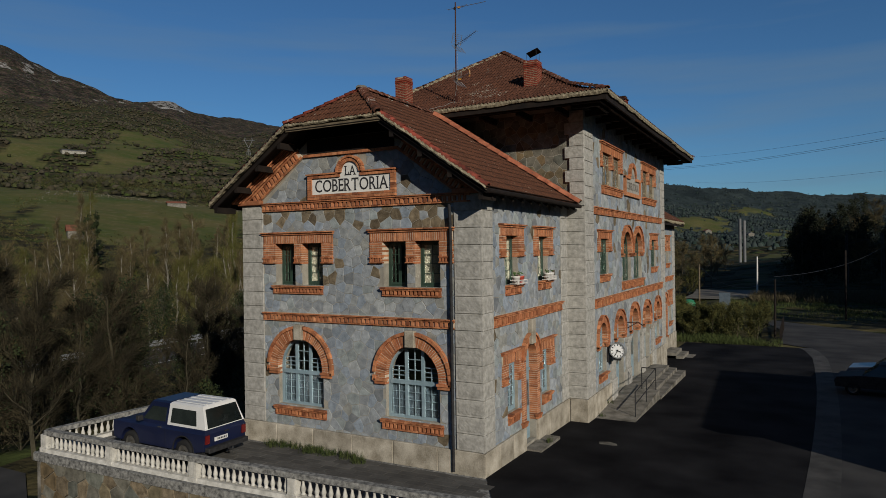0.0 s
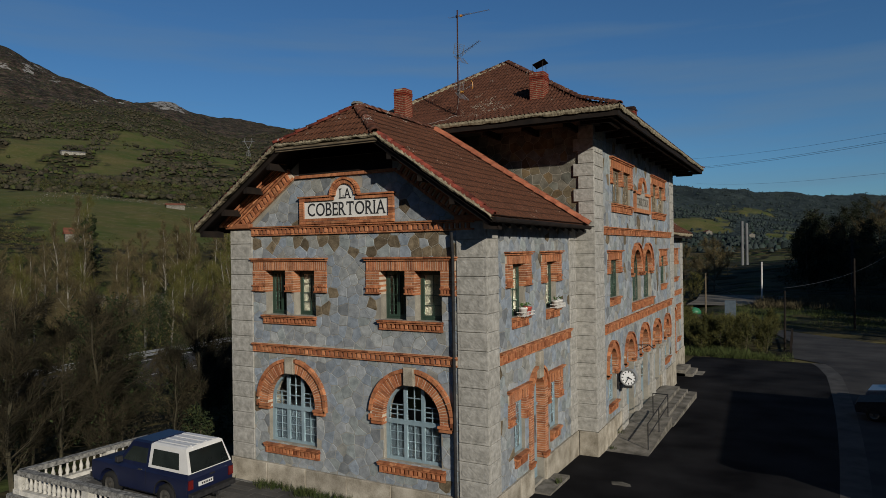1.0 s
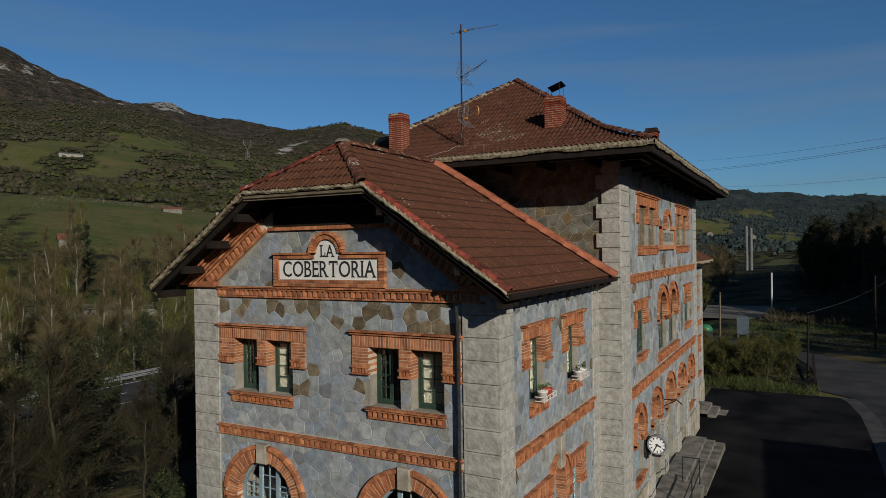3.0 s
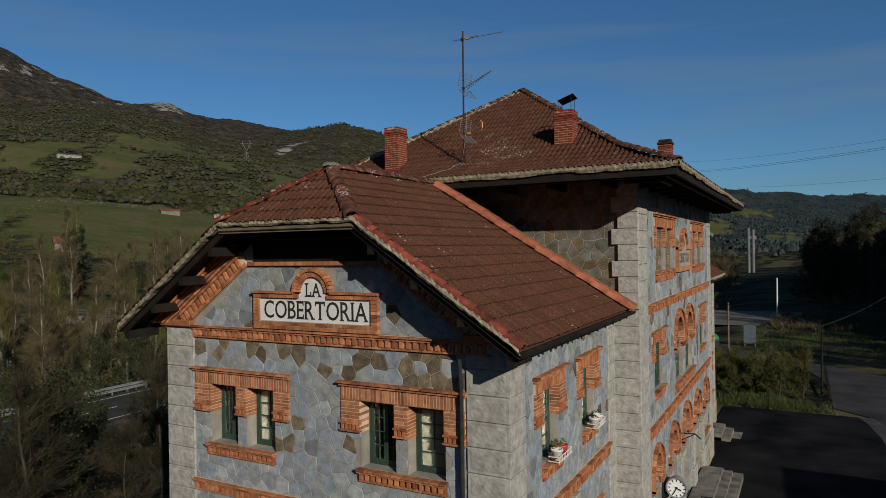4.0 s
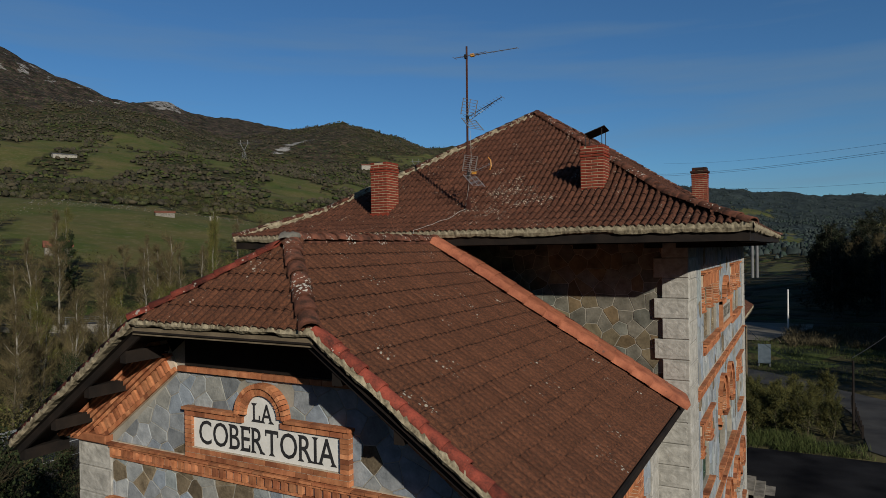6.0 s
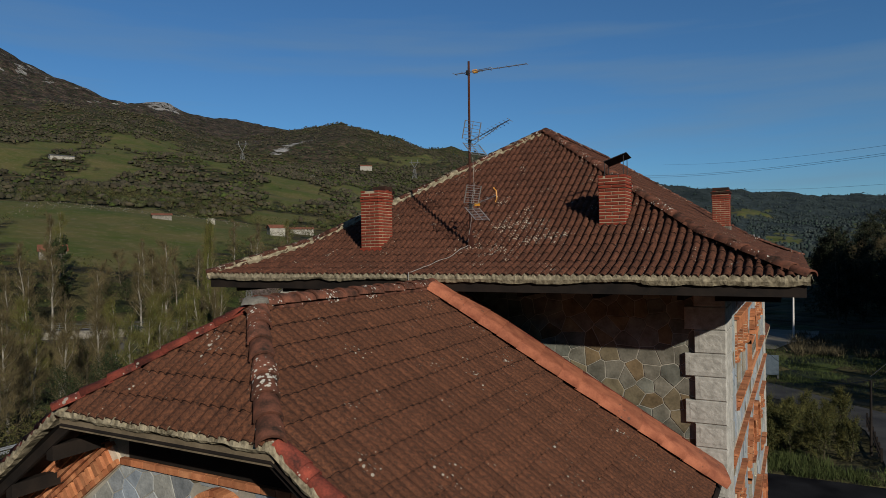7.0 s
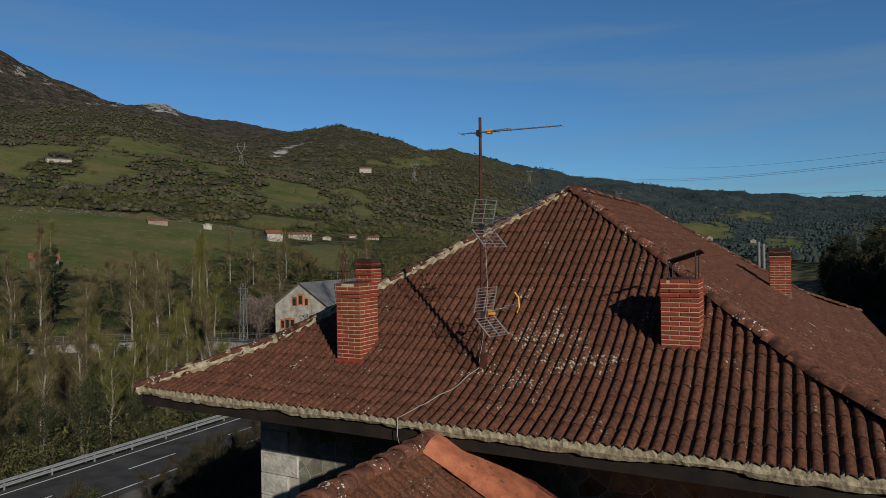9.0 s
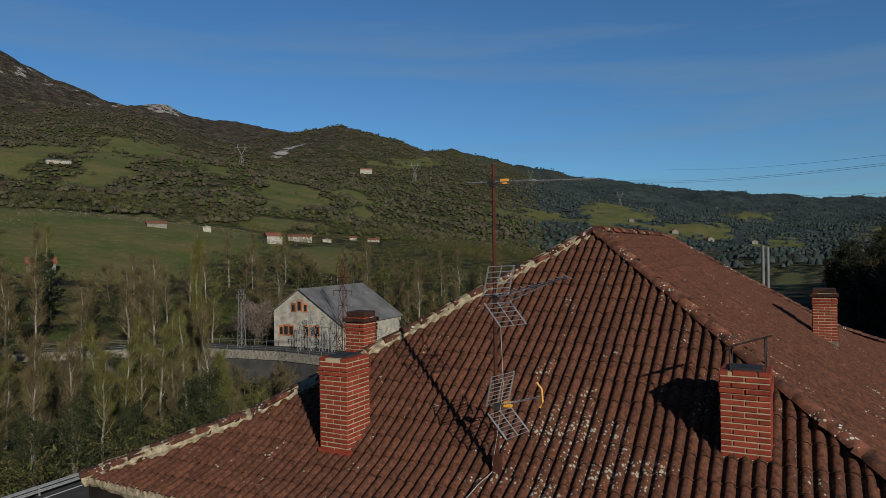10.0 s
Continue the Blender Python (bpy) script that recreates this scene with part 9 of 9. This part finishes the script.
# pale rubble along the upper edge of the great meadow
rub = np.random.RandomState(12)
ra_ = rub.uniform(-62, -45, 700)
rd_ = 376 + 2.0 * (ra_ + 53.5) - 60 * ((ra_ + 53.5) / 9.8) ** 2 + rub.normal(0, 10, 700) - 16 * rub.uniform(0, 1, 700) ** 3
rx_, ry_ = rd_ * np.sin(np.radians(ra_)), rd_ * np.cos(np.radians(ra_))
oct_v = np.array([(1, 0, 0), (0, 1, 0), (-1, 0, 0), (0, -1, 0), (0, 0, 1), (0, 0, -1)], float)
oct_f = np.array([(0, 1, 4), (1, 2, 4), (2, 3, 4), (3, 0, 4), (1, 0, 5), (2, 1, 5), (3, 2, 5), (0, 3, 5)])
rv_ = np.stack([rx_, ry_, land(rx_, ry_) + 0.1], 1)[:, None] + oct_v[None] * rub.uniform(0.5, 1.3, (700, 6, 1)) * (0.14 + 0.40 * rub.uniform(0, 1, 700) ** 3)[:, None, None]
tagged(part("rubble", big_mesh("rubble", rv_.reshape(-1, 3), (oct_f[None] + 6 * np.arange(700)[:, None, None]).reshape(-1, 3), STONE_WARM), None), "pale rubble scattered along the meadow edge", "stones", kind="stuff")
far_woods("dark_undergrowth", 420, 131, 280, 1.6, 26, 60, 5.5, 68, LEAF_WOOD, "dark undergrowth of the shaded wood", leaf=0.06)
# rough grass on the verges
rr = random.Random(9)
tufts("verge_grass", [(rr.uniform(-4, 6.3), rr.uniform(38, 41.6), yz(40) - 0.05, 0.6, 60) for _ in range(90)] + [(rr.uniform(-2, 22), rr.uniform(60, 100), yz(75) - 0.1, 1.5, 70) for _ in range(260)], 0.5, GRASS, "rough green grass on the verge")
DRY = mat("dry_grass", (0.04345, 0.03634, 0.01896), (0.1027, 0.08532, 0.04898), 1, 0.95, bump=0, vary=0.3)
tufts("dry_grass", [(rr.uniform(1.5, 24), rr.uniform(92, 116), -2.2, 0.9, 70) for _ in range(120)], 1.25, DRY, "tall dry pale grass on the waste ground")
tufts("bank_grass", [(rr.uniform(-18.5, -14.2), rr.uniform(-2.6, 4), -1.66, 0.6, 70) for _ in range(40)], 0.4, GRASS, "green grass on the bank under the wall")

# ---------------------------------------------------------------- tiles and stones, the many small pieces
for_tower = lambda p: 7.0 < p.y < 11.5 and -7.2 < p.x < -0.8
tiled_slope(tower_roof, (TX0, TY0, 0), (1, 0, 0), (0, 1, 0), lambda i: i, lambda i: tw - i, TP, for_tower)
tiled_slope(tower_roof, (TX1, TY0, 0), (0, 1, 0), (-1, 0, 0), lambda i: i, lambda i: tl_ - i, TP)
tiled_slope(tower_roof, (TX0, TY0, 0), (0, 1, 0), (1, 0, 0), lambda i: i, lambda i: tl_ - i, TP)
for_wing = lambda p: p.x < -1.4 and p.y < 5.2
tiled_slope(wing_roof, (WX1, WY0, 0), (0, 1, 0), (-1, 0, 0), wlo, wend, [(0, WZ), (WI, WRZ)], for_wing, FLAT)
tiled_slope(wing_roof, (WX0, WY0, 0), (0, 1, 0), (1, 0, 0), wlo, wend, [(0, WZ), (WI, WRZ)], None, FLAT)
hw = H1[0] - H0[0]
tiled_slope(wing_roof, (H0[0], WY0, 0), (1, 0, 0), (0, 1, 0), lambda i: i * hw / 2 / (RS - WY0), lambda i: hw - i * hw / 2 / (RS - WY0), [(0, HZ), (RS - WY0, WRZ)], None, HIP)
tiled_slope(far_roof, (0.62, 24.6, 0), (0, 1, 0), (-1, 0, 0), lambda i: 0, lambda i: 8.8 - i * 0.74, [(0, 8.26), (5.24, 11.62)])

stones(front_wall, front, [(-8.30, 0.72), (-0.86, 0.72), (-0.86, 7.95), (-8.30, 7.95)], G_WIN + U_WIN, 0.34, 1, STONE, brown=lambda u, z: 0.48 if z > 7.25 and -5.6 < u < -1.2 else 0.22 if z > 7.25 else 0.30 if 5.5 < z < 6.2 and -5.6 < u < -3.6 else 0.025)
stones(gable_wall, front, [(-8.20, 8.25), (-0.9, 8.25), (-2.75, 9.70), (-6.45, 9.70)], [(-6.2, -2.85, 8.2, 9.0, False), (-5.0, -4.05, 8.9, 9.6, False)], 0.36, 2, STONE, brown=lambda u, z: 0.02)
stones(side_wall, side, [(0.72, 0.72), (7.05, 0.72), (7.05, 8.2), (0.72, 8.2)], S_WIN + S_GND, 0.36, 3, STONE, brown=lambda u, z: 0.06)
stones(tower_wall, tower_side, [(9.02, 0.72), (23.55, 0.72), (23.55, 11.95), (9.02, 11.95)], T_TOP + T_MID + T_GND, 0.46, 4, STONE, single=0, brown=lambda u, z: 0.05)
stones(tower_front_wall, tower_front, [(-8.9, 8.3), (0.18, 8.3), (0.18, 11.95), (-8.9, 11.95)], [], 0.36, 5, STONE_WARM, joint=0.016)
stones(far_wall, far_side, [(24.7, 0.5), (31.8, 0.5), (31.8, 8.2), (24.7, 8.2)], F_WIN, 0.55, 6, STONE, single=0)

# rubble of the retaining wall below the balustrade
for k, ((xa, ya), (xb, yb)) in enumerate(zip(EDGE_LINE[:3], EDGE_LINE[1:4])):
    d = Vector((xb - xa, yb - ya, 0))
    L = d.length
    d.normalize()

    def wall_face(u, n, z, o=Vector((xa, ya, 0)), d=d):
        return (o.x + d.x * u + d.y * (0.232 + n), o.y + d.y * u - d.x * (0.232 + n), z)

    stones(ret, wall_face, [(0.02, -2.2), (L - 0.02, -2.2), (L - 0.02, -0.25), (0.02, -0.25)], [], 0.55, 30 + k, STONE_WARM, single=60, proud=0.05, joint=0.03, brown=lambda u, z: 0.3)
